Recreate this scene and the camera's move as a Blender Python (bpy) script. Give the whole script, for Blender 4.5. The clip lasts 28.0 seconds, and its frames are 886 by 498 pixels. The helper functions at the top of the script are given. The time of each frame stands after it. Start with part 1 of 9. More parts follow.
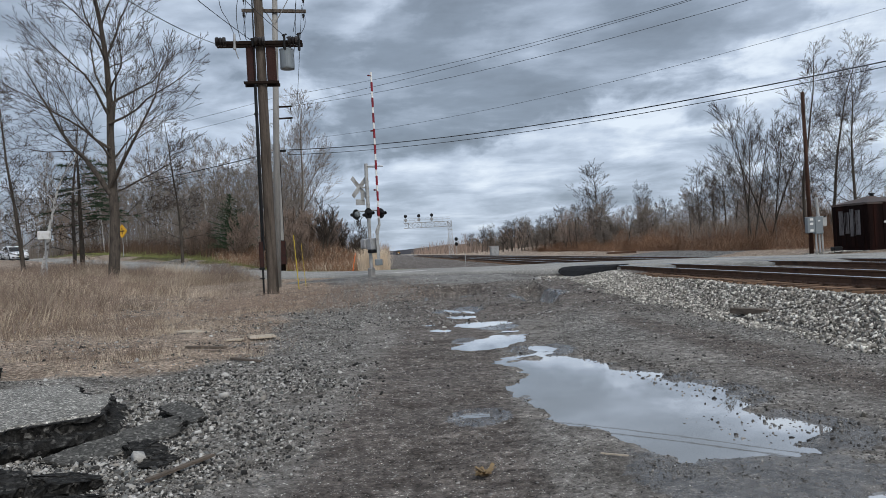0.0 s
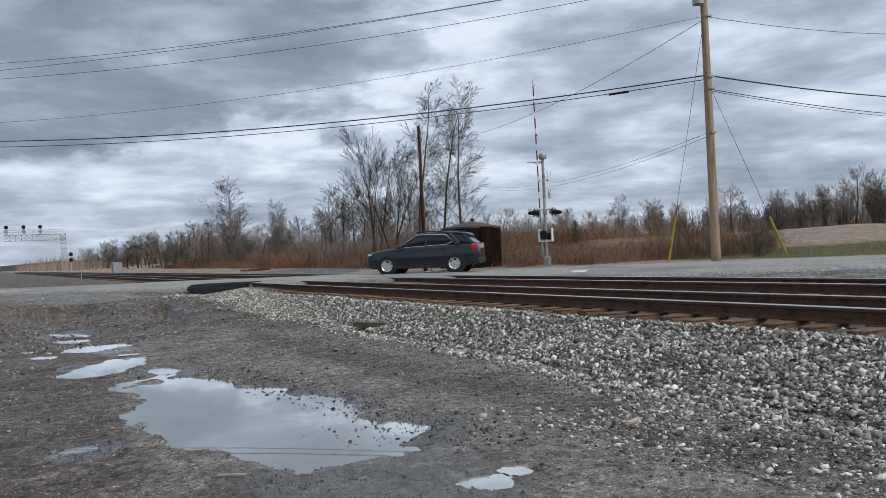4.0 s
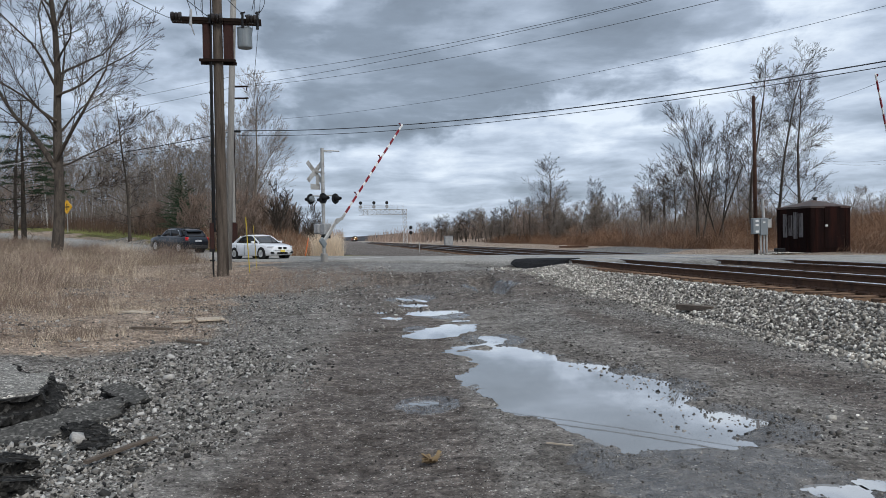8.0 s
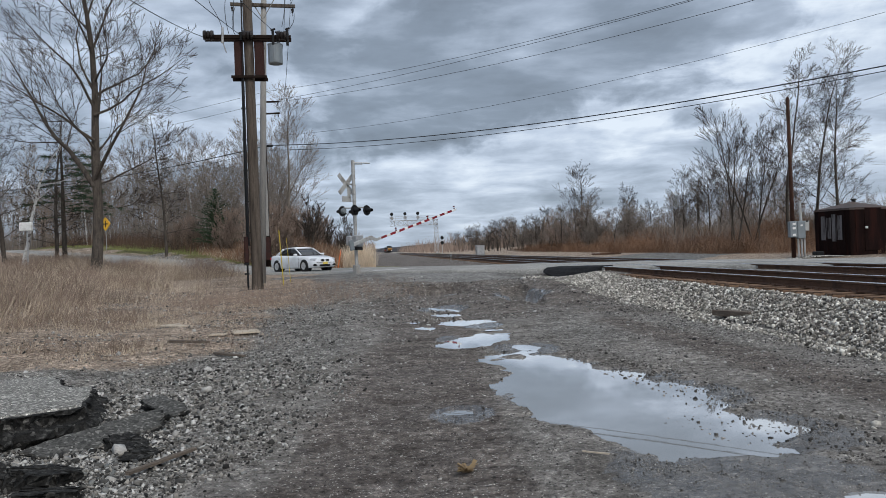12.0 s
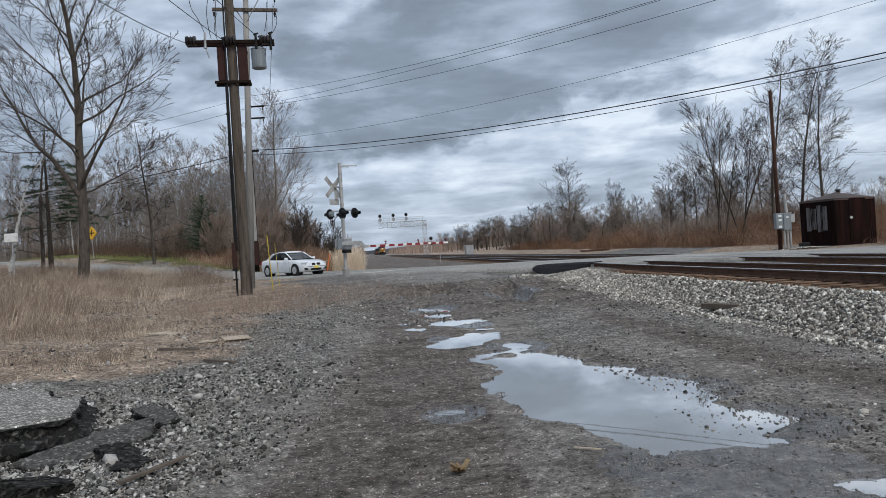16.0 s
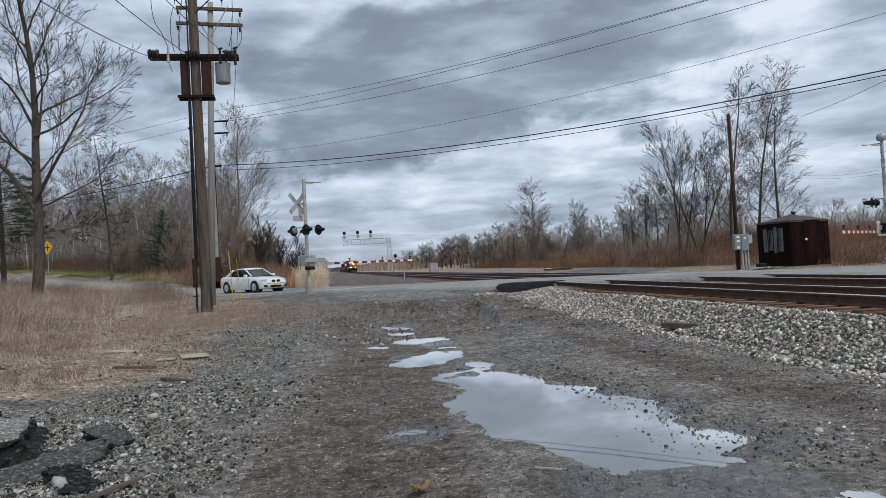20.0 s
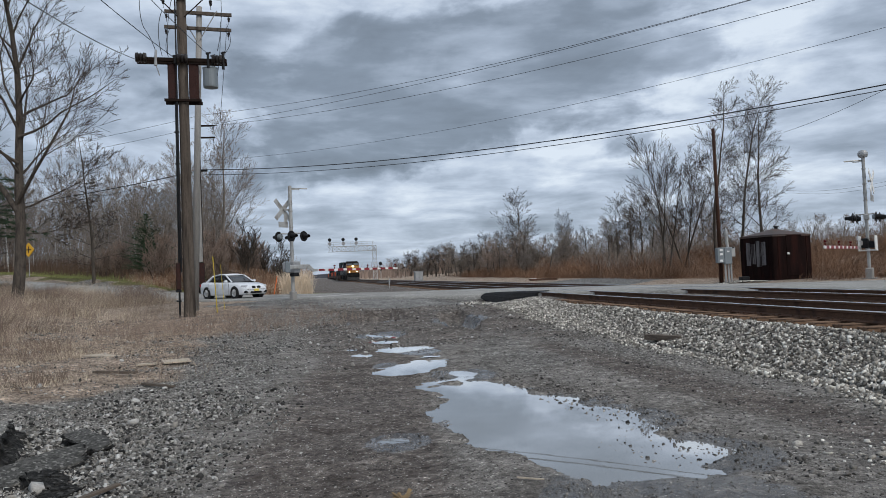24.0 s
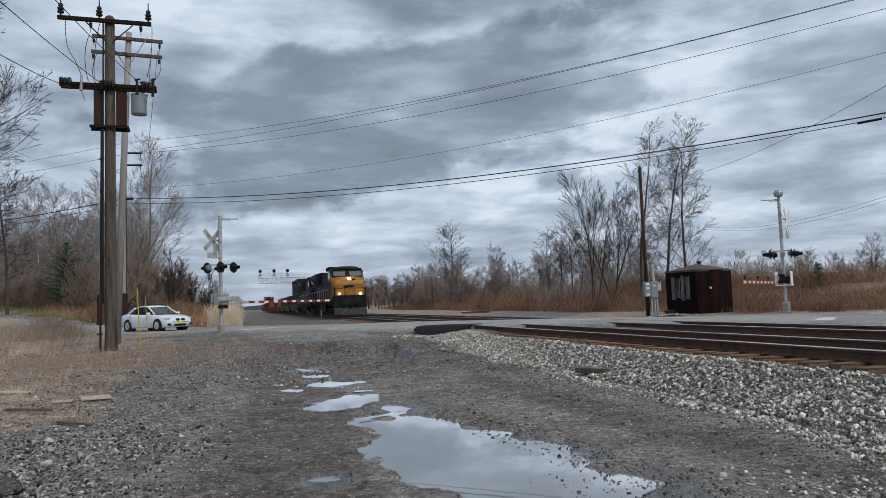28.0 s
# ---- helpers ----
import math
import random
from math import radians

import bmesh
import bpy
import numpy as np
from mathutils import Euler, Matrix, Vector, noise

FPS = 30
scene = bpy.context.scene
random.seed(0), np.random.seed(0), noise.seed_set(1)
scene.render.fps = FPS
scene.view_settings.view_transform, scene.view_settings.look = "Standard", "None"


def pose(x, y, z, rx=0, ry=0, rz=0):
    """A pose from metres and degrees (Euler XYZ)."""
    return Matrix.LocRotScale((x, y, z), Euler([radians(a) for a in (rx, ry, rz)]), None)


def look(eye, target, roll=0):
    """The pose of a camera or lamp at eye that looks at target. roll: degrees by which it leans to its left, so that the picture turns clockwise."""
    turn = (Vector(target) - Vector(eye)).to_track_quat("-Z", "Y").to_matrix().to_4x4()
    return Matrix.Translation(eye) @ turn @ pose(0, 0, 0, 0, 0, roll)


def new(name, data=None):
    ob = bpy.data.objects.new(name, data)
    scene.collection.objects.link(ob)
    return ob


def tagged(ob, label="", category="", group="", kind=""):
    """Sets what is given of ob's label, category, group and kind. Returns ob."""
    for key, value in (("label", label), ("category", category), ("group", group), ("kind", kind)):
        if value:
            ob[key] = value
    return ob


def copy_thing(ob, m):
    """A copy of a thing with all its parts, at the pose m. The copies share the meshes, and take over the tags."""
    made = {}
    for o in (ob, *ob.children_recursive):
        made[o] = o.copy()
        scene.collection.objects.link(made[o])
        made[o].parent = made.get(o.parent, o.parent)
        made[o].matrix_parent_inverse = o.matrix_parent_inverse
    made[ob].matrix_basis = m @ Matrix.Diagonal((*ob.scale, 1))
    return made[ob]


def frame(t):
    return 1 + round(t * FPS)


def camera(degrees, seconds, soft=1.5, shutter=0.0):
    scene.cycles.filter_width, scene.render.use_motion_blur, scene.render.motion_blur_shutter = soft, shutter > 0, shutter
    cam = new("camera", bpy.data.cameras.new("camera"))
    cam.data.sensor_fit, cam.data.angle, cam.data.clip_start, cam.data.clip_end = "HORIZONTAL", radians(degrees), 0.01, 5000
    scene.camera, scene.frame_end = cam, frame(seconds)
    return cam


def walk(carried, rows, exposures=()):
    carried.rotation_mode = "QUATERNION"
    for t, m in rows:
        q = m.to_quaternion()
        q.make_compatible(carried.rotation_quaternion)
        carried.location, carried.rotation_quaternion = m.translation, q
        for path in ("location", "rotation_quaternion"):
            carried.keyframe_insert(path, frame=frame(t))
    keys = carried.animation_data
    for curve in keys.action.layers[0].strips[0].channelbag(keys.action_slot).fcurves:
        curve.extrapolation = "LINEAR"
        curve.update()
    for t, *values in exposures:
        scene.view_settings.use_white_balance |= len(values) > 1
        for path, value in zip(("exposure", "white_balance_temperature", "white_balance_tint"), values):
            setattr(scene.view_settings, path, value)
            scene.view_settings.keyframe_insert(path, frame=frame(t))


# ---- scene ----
cam = camera(61.36, 28.0, soft=0.6)
PATH = [
    (0, pose(-0.014, 0.013, 1.556, 90.22, 3.12, 0.31)),
    (0.5, pose(-0.012, 0.005, 1.556, 90.83, 3.58, 0.14)),
    (1, pose(-0.007, 0.015, 1.556, 91.27, 3.71, 0.03)),
    (1.5, pose(-0.002, 0.015, 1.551, 91.01, 3.56, -0.69)),
    (2, pose(-0.000, 0.004, 1.553, 90.68, 3.79, -1.18)),
    (2.5, pose(0.008, -0.004, 1.551, 90.35, 3.89, -2.57)),
    (2.6, pose(0.017, -0.006, 1.551, 90.30, 3.75, -3.84)),
    (2.7, pose(0.027, -0.008, 1.551, 90.25, 3.62, -6.22)),
    (2.8, pose(0.036, -0.010, 1.551, 90.20, 3.48, -9.03)),
    (2.9, pose(0.046, -0.012, 1.551, 90.16, 3.35, -11.61)),
    (3, pose(0.055, -0.014, 1.551, 90.11, 3.22, -15.19)),
    (3.1, pose(0.060, -0.017, 1.550, 90.10, 3.14, -18.43)),
    (3.2, pose(0.064, -0.021, 1.549, 90.10, 3.06, -20.86)),
    (3.3, pose(0.068, -0.024, 1.547, 90.09, 2.99, -23.79)),
    (3.4, pose(0.073, -0.027, 1.546, 90.09, 2.91, -25.39)),
    (3.5, pose(0.077, -0.031, 1.545, 90.08, 2.83, -26.23)),
    (4, pose(0.080, -0.035, 1.550, 90.15, 2.60, -27.19)),
    (4.6, pose(0.060, -0.038, 1.550, 90.20, 2.00, -25.19)),
    (5.5, pose(0.010, -0.034, 1.554, 90.16, 1.08, -17.10)),
    (5.6, pose(0.009, -0.029, 1.553, 90.19, 1.09, -16.39)),
    (5.7, pose(0.008, -0.024, 1.552, 90.22, 1.09, -14.85)),
    (5.8, pose(0.006, -0.019, 1.551, 90.25, 1.09, -13.54)),
    (5.9, pose(0.005, -0.014, 1.550, 90.28, 1.09, -12.73)),
    (6, pose(0.004, -0.009, 1.549, 90.31, 1.09, -11.43)),
    (6.5, pose(0.009, 0.007, 1.551, 90.40, 1.23, -8.49)),
    (7, pose(0.001, 0.024, 1.548, 90.20, 1.19, -7.01)),
    (7.5, pose(-0.007, 0.015, 1.544, 89.73, 0.88, -5.14)),
    (8, pose(-0.015, 0.018, 1.547, 89.24, 1.11, -3.21)),
    (8.5, pose(-0.022, 0.011, 1.547, 89.31, 1.71, -1.86)),
    (9, pose(-0.022, 0.006, 1.553, 89.85, 2.15, -1.21)),
    (9.5, pose(-0.018, 0.004, 1.550, 90.44, 2.38, -1.10)),
    (10, pose(-0.012, -0.010, 1.549, 90.63, 2.56, -1.19)),
    (10.5, pose(-0.016, -0.009, 1.546, 90.55, 2.30, -0.93)),
    (11, pose(-0.019, -0.012, 1.544, 90.38, 2.03, -0.73)),
    (11.5, pose(-0.019, -0.009, 1.542, 90.16, 2.15, -0.78)),
    (12, pose(-0.016, -0.001, 1.544, 90.06, 2.18, -0.79)),
    (12.5, pose(-0.017, 0.006, 1.543, 90.30, 2.08, -0.89)),
    (13.5, pose(-0.013, 0.011, 1.544, 90.38, 2.57, -1.10)),
    (14.5, pose(-0.009, 0.016, 1.546, 90.45, 3.06, -1.30)),
    (15, pose(-0.004, 0.018, 1.544, 90.18, 3.38, -1.73)),
    (15.5, pose(-0.001, -0.000, 1.544, 89.91, 3.62, -1.78)),
    (16, pose(-0.003, -0.010, 1.542, 90.06, 3.64, -1.62)),
    (16.5, pose(-0.001, -0.016, 1.542, 90.50, 3.77, -1.72)),
    (17, pose(0.003, -0.019, 1.549, 90.96, 3.57, -2.12)),
    (17.5, pose(0.002, -0.015, 1.545, 91.32, 3.22, -2.44)),
    (18, pose(0.008, -0.013, 1.543, 91.50, 3.16, -2.96)),
    (18.5, pose(0.011, -0.006, 1.543, 91.50, 3.36, -3.57)),
    (19, pose(0.011, -0.001, 1.540, 91.19, 3.42, -4.06)),
    (19.5, pose(0.012, 0.009, 1.539, 91.16, 3.30, -4.23)),
    (20, pose(0.014, 0.010, 1.546, 91.26, 3.19, -4.35)),
    (20.5, pose(0.014, 0.001, 1.550, 91.26, 3.07, -4.60)),
    (21, pose(0.014, -0.002, 1.544, 90.92, 3.26, -4.81)),
    (21.5, pose(0.016, 0.000, 1.546, 90.64, 3.45, -4.90)),
    (22.5, pose(0.011, -0.002, 1.546, 91.06, 3.16, -4.94)),
    (23.5, pose(0.007, -0.003, 1.546, 91.48, 2.87, -4.99)),
    (24, pose(0.011, -0.007, 1.550, 91.86, 2.31, -5.49)),
    (24.5, pose(-0.004, 0.001, 1.563, 92.16, 1.41, -7.40)),
    (25, pose(-0.004, -0.001, 1.571, 92.87, 1.37, -8.72)),
    (25.5, pose(-0.010, 0.001, 1.564, 93.15, 1.61, -8.81)),
    (26, pose(-0.005, 0.007, 1.567, 93.33, 1.31, -9.07)),
    (26.5, pose(-0.008, 0.001, 1.568, 93.73, 1.08, -9.76)),
    (27, pose(-0.002, 0.005, 1.563, 93.72, 1.73, -10.27)),
    (27.5, pose(0.003, 0.010, 1.562, 93.67, 2.23, -10.59)),
    (28, pose(0.004, 0.004, 1.567, 94.14, 2.10, -10.63)),
]
walk(cam, PATH, [(0, 0.0), (3.5, 0.0), (8, 0.06), (10, 0.0), (16, 0.0), (21, -0.05), (25, -0.1), (28, -0.12)])

# ---- world, sun ----
world = bpy.data.worlds.new("world")
scene.world = world
world.use_nodes = True
WN, WL = world.node_tree.nodes, world.node_tree.links
WN.clear()


def wnode(kind, **values):
    n = WN.new(kind)
    for key, v in values.items():
        n.inputs[key.replace("_", " ")].default_value = v
    return n


def wmath(op, a, b=None, clamp=False):
    n = WN.new("ShaderNodeMath")
    n.operation, n.use_clamp = op, clamp
    for i, v in enumerate((a, b)):
        if v is None:
            continue
        if isinstance(v, (int, float)):
            n.inputs[i].default_value = v
        else:
            WL.new(v, n.inputs[i])
    return n.outputs[0]


def build_sky():
    sky = WN.new("ShaderNodeTexSky")
    sky.sky_type, sky.sun_disc = "NISHITA", False
    sky.sun_elevation, sky.sun_rotation = radians(42), radians(150)
    coord = WN.new("ShaderNodeTexCoord")
    sep = WN.new("ShaderNodeSeparateXYZ")
    WL.new(coord.outputs["Generated"], sep.inputs[0])
    x, y, z = sep.outputs
    up = wmath("ADD", wmath("MAXIMUM", z, 0.0), 0.12)
    px, py = wmath("DIVIDE", x, up), wmath("DIVIDE", y, up)
    plane = WN.new("ShaderNodeCombineXYZ")
    WL.new(px, plane.inputs[0])
    WL.new(py, plane.inputs[1])
    side = wmath("ARCTAN2", x, y)

    def cloud(scale, detail, rough, dist, offset, src=None, sz=1.0):
        m = WN.new("ShaderNodeMapping")
        m.inputs["Location"].default_value = offset
        m.inputs["Scale"].default_value = (1, 1, sz)
        WL.new(src or plane.outputs[0], m.inputs[0])
        n = WN.new("ShaderNodeTexNoise")
        n.inputs["Scale"].default_value, n.inputs["Detail"].default_value = scale, detail
        n.inputs["Roughness"].default_value, n.inputs["Distortion"].default_value = rough, dist
        WL.new(m.outputs[0], n.inputs["Vector"])
        return n.outputs["Fac"]

    ball = coord.outputs["Generated"]
    rim = cloud(7.0, 7, 0.55, 0.3, (1.3, 8.2, 0), ball, 1.7)

    # grey banks of cloud over the crossing, lumpy at their rims
    def bank(az, el, ra, re, lean, soft, ragged=1.9):
        du = wmath("DIVIDE", wmath("SUBTRACT", side, radians(az)), radians(ra))
        dv = wmath("DIVIDE", wmath("SUBTRACT", wmath("SUBTRACT", z, el), wmath("MULTIPLY", wmath("SUBTRACT", side, radians(az)), lean)), re)
        r = wmath("SQRT", wmath("ADD", wmath("MULTIPLY", du, du), wmath("MULTIPLY", dv, dv)))
        r = wmath("ADD", r, wmath("MULTIPLY", wmath("SUBTRACT", rim, 0.5), ragged))
        n = WN.new("ShaderNodeMapRange")
        n.interpolation_type = "SMOOTHSTEP"
        n.inputs["From Min"].default_value, n.inputs["From Max"].default_value = 1 + soft, 1 - soft
        WL.new(r, n.inputs["Value"])
        return n.outputs[0]

    big = cloud(0.75, 7, 0.5, 0.2, (3.1, 1.7, 0))
    fine = cloud(1.9, 9, 0.56, 0.35, (7.3, 2.2, 0))
    round_ = cloud(4.5, 8, 0.54, 0.2, (4.3, 1.2, 2.0), ball, 2.5)
    puff = cloud(8.0, 7, 0.52, 0.15, (2.3, 5.2, 1.0), ball, 4.2)
    lumps = wmath("ADD", wmath("MULTIPLY", big, 0.2), wmath("ADD", wmath("MULTIPLY", fine, 0.42), wmath("ADD", wmath("MULTIPLY", round_, 0.34), wmath("MULTIPLY", puff, 0.3))))
    lumps = wmath("SUBTRACT", lumps, 0.14)
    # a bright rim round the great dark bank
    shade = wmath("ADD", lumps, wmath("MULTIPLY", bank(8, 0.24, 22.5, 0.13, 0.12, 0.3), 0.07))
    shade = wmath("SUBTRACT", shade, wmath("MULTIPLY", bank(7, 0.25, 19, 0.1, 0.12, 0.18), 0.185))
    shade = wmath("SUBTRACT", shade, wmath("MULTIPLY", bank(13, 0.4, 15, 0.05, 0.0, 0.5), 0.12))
    shade = wmath("SUBTRACT", shade, wmath("MULTIPLY", bank(-17, 0.13, 12, 0.05, 0.0, 0.6), 0.06))
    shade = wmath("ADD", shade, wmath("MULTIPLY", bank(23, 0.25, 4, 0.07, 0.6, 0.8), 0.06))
    shade = wmath("ADD", shade, wmath("MULTIPLY", bank(-4, 0.36, 8, 0.05, 0.0, 0.7), 0.07))
    ramp = WN.new("ShaderNodeValToRGB")
    WL.new(shade, ramp.inputs[0])
    stops = ((0.24, (0.195, 0.238, 0.298)), (0.36, (0.265, 0.325, 0.41)), (0.46, (0.41, 0.49, 0.61)), (0.53, (0.575, 0.67, 0.812)), (0.61, (0.79, 0.885, 1.0)))
    els = ramp.color_ramp.elements
    while len(els) < len(stops):
        els.new(0.5)
    for el, (p, c) in zip(els, stops):
        el.position, el.color = p, (*c, 1)
    # brighter, smoother band low over the horizon
    low = WN.new("ShaderNodeMapRange")
    low.inputs["From Min"].default_value, low.inputs["From Max"].default_value = 0.1, 0.0
    low.inputs["To Max"].default_value = 0.4
    WL.new(z, low.inputs["Value"])
    mixl = WN.new("ShaderNodeMixRGB")
    WL.new(low.outputs[0], mixl.inputs[0])
    WL.new(ramp.outputs[0], mixl.inputs[1])
    mixl.inputs[2].default_value = (0.46, 0.55, 0.67, 1)
    dim = WN.new("ShaderNodeMixRGB")
    dim.blend_type = "MULTIPLY"
    dim.inputs[0].default_value = 1
    WL.new(sky.outputs[0], dim.inputs[1])
    dim.inputs[2].default_value = (0.1, 0.1, 0.1, 1)
    cover = WN.new("ShaderNodeMixRGB")
    cover.inputs[0].default_value = 0.94
    WL.new(dim.outputs[0], cover.inputs[1])
    WL.new(mixl.outputs[0], cover.inputs[2])
    bg = WN.new("ShaderNodeBackground")
    WL.new(cover.outputs[0], bg.inputs["Color"])
    bg.inputs["Strength"].default_value = 1.0
    out = WN.new("ShaderNodeOutputWorld")
    WL.new(bg.outputs[0], out.inputs[0])


build_sky()
sun = new("sun", bpy.data.lights.new("sun", "SUN"))
sun.data.energy, sun.data.angle, sun.data.color = 2.0, radians(30), (1.0, 0.96, 0.9)
sun.matrix_world = look((20, -35, 36), (0, 0, 0))


# ---- materials ----
def mat(name, base, var=0.25, rough=0.8, metal=0.0, scale=3.0, bump=0.15, bscale=40.0, rand=0.0, tint=None, tscale=1.2, tcut=(0.5, 0.65), spec=0.3, coat=0.0, aniso=(1, 1, 1)):
    """Base colour varied at two scales, an optional second tone in stains, fine relief."""
    m = bpy.data.materials.new(name)
    m.use_nodes = True
    N, L = m.node_tree.nodes, m.node_tree.links
    p = N["Principled BSDF"]
    p.inputs["Roughness"].default_value, p.inputs["Metallic"].default_value = rough, metal
    p.inputs["Specular IOR Level"].default_value = spec
    p.inputs["Coat Weight"].default_value = coat
    p.inputs["Coat Roughness"].default_value = 0.05
    co = N.new("ShaderNodeTexCoord")
    mp = N.new("ShaderNodeMapping")
    mp.inputs["Scale"].default_value = aniso
    L.new(co.outputs["Object"], mp.inputs[0])

    def noise_tex(s, det=5):
        n = N.new("ShaderNodeTexNoise")
        n.inputs["Scale"].default_value, n.inputs["Detail"].default_value = s, det
        n.inputs["Roughness"].default_value = 0.6
        L.new(mp.outputs[0], n.inputs["Vector"])
        return n.outputs["Fac"]

    big, small = noise_tex(scale), noise_tex(bscale)
    add = N.new("ShaderNodeMath")
    add.operation = "ADD"
    L.new(big, add.inputs[0])
    L.new(small, add.inputs[1])
    val = add.outputs[0]
    if rand:
        info = N.new("ShaderNodeObjectInfo")
        geo = N.new("ShaderNodeNewGeometry")
        r1 = N.new("ShaderNodeMath")
        r1.operation = "ADD"
        L.new(info.outputs["Random"], r1.inputs[0])
        L.new(geo.outputs["Random Per Island"], r1.inputs[1])
        r2 = N.new("ShaderNodeMath")
        r2.operation = "MULTIPLY_ADD"
        L.new(r1.outputs[0], r2.inputs[0])
        r2.inputs[1].default_value = rand
        L.new(val, r2.inputs[2])
        val = r2.outputs[0]
    rng = N.new("ShaderNodeMapRange")
    rng.inputs["From Min"].default_value, rng.inputs["From Max"].default_value = 0.6, 1.4 + 1.6 * rand
    rng.inputs["To Min"].default_value, rng.inputs["To Max"].default_value = 1 - var * 1.3, 1 + var * 1.3
    L.new(val, rng.inputs["Value"])
    mul = N.new("ShaderNodeMixRGB")
    mul.blend_type = "MULTIPLY"
    mul.inputs[0].default_value = 1
    mul.inputs[1].default_value = (*base, 1)
    L.new(rng.outputs[0], mul.inputs[2])
    col = mul.outputs[0]
    if tint:
        st = N.new("ShaderNodeMapRange")
        st.inputs["From Min"].default_value, st.inputs["From Max"].default_value = tcut
        L.new(noise_tex(tscale, 8), st.inputs["Value"])
        mx = N.new("ShaderNodeMixRGB")
        L.new(st.outputs[0], mx.inputs[0])
        L.new(col, mx.inputs[1])
        mx.inputs[2].default_value = (*tint, 1)
        col = mx.outputs[0]
    L.new(col, p.inputs["Base Color"])
    if bump:
        b = N.new("ShaderNodeBump")
        b.inputs["Strength"].default_value, b.inputs["Distance"].default_value = bump, 0.02
        L.new(small, b.inputs["Height"])
        L.new(b.outputs[0], p.inputs["Normal"])
    return m


def stone_mat(name, stops, bscale=50.0):
    """Each stone its own tone out of the ramp, with grain."""
    m = mat(name, (1, 1, 1), 0.3, 0.85, scale=8, bscale=bscale, bump=0.35, spec=0.25)
    N, L = m.node_tree.nodes, m.node_tree.links
    geo, ramp = N.new("ShaderNodeNewGeometry"), N.new("ShaderNodeValToRGB")
    while len(ramp.color_ramp.elements) < len(stops):
        ramp.color_ramp.elements.new(0.5)
    for el, (pos, c) in zip(ramp.color_ramp.elements, stops):
        el.position, el.color = pos, (*c, 1)
    L.new(geo.outputs["Random Per Island"], ramp.inputs[0])
    mul = [n for n in N if n.type == "MIX_RGB"][0]
    L.new(ramp.outputs[0], mul.inputs[1])
    return m


def glow(name, colour, strength):
    m = bpy.data.materials.new(name)
    m.use_nodes = True
    p = m.node_tree.nodes["Principled BSDF"]
    p.inputs["Base Color"].default_value = (*colour, 1)
    p.inputs["Emission Color"].default_value = (*colour, 1)
    p.inputs["Emission Strength"].default_value = strength
    return m


def glass_mat(name, tone=0.02):
    m = bpy.data.materials.new(name)
    m.use_nodes = True
    p = m.node_tree.nodes["Principled BSDF"]
    p.inputs["Base Color"].default_value = (tone, tone, tone * 1.1, 1)
    p.inputs["Roughness"].default_value = 0.03
    p.inputs["IOR"].default_value = 1.5
    return m


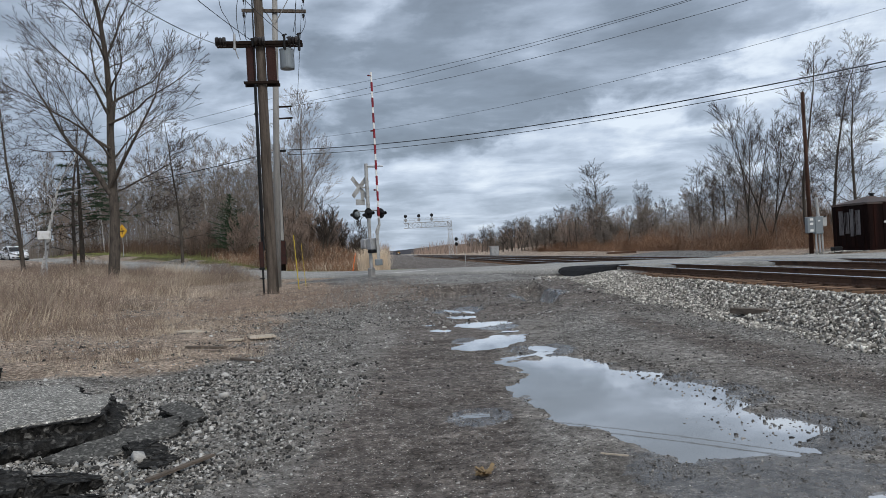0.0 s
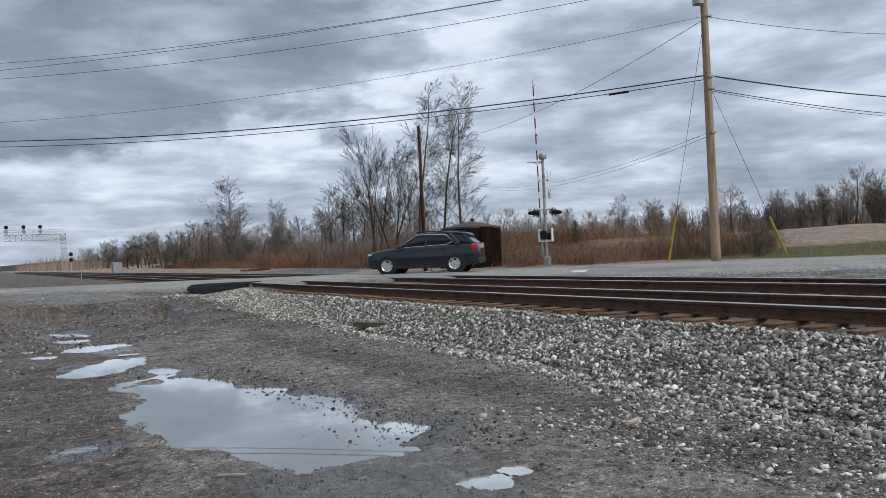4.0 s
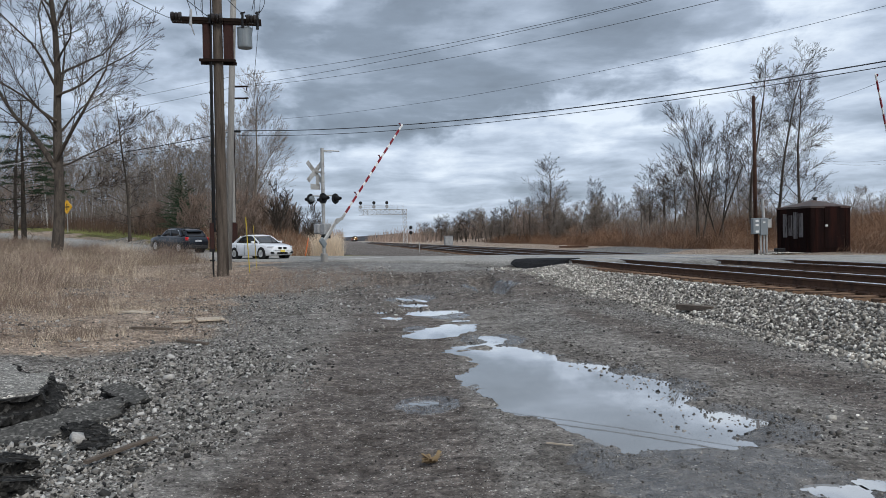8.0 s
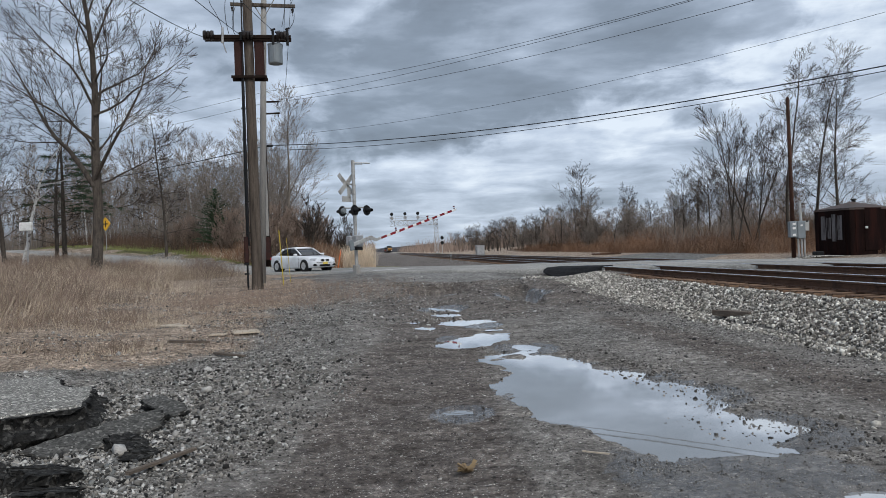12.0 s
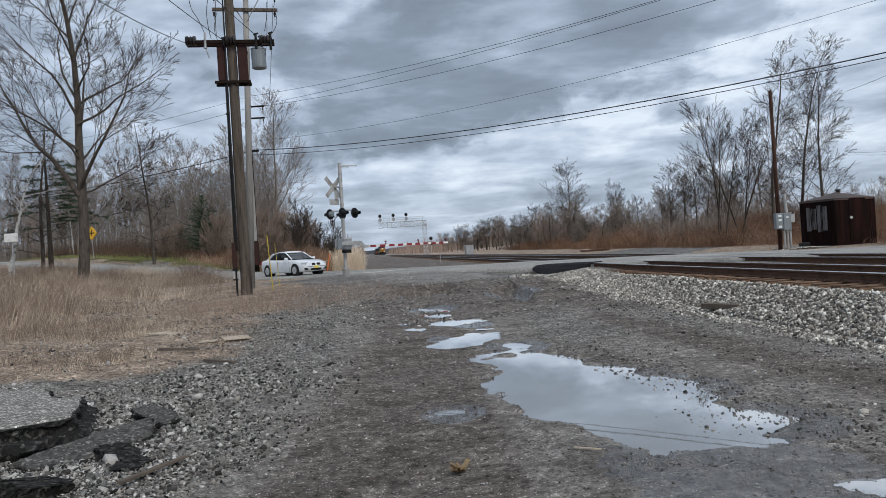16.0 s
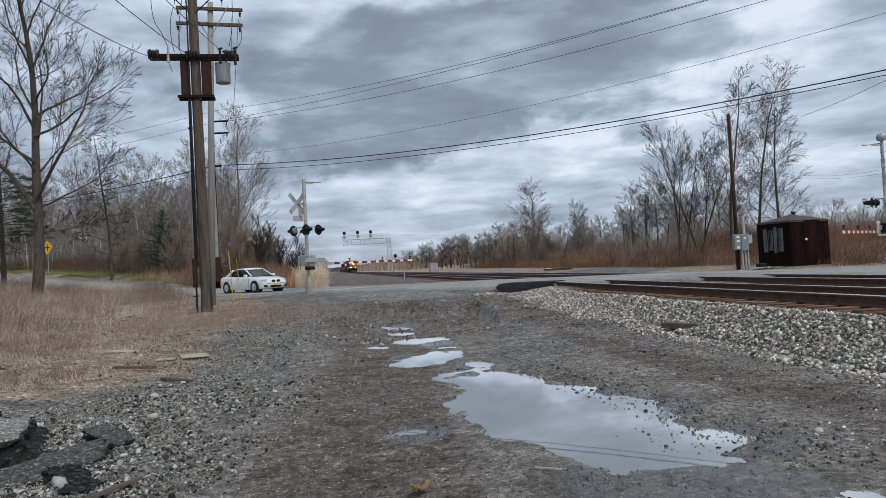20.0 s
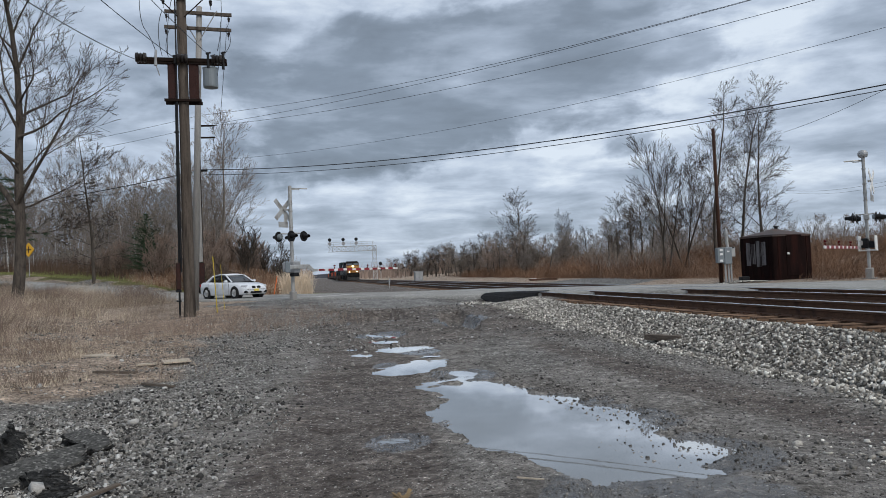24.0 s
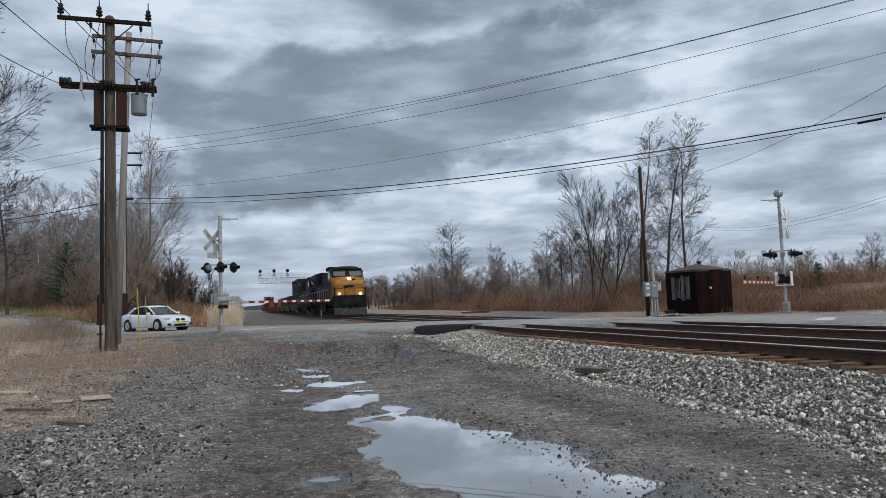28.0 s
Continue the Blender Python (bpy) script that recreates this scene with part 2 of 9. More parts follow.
M = {
    "asphalt": mat("asphalt", (0.33, 0.32, 0.306), 0.22, 0.85, scale=0.5, bscale=70, bump=0.25, tint=(0.23, 0.224, 0.216), tscale=0.3, tcut=(0.5, 0.64), spec=0.12),
    "new_asphalt": mat("new_asphalt", (0.014, 0.014, 0.015), 0.4, 0.9, scale=2, bscale=60, bump=0.8, spec=0.12),
    "slab": stone_mat("slab", ((0.0, (0.25, 0.238, 0.22)), (1.0, (0.31, 0.295, 0.272))), 130.0),
    "slab_edge": mat("slab_edge", (0.026, 0.025, 0.024), 0.6, 0.9, scale=9, bscale=45, bump=1.0, spec=0.15, tint=(0.06, 0.058, 0.055), tscale=14, tcut=(0.55, 0.62)),
    "ballast": stone_mat("ballast", ((0.0, (0.035, 0.032, 0.028)), (0.14, (0.15, 0.14, 0.124)), (0.3, (0.33, 0.305, 0.265)), (0.42, (0.08, 0.074, 0.064)), (0.6, (0.54, 0.505, 0.445)), (0.74, (0.19, 0.177, 0.156)), (0.86, (0.66, 0.625, 0.56)), (1.0, (0.85, 0.82, 0.755)))),
    "rubble": stone_mat("rubble", ((0.0, (0.008, 0.008, 0.008)), (0.22, (0.05, 0.048, 0.045)), (0.36, (0.26, 0.247, 0.225)), (0.48, (0.035, 0.036, 0.036)), (0.62, (0.34, 0.315, 0.28)), (0.74, (0.14, 0.145, 0.14)), (0.88, (0.42, 0.402, 0.375)), (1.0, (0.58, 0.563, 0.535)))),
    "pebble": stone_mat("pebble", ((0.0, (0.02, 0.019, 0.018)), (0.3, (0.08, 0.073, 0.066)), (0.5, (0.16, 0.147, 0.133)), (0.66, (0.04, 0.037, 0.034)), (0.86, (0.24, 0.225, 0.208)), (1.0, (0.4, 0.385, 0.36)))),
    "rust": mat("rust", (0.1, 0.056, 0.037), 0.4, 0.8, 0.0, scale=3, bscale=50, tint=(0.05, 0.03, 0.022), tscale=3, spec=0.15),
    "rail_top": mat("rail_top", (0.62, 0.62, 0.63), 0.2, 0.22, 0.9, scale=1, bscale=20, bump=0.03, aniso=(4, 0.3, 4)),
    "tie": mat("tie", (0.18, 0.115, 0.077), 0.55, 0.95, scale=6, bscale=40, bump=0.6, rand=0.6, tint=(0.035, 0.025, 0.02), tscale=5, aniso=(0.5, 4, 4), spec=0.12),
    "pole_brown": mat("pole_brown", (0.105, 0.086, 0.071), 0.45, 0.9, scale=5, bscale=40, bump=0.5, tint=(0.042, 0.034, 0.028), tscale=2.5, aniso=(3, 3, 0.25), spec=0.12),
    "pole_grey": mat("pole_grey", (0.27, 0.26, 0.245), 0.25, 0.9, scale=5, bscale=40, bump=0.3, aniso=(3, 3, 0.3)),
    "pole_tan": mat("pole_tan", (0.36, 0.255, 0.165), 0.3, 0.85, scale=4, bscale=40, bump=0.3, tint=(0.2, 0.135, 0.085), tscale=2.2, aniso=(3, 3, 0.2)),
    "pole_dark": mat("pole_dark", (0.018, 0.012, 0.0098), 0.35, 0.9, scale=4, bscale=40, bump=0.3, aniso=(3, 3, 0.3), spec=0.1),
    "pole_red": mat("pole_red", (0.065, 0.034, 0.025), 0.4, 0.9, scale=4, bscale=40, bump=0.3, tint=(0.03, 0.018, 0.014), tscale=3, aniso=(3, 3, 0.3), spec=0.12),
    "box_brown": mat("box_brown", (0.04, 0.016, 0.013), 0.4, 0.7, scale=3, bscale=30, tint=(0.018, 0.012, 0.011), tscale=3, spec=0.2),
    "black": mat("black", (0.01, 0.01, 0.011), 0.3, 0.55, scale=4, bscale=30, bump=0.05, spec=0.25),
    "wire": mat("wire", (0.03, 0.032, 0.035), 0.2, 0.6, scale=1, bscale=10, bump=0),
    "insulator": mat("insulator", (0.018, 0.014, 0.013), 0.2, 0.3, scale=4, bscale=20, bump=0, spec=0.3),
    "galv": mat("galv", (0.36, 0.365, 0.37), 0.2, 0.5, 0.45, scale=4, bscale=40, bump=0.06, tint=(0.24, 0.235, 0.23), tscale=3),
    "alu": mat("alu", (0.4, 0.4, 0.39), 0.2, 0.5, 0.3, scale=3, bscale=30, bump=0.05, tint=(0.22, 0.2, 0.18), tscale=2.5, tcut=(0.5, 0.7)),
    "white": mat("white", (0.72, 0.72, 0.7), 0.12, 0.55, scale=3, bscale=30, bump=0.05, tint=(0.45, 0.42, 0.38), tscale=2.2, tcut=(0.55, 0.8)),
    "red": mat("red", (0.24, 0.018, 0.028), 0.25, 0.5, scale=4, bscale=30, bump=0.05, tint=(0.15, 0.025, 0.03), tscale=3),
    "red_lens": mat("red_lens", (0.12, 0.008, 0.01), 0.1, 0.15, scale=4, bscale=30, bump=0),
    "shed": mat("shed", (0.011, 0.0052, 0.0045), 0.5, 0.7, scale=1.5, bscale=25, bump=0.15, tint=(0.024, 0.0085, 0.0065), tscale=1.4, spec=0.06, aniso=(2, 2, 0.3)),
    "shed_worn": mat("shed_worn", (0.13, 0.12, 0.12), 0.5, 0.6, scale=3, bscale=25, bump=0.15, tint=(0.03, 0.02, 0.02), tscale=4, tcut=(0.5, 0.62), aniso=(2, 2, 0.35)),
    "roof": mat("roof", (0.085, 0.066, 0.058), 0.3, 0.6, 0.2, scale=2, bscale=30, tint=(0.1, 0.06, 0.05), tscale=2),
    "meter": mat("meter", (0.2, 0.225, 0.24), 0.12, 0.5, 0.2, scale=3, bscale=30, bump=0.04),
    "yellow": mat("yellow", (0.5, 0.38, 0.045), 0.2, 0.6, scale=4, bscale=30, bump=0.04, tint=(0.36, 0.29, 0.07), tscale=3, spec=0.2),
    "orange": mat("orange", (0.75, 0.2, 0.06), 0.15, 0.5, scale=4, bscale=30, bump=0.04),
    "sign": mat("sign", (0.72, 0.4, 0.03), 0.1, 0.45, scale=4, bscale=30, bump=0.02),
    "wood": mat("wood", (0.5, 0.42, 0.33), 0.3, 0.9, scale=4, bscale=40, bump=0.3, tint=(0.3, 0.25, 0.19), tscale=2, aniso=(1, 5, 5)),
    "old_wood": mat("old_wood", (0.12, 0.095, 0.075), 0.4, 0.95, scale=4, bscale=40, bump=0.5, aniso=(1, 5, 5)),
    "bark": mat("bark", (0.085, 0.072, 0.061), 0.35, 0.95, scale=5, bscale=40, bump=0.5, tint=(0.045, 0.039, 0.034), tscale=3, aniso=(2, 2, 0.5), spec=0.1),
    "bark_light": mat("bark_light", (0.42, 0.41, 0.39), 0.3, 0.9, scale=4, bscale=40, tint=(0.12, 0.1, 0.09), tscale=5, tcut=(0.52, 0.6)),
    "bark_far": mat("bark_far", (0.18, 0.155, 0.133), 0.35, 0.95, scale=2, bscale=10, bump=0, rand=0.6, spec=0.1),
    "twig": mat("twig", (0.06, 0.05, 0.043), 0.3, 0.95, scale=1, bscale=10, bump=0, rand=0.5, spec=0.1),
    "twig_grey": mat("twig_grey", (0.2, 0.172, 0.15), 0.3, 0.95, scale=0.5, bscale=6, bump=0, rand=0.6, spec=0.1),
    "twig_red": mat("twig_red", (0.27, 0.205, 0.167), 0.3, 0.95, scale=0.5, bscale=6, bump=0, rand=0.6, spec=0.1),
    "needle": mat("needle", (0.055, 0.085, 0.05), 0.4, 0.8, scale=1, bscale=9, bump=0, rand=0.6, spec=0.1),
    "reed": mat("reed", (0.215, 0.125, 0.078), 0.45, 0.95, scale=0.25, bscale=3, bump=0, rand=0.8, spec=0.1),
    "reed_brown": mat("reed_brown", (0.13, 0.088, 0.064), 0.45, 0.95, scale=0.25, bscale=3, bump=0, rand=0.8, spec=0.1),
    "straw": mat("straw", (0.54, 0.45, 0.345), 0.45, 0.95, scale=0.4, bscale=4, bump=0, rand=0.8, spec=0.1),
    "weed": mat("weed", (0.24, 0.182, 0.145), 0.45, 0.95, scale=0.4, bscale=4, bump=0, rand=0.8, spec=0.1),
    "leaf_dry": mat("leaf_dry", (0.2, 0.14, 0.075), 0.35, 0.9, scale=8, bscale=40, rand=0.5),
    "hill": mat("hill", (0.075, 0.08, 0.095), 0.2, 0.95, scale=0.01, bscale=0.15, bump=0),
    "tyre": mat("tyre", (0.02, 0.02, 0.02), 0.2, 0.85, scale=5, bscale=40, bump=0.1),
    "rim": mat("rim", (0.6, 0.61, 0.62), 0.1, 0.3, 0.8, scale=5, bscale=40, bump=0),
    "car_dark": mat("car_dark", (0.007, 0.011, 0.018), 0.12, 0.3, 0.3, scale=2, bscale=30, bump=0, coat=0.8),
    "car_white": mat("car_white", (0.74, 0.76, 0.79), 0.06, 0.3, 0.0, scale=2, bscale=30, bump=0, coat=0.8, tint=(0.6, 0.59, 0.57), tscale=1.3, tcut=(0.55, 0.8)),
    "chrome": mat("chrome", (0.7, 0.7, 0.72), 0.08, 0.15, 1.0, scale=3, bscale=30, bump=0),
    "plastic": mat("plastic", (0.02, 0.02, 0.021), 0.15, 0.6, scale=4, bscale=40, bump=0.05),
    "window": glass_mat("window", 0.012),
    "lamp_glass": mat("lamp_glass", (0.6, 0.62, 0.65), 0.1, 0.08, 0.2, scale=8, bscale=40, bump=0),
    "tail": mat("tail", (0.5, 0.015, 0.02), 0.1, 0.15, scale=8, bscale=40, bump=0),
    "plate": mat("plate", (0.75, 0.6, 0.12), 0.05, 0.5, scale=8, bscale=40, bump=0),
    "plate_pale": mat("plate_pale", (0.65, 0.66, 0.7), 0.05, 0.5, scale=8, bscale=40, bump=0),
    "loco_yellow": mat("loco_yellow", (0.3, 0.13, 0.012), 0.35, 0.45, scale=1.2, bscale=20, bump=0.03, tint=(0.17, 0.08, 0.02), tscale=1.5, tcut=(0.48, 0.68), spec=0.3),
    "loco_blue": mat("loco_blue", (0.006, 0.0095, 0.017), 0.3, 0.6, scale=1.0, bscale=20, bump=0.05, tint=(0.014, 0.014, 0.015), tscale=1.0, spec=0.12),
    "loco_dark": mat("loco_dark", (0.008, 0.008, 0.0085), 0.4, 0.75, scale=1.5, bscale=20, bump=0.1, tint=(0.024, 0.02, 0.017), tscale=1.5, spec=0.12),
    "well_car": mat("well_car", (0.07, 0.03, 0.018), 0.3, 0.7, scale=1, bscale=20, tint=(0.03, 0.02, 0.016), tscale=0.8, spec=0.2),
    "container_teal": mat("container_teal", (0.01, 0.025, 0.027), 0.2, 0.6, scale=0.7, bscale=20, bump=0.05, tint=(0.02, 0.022, 0.021), tscale=0.8, spec=0.15),
    "container_grey": mat("container_grey", (0.018, 0.03, 0.032), 0.2, 0.6, scale=0.7, bscale=20, bump=0.05, tint=(0.03, 0.022, 0.02), tscale=0.8, spec=0.15),
    "container_orange": mat("container_orange", (0.42, 0.07, 0.025), 0.25, 0.55, scale=0.7, bscale=20, bump=0.05, tint=(0.22, 0.05, 0.025), tscale=0.8, spec=0.25),
    # grey base stands in for the sky reflected in the glass
    "windscreen": mat("windscreen", (0.09, 0.1, 0.11), 0.1, 0.1, scale=1, bscale=10, bump=0, spec=1.0),
    "headlight": glow("headlight", (1.0, 0.9, 0.7), 60.0),
    "ditch_light": glow("ditch_light", (1.0, 0.9, 0.7), 16.0),
    "paint": mat("paint", (0.66, 0.65, 0.62), 0.2, 0.8, scale=4, bscale=40, bump=0.1, tint=(0.3, 0.29, 0.28), tscale=3.5, tcut=(0.5, 0.62), spec=0.15),
    "numberboard": mat("numberboard", (0.03, 0.03, 0.035), 0.1, 0.4, scale=5, bscale=20, bump=0),
}


def speckle(m, scale, lo, hi):
    """Grains of stone showing in a worn surface."""
    N, L = m.node_tree.nodes, m.node_tree.links
    p = N["Principled BSDF"]
    src = p.inputs["Base Color"].links[0].from_socket
    co, vor, sep, ramp, mul = N.new("ShaderNodeTexCoord"), N.new("ShaderNodeTexVoronoi"), N.new("ShaderNodeSeparateColor"), N.new("ShaderNodeValToRGB"), N.new("ShaderNodeMixRGB")
    vor.inputs["Scale"].default_value = scale
    L.new(co.outputs["Object"], vor.inputs["Vector"])
    L.new(vor.outputs["Color"], sep.inputs[0])
    L.new(sep.outputs[0], ramp.inputs[0])
    els = ramp.color_ramp.elements
    els.new(0.8)
    for el, (pos, v) in zip(els, ((0.0, lo), (0.8, 1.0), (1.0, hi))):
        el.position, el.color = pos, (v, v, v * 0.97, 1)
    mul.blend_type = "MULTIPLY"
    mul.inputs[0].default_value = 1
    L.new(src, mul.inputs[1])
    L.new(ramp.outputs[0], mul.inputs[2])
    L.new(mul.outputs[0], p.inputs["Base Color"])


M["slab_dark"] = stone_mat("slab_dark", ((0.0, (0.075, 0.072, 0.068)), (1.0, (0.1, 0.096, 0.09))), 110.0)
speckle(M["slab"], 52.0, 0.3, 3.0)
speckle(M["slab_dark"], 45.0, 0.35, 2.4)
speckle(M["asphalt"], 22.0, 0.7, 1.35)
speckle(M["slab_edge"], 30.0, 0.4, 3.0)


# ---- mesh helpers ----
def finish(name, bm, material, parent=None, label="", smooth=False):
    me = bpy.data.meshes.new(name)
    bm.normal_update()
    if smooth:
        for f in bm.faces:
            f.smooth = True
    bm.to_mesh(me)
    bm.free()
    me.materials.append(material)
    ob = new(name, me)
    if parent is not None:
        ob.parent = parent
    if label:
        ob["label"] = label
    return ob


part = finish


def thing(name, m, label, category, group="", kind=""):
    e = new(name)
    e.empty_display_size = 0.2
    e.matrix_world = m
    return tagged(e, label, category, group, kind)


def raw(name, verts, faces, material, parent=None, label=""):
    me = bpy.data.meshes.new(name)
    v = np.asarray(verts, dtype=np.float32).reshape(-1, 3)
    f = np.asarray(faces, dtype=np.int32)
    me.vertices.add(len(v))
    me.vertices.foreach_set("co", v.ravel())
    k = f.shape[1]
    me.loops.add(f.size)
    me.loops.foreach_set("vertex_index", f.ravel())
    me.polygons.add(len(f))
    me.polygons.foreach_set("loop_start", np.arange(0, f.size, k, dtype=np.int32))
    me.update(calc_edges=True)
    me.validate()
    me.materials.append(material)
    ob = new(name, me)
    if parent is not None:
        ob.parent = parent
    if label:
        ob["label"] = label
    return ob


def box(bm, cx, cy, cz, sx, sy, sz, bevel=0.0, turn=None):
    m = Matrix.Translation((cx, cy, cz))
    if turn is not None:
        m = m @ turn
    r = bmesh.ops.create_cube(bm, size=1, matrix=m @ Matrix.Diagonal((sx, sy, sz, 1)))
    if bevel:
        es = list({e for v in r["verts"] for e in v.link_edges})
        bmesh.ops.bevel(bm, geom=es, offset=bevel, segments=1, affect="EDGES", profile=0.5)
    return bm


def rod(bm, a, b, r0, r1=None, seg=8, caps=True):
    a, b = Vector(a), Vector(b)
    d = b - a
    q = d.to_track_quat("Z", "Y").to_matrix().to_4x4()
    bmesh.ops.create_cone(bm, cap_ends=caps, segments=seg, radius1=r0, radius2=r0 if r1 is None else r1, depth=d.length, matrix=Matrix.Translation((a + b) / 2) @ q)
    return bm


def prism(bm, outline, y0, y1):
    """An outline in x, z pushed from y0 to y1."""
    f = [bm.verts.new((x, y0, z)) for x, z in outline]
    b = [bm.verts.new((x, y1, z)) for x, z in outline]
    bm.faces.new(f)
    bm.faces.new(b[::-1])
    n = len(f)
    for i in range(n):
        bm.faces.new((f[i], b[i], b[(i + 1) % n], f[(i + 1) % n]))
    bmesh.ops.recalc_face_normals(bm, faces=bm.faces)
    return bm


def loft(bm, rings, caps=True):
    rows = [[bm.verts.new(p) for p in ring] for ring in rings]
    n = len(rows[0])
    for a, b in zip(rows, rows[1:]):
        for i in range(n):
            bm.faces.new((a[i], a[(i + 1) % n], b[(i + 1) % n], b[i]))
    if caps:
        bm.faces.new(rows[0][::-1])
        bm.faces.new(rows[-1])
    bmesh.ops.recalc_face_normals(bm, faces=bm.faces)
    return bm


def B():
    return bmesh.new()


def lathe(bm, profile, seg=16, m=Matrix()):
    """Profile of (radius, z) turned round z."""
    rings = [[m @ Vector((r * math.cos(a), r * math.sin(a), z)) for a in (2 * math.pi * i / seg for i in range(seg))] for r, z in profile]
    return loft(bm, rings)


def smooth01(a, b, x):
    t = np.clip((np.asarray(x, float) - a) / (b - a), 0, 1)
    return t * t * (3 - 2 * t)


# ---- the lie of the land ----
TRACK_YAW = 4.3
TU = np.array([-math.sin(radians(TRACK_YAW)), math.cos(radians(TRACK_YAW))])
TN = np.array([math.cos(radians(TRACK_YAW)), math.sin(radians(TRACK_YAW))])
RN, RE = np.array([0.656, 0.755]), np.array([-0.755, 0.656])
NEAR_TRACK, FAR_TRACK, RAIL_TOP = 9.2, 13.07, 0.70
ROAD_NEAR, ROAD_FAR = 25.1, 32.2


def track_at(s, d):
    p = TU * s + TN * d
    return float(p[0]), float(p[1])


def road_at(q, w):
    p = RE * q + RN * w
    return float(p[0]), float(p[1])


def road_z(q):
    q = np.asarray(q, float)
    return 0.62 + 0.00215 * np.clip(q - 34, 0, 21) ** 2 + 0.06 * np.clip(q - 55, 0, 25)


def road_near(q):
    """The near edge of the road, widened past the tracks."""
    return ROAD_NEAR - 2.2 * smooth01(6.0, 1.0, q)


def value_noise(x, y, scale, seed):
    """Smooth lattice noise in -1..1 on arrays."""
    x, y = np.asarray(x) / scale + 1000, np.asarray(y) / scale + 1000
    ix, iy = np.floor(x).astype(np.int64), np.floor(y).astype(np.int64)
    fx, fy = x - ix, y - iy
    fx, fy = fx * fx * (3 - 2 * fx), fy * fy * (3 - 2 * fy)

    def h(a, b):
        n = (a * 374761393 + b * 668265263 + seed * 974634777) & 0x7FFFFFFF
        n = ((n ^ (n >> 13)) * 1274126177) & 0x7FFFFFFF
        return ((n ^ (n >> 16)) & 0xFFFF) / 32767.5 - 1

    return (h(ix, iy) * (1 - fx) + h(ix + 1, iy) * fx) * (1 - fy) + (h(ix, iy + 1) * (1 - fx) + h(ix + 1, iy + 1) * fx) * fy


# puddles: centre, half length, half width, heading in degrees from +y, water level, depth
PUDDLES = [
    ((1.76, 7.55), 2.35, 0.95, 9, -0.018, 0.08),
    ((1.4, 9.75), 1.2, 0.7, 14, -0.018, 0.07),
    ((2.1, 6.0), 0.8, 0.66, 55, -0.018, 0.06),
    ((0.74, 12.75), 1.1, 0.6, -18, -0.018, 0.06),
    ((0.68, 15.85), 0.62, 0.58, -40, -0.016, 0.05),
    ((-0.66, 16.3), 0.34, 0.2, 35, -0.016, 0.05),
    ((-0.25, 14.92), 0.28, 0.16, 30, -0.016, 0.05),
    ((-0.1, 24.2), 1.7, 1.05, -10, 0.03, 0.09),
    ((2.48, 21.6), 2.0, 0.45, 2, 0.0, 0.06),
    ((0.2, 19.6), 1.1, 0.3, 20, -0.01, 0.05),
    ((0.16, 7.1), 0.16, 0.24, 0, -0.016, 0.05),
    ((1.35, 11.6), 0.4, 0.22, 10, -0.018, 0.05),
    ((-1.55, 45.9), 1.8, 0.5, 44, 0.5, 0.1),
    ((2.56, 4.28), 0.2, 0.17, 40, -0.016, 0.05),
    ((2.88, 4.42), 0.14, 0.13, 0, -0.016, 0.04),
    ((1.1, 14.2), 0.35, 0.2, -30, -0.018, 0.05),
    ((0.3, 17.6), 0.5, 0.28, 30, -0.012, 0.05),
]
# wet ground round them: centre, reach
WET = [((0.2, 6.95), 0.36), ((1.75, 4.85), 0.75), ((2.2, 4.5), 0.75), ((2.75, 5.9), 0.6), ((2.5, 21.5), 1.0), ((0.0, 23.8), 1.2), ((0.9, 14.9), 0.5), ((1.35, 11.3), 0.6), ((0.2, 19.4), 0.8), ((0.3, 12.9), 0.4), ((2.6, 7.4), 0.55), ((1.7, 8.0), 1.25)]


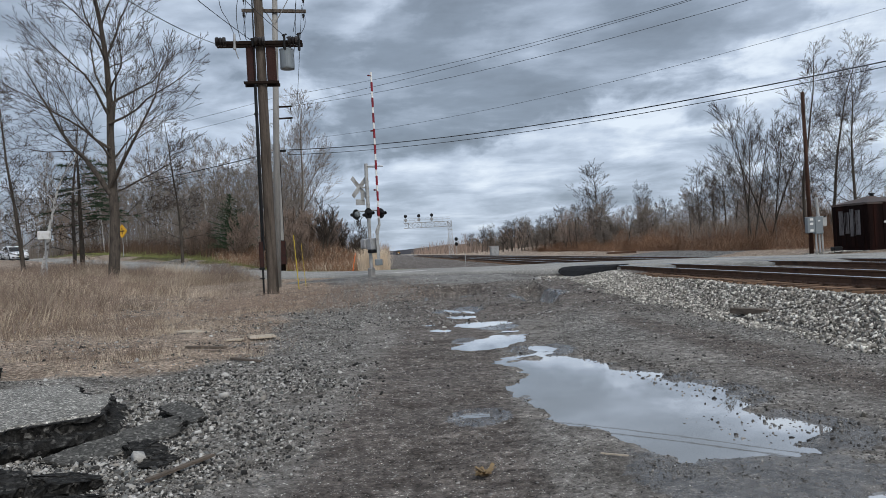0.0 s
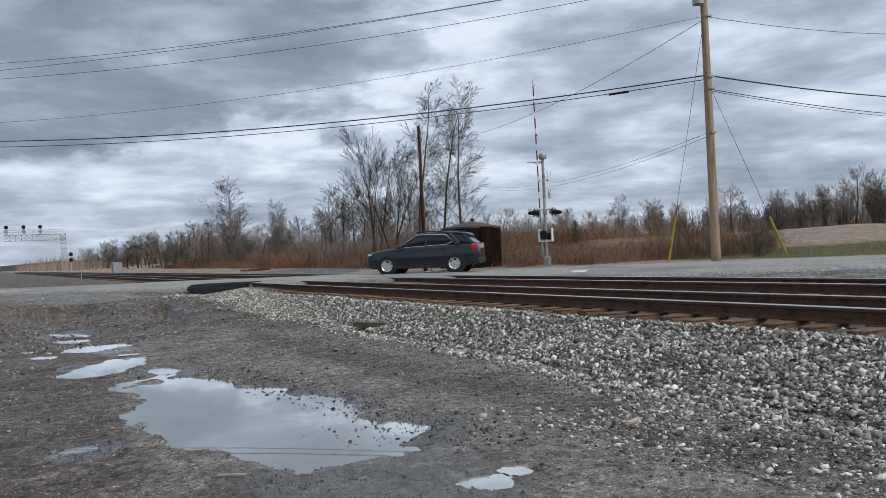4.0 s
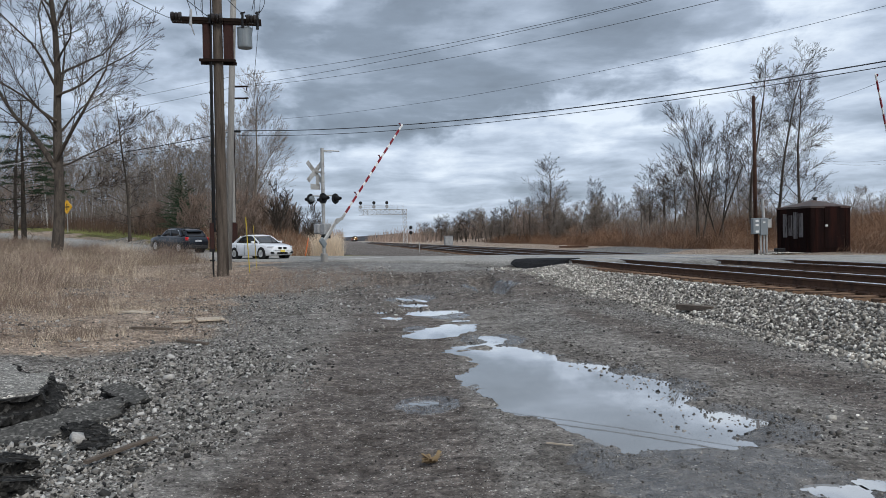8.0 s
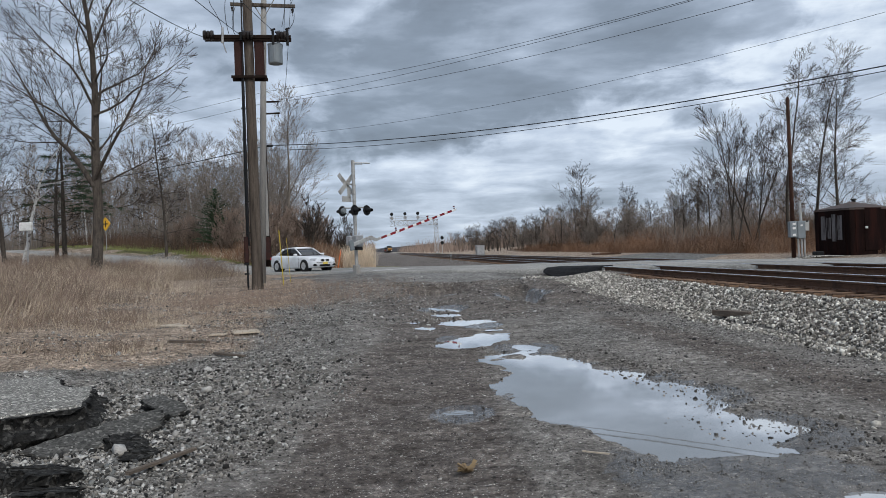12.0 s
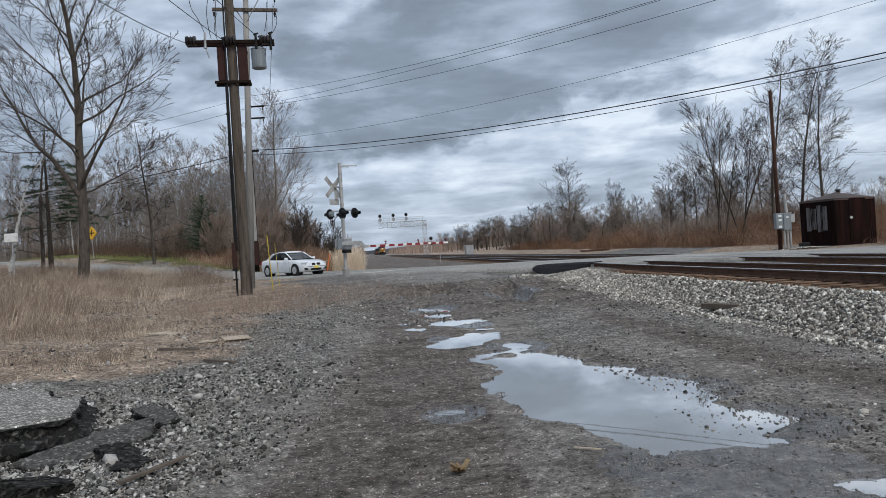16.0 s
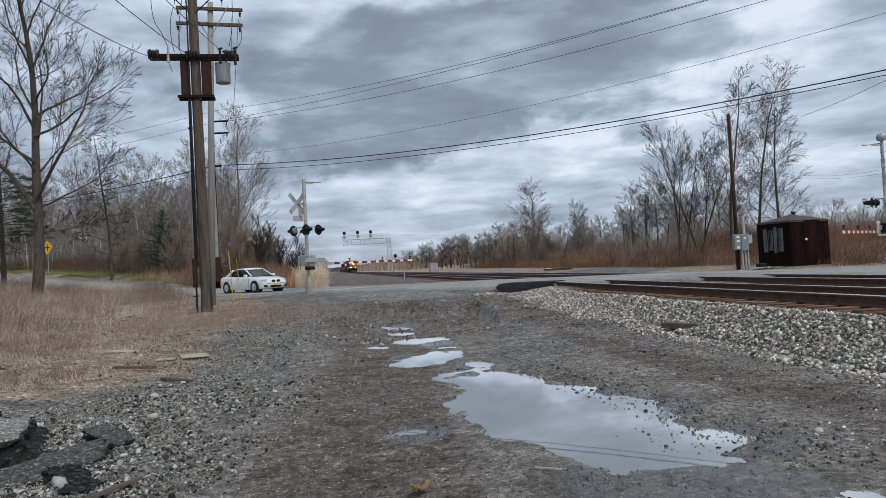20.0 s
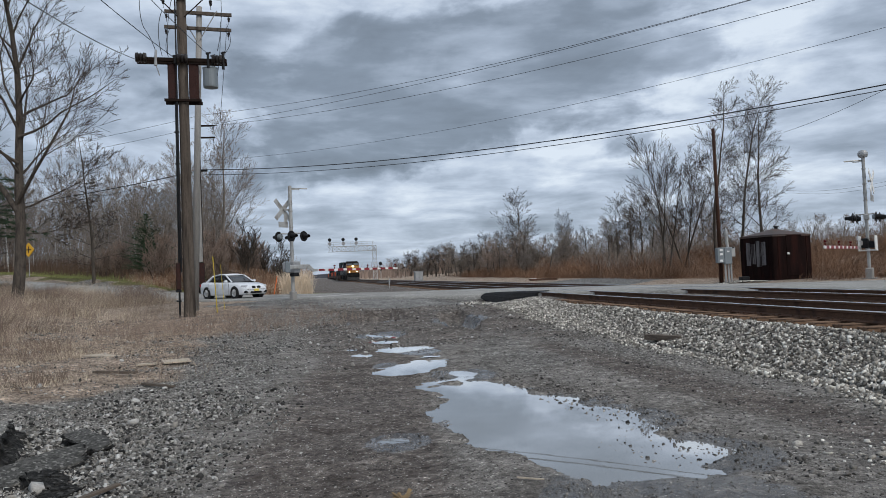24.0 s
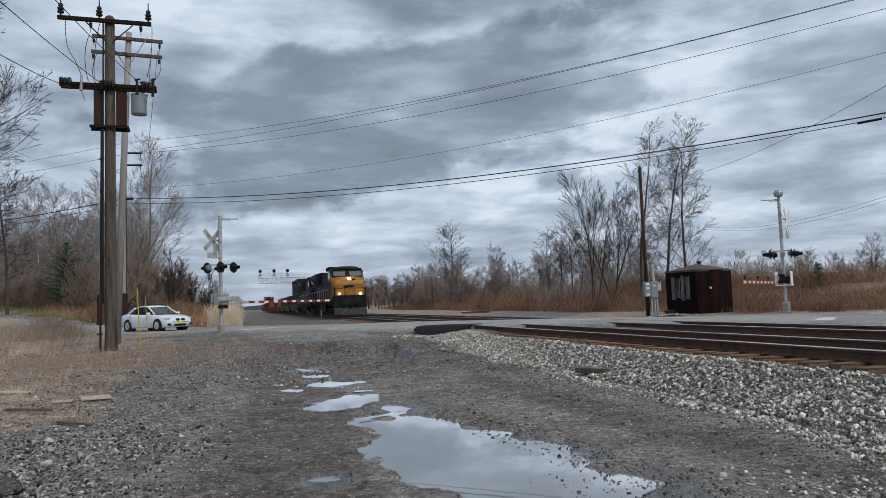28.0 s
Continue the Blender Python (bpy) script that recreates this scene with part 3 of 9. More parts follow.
def land(x, y, detail=True):
    """Height of the ground."""
    x, y = np.asarray(x, float), np.asarray(y, float)
    s, d = TU[0] * x + TU[1] * y, TN[0] * x + TN[1] * y
    q, w = RE[0] * x + RE[1] * y, RN[0] * x + RN[1] * y
    zr = road_z(q)
    near = smooth01(13.5, 24.6, w)
    past = smooth01(32.5, 36, w)
    far_level = 0.45 + (zr - 0.6) * smooth01(-4, -14, d) * smooth01(85, 45, w)
    z = near * (zr - 0.06) * (1 - past) + past * far_level
    z = z + 0.12 * smooth01(-3.5, -9, x) * (1 - near) + 1.1 * smooth01(-9, -24, x) * smooth01(10, 34, y) * (1 - near * 0.6)
    # beyond the road: flat yard by the line, a low rise into the woods
    woods = smooth01(2, -16, d)
    z = z + past * woods * (0.9 * smooth01(33, 60, w) + 0.9 * smooth01(50, 160, w))
    z = z + 2.2 * smooth01(34.6, 43, w) * smooth01(-1.5, -7.5, d) * smooth01(60, 49, q)
    # the brushy rise across the line
    right = smooth01(17.5, 22, d)
    z = z * (1 - right) + right * np.minimum(zr, 0.62 + 0 * zr) - 0.03 * right
    ridge = smooth01(27, 42, d) * (1.3 + 1.1 * smooth01(60, 20, s) + 0.5 * value_noise(x, y, 14.0, 5))
    ridge = ridge * smooth01(25, 46, s) * (1 - smooth01(41, 35, w)) * (1 - 0.6 * smooth01(140, 300, s))
    z = z + right * ridge
    # ballast bed
    toe = d + 0.42 * smooth01(9.5, 5.5, s) * smooth01(7.4, 6.4, d)
    bed = np.interp(toe, [5.9, 6.4, 7.5, 7.86, 10.5, 10.9, 11.4, 11.8, 14.4, 14.8, 15.9, 17.0], [-9, 0.03, 0.47, 0.43, 0.475, 0.47, 0.47, 0.475, 0.475, 0.5, 0.2, -9])
    bed = bed + 0.03 * value_noise(x, y, 1.3, 3)
    z = np.where(bed > z, bed, z)
    # keep the land under the road
    on_road = smooth01(-0.7, 0.1, w - road_near(q)) * smooth01(32.9, 32.1, w)
    z = z * (1 - on_road) + on_road * np.minimum(z, zr - 0.12)
    if detail:
        flat = smooth01(7.0, 5.2, d) * smooth01(26, 20, w)
        soft = value_noise(x, y, 1.7, 11) * 0.022 + value_noise(x, y, 0.45, 12) * 0.011 + value_noise(x, y, 0.16, 13) * 0.006
        rough_left = smooth01(-1.6, -3.2, x)
        z = z + flat * (soft + 0.018) + flat * rough_left * (0.05 * value_noise(x, y, 0.9, 21) + 0.02 * value_noise(x, y, 0.25, 22))
        # the dip before the ramp
        z = z - 0.2 * smooth01(18.2, 16.6, q) * smooth01(12.8, 14.0, q) * smooth01(20.5, 23.6, w) * smooth01(25.2, 24.9, w) * smooth01(8.2, 7.4, d)
        # wheel ruts
        rut = np.exp(-((x + 0.55 - 0.02 * y) / 0.35) ** 2) + np.exp(-((x - 4.1 - 0.02 * y) / 0.4) ** 2)
        z = z - flat * 0.018 * rut
        edge = 0.16 * value_noise(x, y, 0.55, 31) + 0.1 * value_noise(x, y, 0.2, 32) + 0.05 * value_noise(x, y, 0.09, 33)
        close = np.full(x.shape, 9.0)
        for (cx, cy), a, b, ang, level, deep in PUDDLES:
            c, sn = math.cos(radians(ang)), math.sin(radians(ang))
            u, v = (-(x - cx) * sn + (y - cy) * c) / a, ((x - cx) * c + (y - cy) * sn) / b
            r = np.sqrt(u * u + v * v) + edge * (0.95 if a > 2 else min(2.3, 1.35 / b))
            k = smooth01(1.25, 0.72, r)
            z = z * (1 - k) + k * (np.minimum(z, 0.0) * 0.35 + level + 0.03 - deep)
            if a > 2:
                shoal = smooth01(0.5, 0.9, v) * smooth01(0.25, 0.6, value_noise(x, y, 0.16, 35) + 0.5 * value_noise(x, y, 0.4, 36))
                z = z + k * shoal * 0.06
            close = np.minimum(close, r)
        rim = smooth01(1.08, 1.2, close) * smooth01(2.2, 1.7, close)
        z = z + rim * np.maximum(-0.004 - z, 0)
    return z


def ground_z(x, y):
    return float(land(np.array([x]), np.array([y]))[0])


def graded(core, far_lo, far_hi, grow=1.13):
    xs = list(core)
    step = core[1] - core[0]
    lo, k = core[0], step
    while lo > far_lo:
        k *= grow
        lo -= k
        xs.insert(0, lo)
    hi, k = core[-1], core[-1] - core[-2]
    while hi < far_hi:
        k *= grow
        hi += k
        xs.append(hi)
    return np.array(xs)


def ground_material():
    m = bpy.data.materials.new("ground")
    m.use_nodes = True
    N, L = m.node_tree.nodes, m.node_tree.links
    p = N["Principled BSDF"]
    co = N.new("ShaderNodeTexCoord").outputs["Object"]

    def attr(name):
        a = N.new("ShaderNodeAttribute")
        a.attribute_name = name
        return a

    def tex(s, det=6, rough=0.62, dist=0.0):
        n = N.new("ShaderNodeTexNoise")
        n.inputs["Scale"].default_value, n.inputs["Detail"].default_value = s, det
        n.inputs["Roughness"].default_value, n.inputs["Distortion"].default_value = rough, dist
        L.new(co, n.inputs["Vector"])
        return n.outputs["Fac"]

    def calc(op, a, b=0.0, clamp=False):
        n = N.new("ShaderNodeMath")
        n.operation, n.use_clamp = op, clamp
        for k, v in enumerate((a, b)):
            if isinstance(v, (int, float)):
                n.inputs[k].default_value = v
            else:
                L.new(v, n.inputs[k])
        return n.outputs[0]

    def span(src, lo, hi, a=0.0, b=1.0):
        n = N.new("ShaderNodeMapRange")
        n.interpolation_type = "SMOOTHSTEP"
        for key, v in (("From Min", lo), ("From Max", hi), ("To Min", a), ("To Max", b)):
            n.inputs[key].default_value = v
        L.new(src, n.inputs["Value"])
        return n.outputs[0]

    def ramp(src, stops):
        r = N.new("ShaderNodeValToRGB")
        while len(r.color_ramp.elements) < len(stops):
            r.color_ramp.elements.new(0.5)
        for el, (pos, c) in zip(r.color_ramp.elements, stops):
            el.position, el.color = pos, (*c, 1)
        L.new(src, r.inputs[0])
        return r.outputs[0]

    def mix(f, a, b, kind="MIX"):
        n = N.new("ShaderNodeMixRGB")
        n.blend_type = kind
        for k, v in enumerate((f, a, b)):
            if isinstance(v, (int, float)):
                n.inputs[k].default_value = v
            elif isinstance(v, tuple):
                n.inputs[k].default_value = (*v, 1)
            else:
                L.new(v, n.inputs[k])
        return n.outputs[0]

    def ragged(src, noise_src, lo=0.35, hi=0.65, amount=0.9):
        return span(calc("ADD", src, calc("MULTIPLY", calc("SUBTRACT", noise_src, 0.5), amount)), lo, hi)

    def pebbles(scale):
        """Rounded stones: a random value for each, and a dome."""
        v = N.new("ShaderNodeTexVoronoi")
        v.inputs["Scale"].default_value = scale
        L.new(co, v.inputs["Vector"])
        s = N.new("ShaderNodeSeparateColor")
        L.new(v.outputs["Color"], s.inputs[0])
        return s.outputs[0], s.outputs[1], span(v.outputs["Distance"], 0.62, 0.22)

    cover, packed_gap_shade, wetness = attr("cover"), attr("packed_gap_shade"), attr("wet")
    sep = N.new("ShaderNodeSeparateColor")
    L.new(cover.outputs["Color"], sep.inputs[0])
    broad, mid, fine = tex(0.6, 9, 0.7), tex(5.0, 9, 0.72), tex(36.0, 6, 0.8)
    loose = ragged(sep.outputs[1], mid)
    firm = ragged(packed_gap_shade.outputs["Fac"], broad, 0.25, 0.75)
    litter_f = ragged(sep.outputs[0], broad, 0.3, 0.62)
    # bare dirt: dark and damp in the lanes, greyer beside them; dark under ballast as gap shade
    soil = mix(mid, (0.08, 0.073, 0.066), (0.3, 0.278, 0.256))
    soil = mix(broad, soil, ramp(mid, ((0.3, (0.14, 0.13, 0.12)), (0.7, (0.4, 0.376, 0.35)))))
    lane = ramp(mid, ((0.28, (0.078, 0.067, 0.06)), (0.5, (0.145, 0.126, 0.114)), (0.72, (0.26, 0.23, 0.21))))
    soil = mix(firm, soil, lane)
    # grit grains, with the micro-shadow of the pits put into the dark tones
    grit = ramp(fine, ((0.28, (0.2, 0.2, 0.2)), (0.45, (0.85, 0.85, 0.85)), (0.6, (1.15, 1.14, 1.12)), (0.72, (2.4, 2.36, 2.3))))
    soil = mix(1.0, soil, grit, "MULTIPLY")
    tones = ((0.0, (0.04, 0.039, 0.037)), (0.25, (0.13, 0.123, 0.114)), (0.5, (0.29, 0.277, 0.256)), (0.75, (0.5, 0.48, 0.447)), (1.0, (0.85, 0.825, 0.78)))
    col, height = soil, calc("MULTIPLY", fine, 0.35)
    for scale, few, many, lift in ((70.0, 0.8, 0.25, 0.4), (36.0, 0.94, 0.36, 0.8), (19.0, 1.05, 0.66, 1.4)):
        value, pick, dome = pebbles(scale)
        limit = span(calc("SUBTRACT", loose, calc("MULTIPLY", firm, 0.6)), 0.0, 1.0, few, many)
        there = calc("MULTIPLY", calc("GREATER_THAN", calc("ADD", pick, calc("MULTIPLY", calc("SUBTRACT", mid, 0.5), 0.5)), limit), dome)
        col = mix(there, col, mix(1.0, ramp(value, tones), grit, "MULTIPLY"))
        height = calc("ADD", height, calc("MULTIPLY", there, lift))
    # dead leaves and straw
    straw = ramp(tex(17.0, 10, 0.8, 0.4), ((0.3, (0.075, 0.056, 0.044)), (0.43, (0.27, 0.202, 0.156)), (0.55, (0.52, 0.42, 0.335)), (0.68, (0.8, 0.69, 0.585))))
    col = mix(litter_f, col, mix(0.8, straw, grit, "MULTIPLY"))
    pave = mix(1.0, ramp(mid, ((0.3, (0.17, 0.165, 0.158)), (0.7, (0.31, 0.302, 0.29)))), grit, "MULTIPLY")
    col = mix(ragged(sep.outputs[2], mid), col, pave)
    col = mix(ragged(cover.outputs["Alpha"], broad), col, ramp(tex(9.0, 8, 0.75), ((0.3, (0.06, 0.07, 0.025)), (0.5, (0.15, 0.15, 0.06)), (0.7, (0.3, 0.26, 0.13)))))
    # broad darker and paler patches
    col = mix(1.0, col, ramp(tex(1.5, 8, 0.7, 0.3), ((0.34, (0.62, 0.605, 0.59)), (0.5, (0.98, 0.98, 0.98)), (0.66, (1.35, 1.35, 1.34)))), "MULTIPLY")
    # clods and hollows, with crevice shade put into the colour of the low spots
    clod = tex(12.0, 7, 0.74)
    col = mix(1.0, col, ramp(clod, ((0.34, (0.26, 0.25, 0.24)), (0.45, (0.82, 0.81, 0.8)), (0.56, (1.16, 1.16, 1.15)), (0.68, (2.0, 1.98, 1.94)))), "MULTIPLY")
    height = calc("ADD", height, calc("MULTIPLY", clod, 1.2))
    # soaked ground round the puddles, smooth and dark
    wet = ragged(wetness.outputs["Fac"], calc("ADD", calc("MULTIPLY", mid, 0.7), calc("MULTIPLY", fine, 0.3)), 0.44, 0.6, 2.4)
    col = mix(wet, col, mix(1.0, col, (0.5, 0.49, 0.48), "MULTIPLY"))
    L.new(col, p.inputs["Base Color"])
    damp = span(broad, 0.4, 0.62, 0.68, 0.95)
    L.new(calc("SUBTRACT", damp, calc("MULTIPLY", wet, 0.62), True), p.inputs["Roughness"])
    L.new(span(wet, 0.0, 1.0, 0.08, 1.0), p.inputs["Specular IOR Level"])
    b = N.new("ShaderNodeBump")
    b.inputs["Distance"].default_value = 0.026
    L.new(span(wet, 0.0, 1.0, 1.0, 0.6), b.inputs["Strength"])
    L.new(calc("ADD", height, calc("MULTIPLY", mid, 0.8)), b.inputs["Height"])
    L.new(b.outputs[0], p.inputs["Normal"])
    return m


def build_ground():
    xs = graded(np.arange(-7, 6.6, 0.055), -1800, 1800)
    ys = np.concatenate([np.arange(3.2, 15, 0.055), np.arange(15, 46, 0.2)])
    ys = graded(ys, -400, 3000)
    X, Y = np.meshgrid(xs, ys)
    Z = land(X, Y)
    x, y = X.ravel(), Y.ravel()
    nx, ny = len(xs), len(ys)
    i = np.arange(nx * ny).reshape(ny, nx)
    faces = np.stack([i[:-1, :-1].ravel(), i[:-1, 1:].ravel(), i[1:, 1:].ravel(), i[1:, :-1].ravel()], 1)
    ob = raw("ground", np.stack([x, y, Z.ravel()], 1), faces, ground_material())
    me = ob.data
    me.polygons.foreach_set("use_smooth", np.ones(len(me.polygons), dtype=bool))
    s, d = TU[0] * x + TU[1] * y, TN[0] * x + TN[1] * y
    q, w = RE[0] * x + RE[1] * y, RN[0] * x + RN[1] * y
    nz = value_noise(x, y, 3.1, 41) + 0.5 * value_noise(x, y, 1.1, 42)
    left = smooth01(-2.2, -5.5, x + 0.6 * nz + 0.06 * (y - 12))
    litter = left * smooth01(9.0, 12.0, y + nz) * (1 - smooth01(24.2, 25, w))
    litter = np.maximum(litter, smooth01(32.8, 34, w) * smooth01(-1, -4, d + nz))
    litter = np.maximum(litter, 0.75 * smooth01(22.5, 26, d + nz) * smooth01(33, 36, w) * smooth01(24, 38, s))
    litter = np.maximum(litter, smooth01(60, 90, np.hypot(x, y)) * (np.abs(d - 11) > 12))
    gravel = np.clip(smooth01(5.4, 6.2, d + 0.3 * nz) * smooth01(17.5, 16.5, d), 0, 1)
    gravel = np.maximum(gravel, smooth01(-1.2, -2.2, x + 0.4 * nz) * 0.85)
    gravel = np.maximum(gravel, smooth01(2.6, 4.6, x + 0.5 * nz) * 0.62 * smooth01(8, 12, y))
    gravel = np.maximum(gravel, 0.5 * smooth01(14, 20, y) * smooth01(40, 30, y))
    gravel = np.maximum(gravel, smooth01(32, 34, w) * smooth01(18, 16.5, d) * 0.62)
    gravel = np.maximum(gravel, 0.95 * smooth01(3.2, 4.4, x + 0.3 * nz) * smooth01(6.2, 4.6, y))
    band = np.exp(-((x - 2.4 - 0.5 * nz) / 0.9) ** 2) * smooth01(9.5, 12.5, y)
    gravel = np.maximum(gravel, 0.8 * band)
    # dark trampled ground left of the line past the road, dull grass right of it
    yard = smooth01(32.6, 34, w) * smooth01(-5.5, -3.5, d + 0.5 * nz) * smooth01(8.5, 7, d)
    # under the ballast the colour is darkened, for shade in the gaps between stones
    gap_shade = smooth01(6.2, 6.7, d) * smooth01(16.5, 15.5, d) * (w < 26)
    gravel = gravel * (1 - 0.8 * yard) * (1 - 0.7 * gap_shade)
    litter = np.maximum(litter, 0.85 * smooth01(16.8, 18.5, d + 0.5 * nz) * smooth01(33.2, 34.6, w))
    pave = smooth01(19.6, 21.4, w + 0.9 * nz) * smooth01(15.8, 16.6, q + 0.4 * nz) * smooth01(30, 27, q + nz)
    green = smooth01(33.2, 33.9, w) * smooth01(42.5, 39, w + nz) * smooth01(35, 40, q) * 0.95
    green = np.maximum(green, smooth01(27, 31, d) * smooth01(33, 34, w) * smooth01(34, 24, s))
    litter = np.maximum(litter, 0.8 * smooth01(20, 23, d + nz) * smooth01(33.5, 35, w) * smooth01(40, 30, s))
    col = np.stack([litter, gravel, pave, green], 1).astype(np.float32)
    a = me.color_attributes.new("cover", "FLOAT_COLOR", "POINT")
    a.data.foreach_set("color", col.ravel())
    wet = np.zeros_like(x)
    for (cx, cy), reach in WET:
        wet = np.maximum(wet, smooth01(1.25, 0.45, np.hypot((x - cx) / reach, (y - cy) / reach / 1.3)))
    lanes = np.exp(-((x + 0.3 - 0.02 * (y - 6)) / 0.95) ** 4) * smooth01(21, 15, y) + 0.9 * np.exp(-((x - 4.2 + 0.1 * (y - 8)) / 0.6) ** 2) * smooth01(19, 13, y)
    lanes = np.maximum(lanes, 0.75 * smooth01(14, 19, y + nz) * smooth01(25, 23.5, w) * smooth01(-2.4, -1.2, x + 0.5 * nz))
    pk = me.attributes.new("packed_gap_shade", "FLOAT", "POINT")
    pk.data.foreach_set("value", np.clip(np.maximum(np.maximum(lanes * smooth01(7.0, 5.8, d), yard), gap_shade), 0, 1).astype(np.float32))
    wa = me.attributes.new("wet", "FLOAT", "POINT")
    wa.data.foreach_set("value", wet.astype(np.float32))
    tagged(ob, "dark stony dirt yard with dry grass and gravel", "ground", kind="structure")


build_ground()


def water_material():
    m = bpy.data.materials.new("puddle_water")
    m.use_nodes = True
    N, L = m.node_tree.nodes, m.node_tree.links
    p = N["Principled BSDF"]
    p.inputs["Base Color"].default_value = (0.28, 0.28, 0.275, 1)
    p.inputs["Roughness"].default_value = 0.015
    p.inputs["IOR"].default_value = 3.4
    p.inputs["Coat Weight"].default_value = 1.0
    p.inputs["Coat IOR"].default_value = 1.33
    p.inputs["Coat Roughness"].default_value = 0.01
    p.inputs["Transmission Weight"].default_value = 0.0
    co, n, b = N.new("ShaderNodeTexCoord"), N.new("ShaderNodeTexNoise"), N.new("ShaderNodeBump")
    n.inputs["Scale"].default_value, n.inputs["Detail"].default_value = 6, 2
    L.new(co.outputs["Object"], n.inputs["Vector"])
    b.inputs["Strength"].default_value, b.inputs["Distance"].default_value = 0.012, 0.01
    L.new(n.outputs["Fac"], b.inputs["Height"])
    L.new(b.outputs[0], p.inputs["Normal"])
    return m


def build_puddles():
    water = water_material()
    groups = [([0, 1, 2], "large shallow rain puddle reflecting the grey sky"), ([3], "shallow rain puddle in the dirt road"), ([4], "shallow rain puddle in the dirt road")]
    groups += [([i], "small rain puddle in the dirt road") for i in range(5, len(PUDDLES))]
    for ids, label in groups:
        lo = np.min([np.array(PUDDLES[i][0]) - 1.3 * PUDDLES[i][1] for i in ids], axis=0)
        hi = np.max([np.array(PUDDLES[i][0]) + 1.3 * PUDDLES[i][1] for i in ids], axis=0)
        xs, ys = np.arange(lo[0], hi[0], 0.06), np.arange(lo[1], hi[1], 0.06)
        X, Y = np.meshgrid(xs, ys)
        inside = np.zeros(X.shape, bool)
        for i in ids:
            (cx, cy), a, b, ang, level, deep = PUDDLES[i]
            c, sn = math.cos(radians(ang)), math.sin(radians(ang))
            u, v = (-(X - cx) * sn + (Y - cy) * c) / a, ((X - cx) * c + (Y - cy) * sn) / b
            inside |= np.sqrt(u * u + v * v) < 1.22
        low = land(X, Y) < PUDDLES[ids[0]][4] + 0.006
        inside &= low | np.roll(low, -1, 0) | np.roll(low, -1, 1) | np.roll(np.roll(low, -1, 0), -1, 1)
        bm = B()
        cache = {}
        for j in range(len(ys) - 1):
            for k in range(len(xs) - 1):
                if not inside[j, k]:
                    continue
                vs = []
                for jj, kk in ((j, k), (j, k + 1), (j + 1, k + 1), (j + 1, k)):
                    if (jj, kk) not in cache:
                        cache[jj, kk] = bm.verts.new((xs[kk], ys[jj], PUDDLES[ids[0]][4]))
                    vs.append(cache[jj, kk])
                bm.faces.new(vs)
        if len(bm.faces):
            tagged(finish("puddle", bm, water), label, "puddle", group="puddles", kind="structure")


build_puddles()


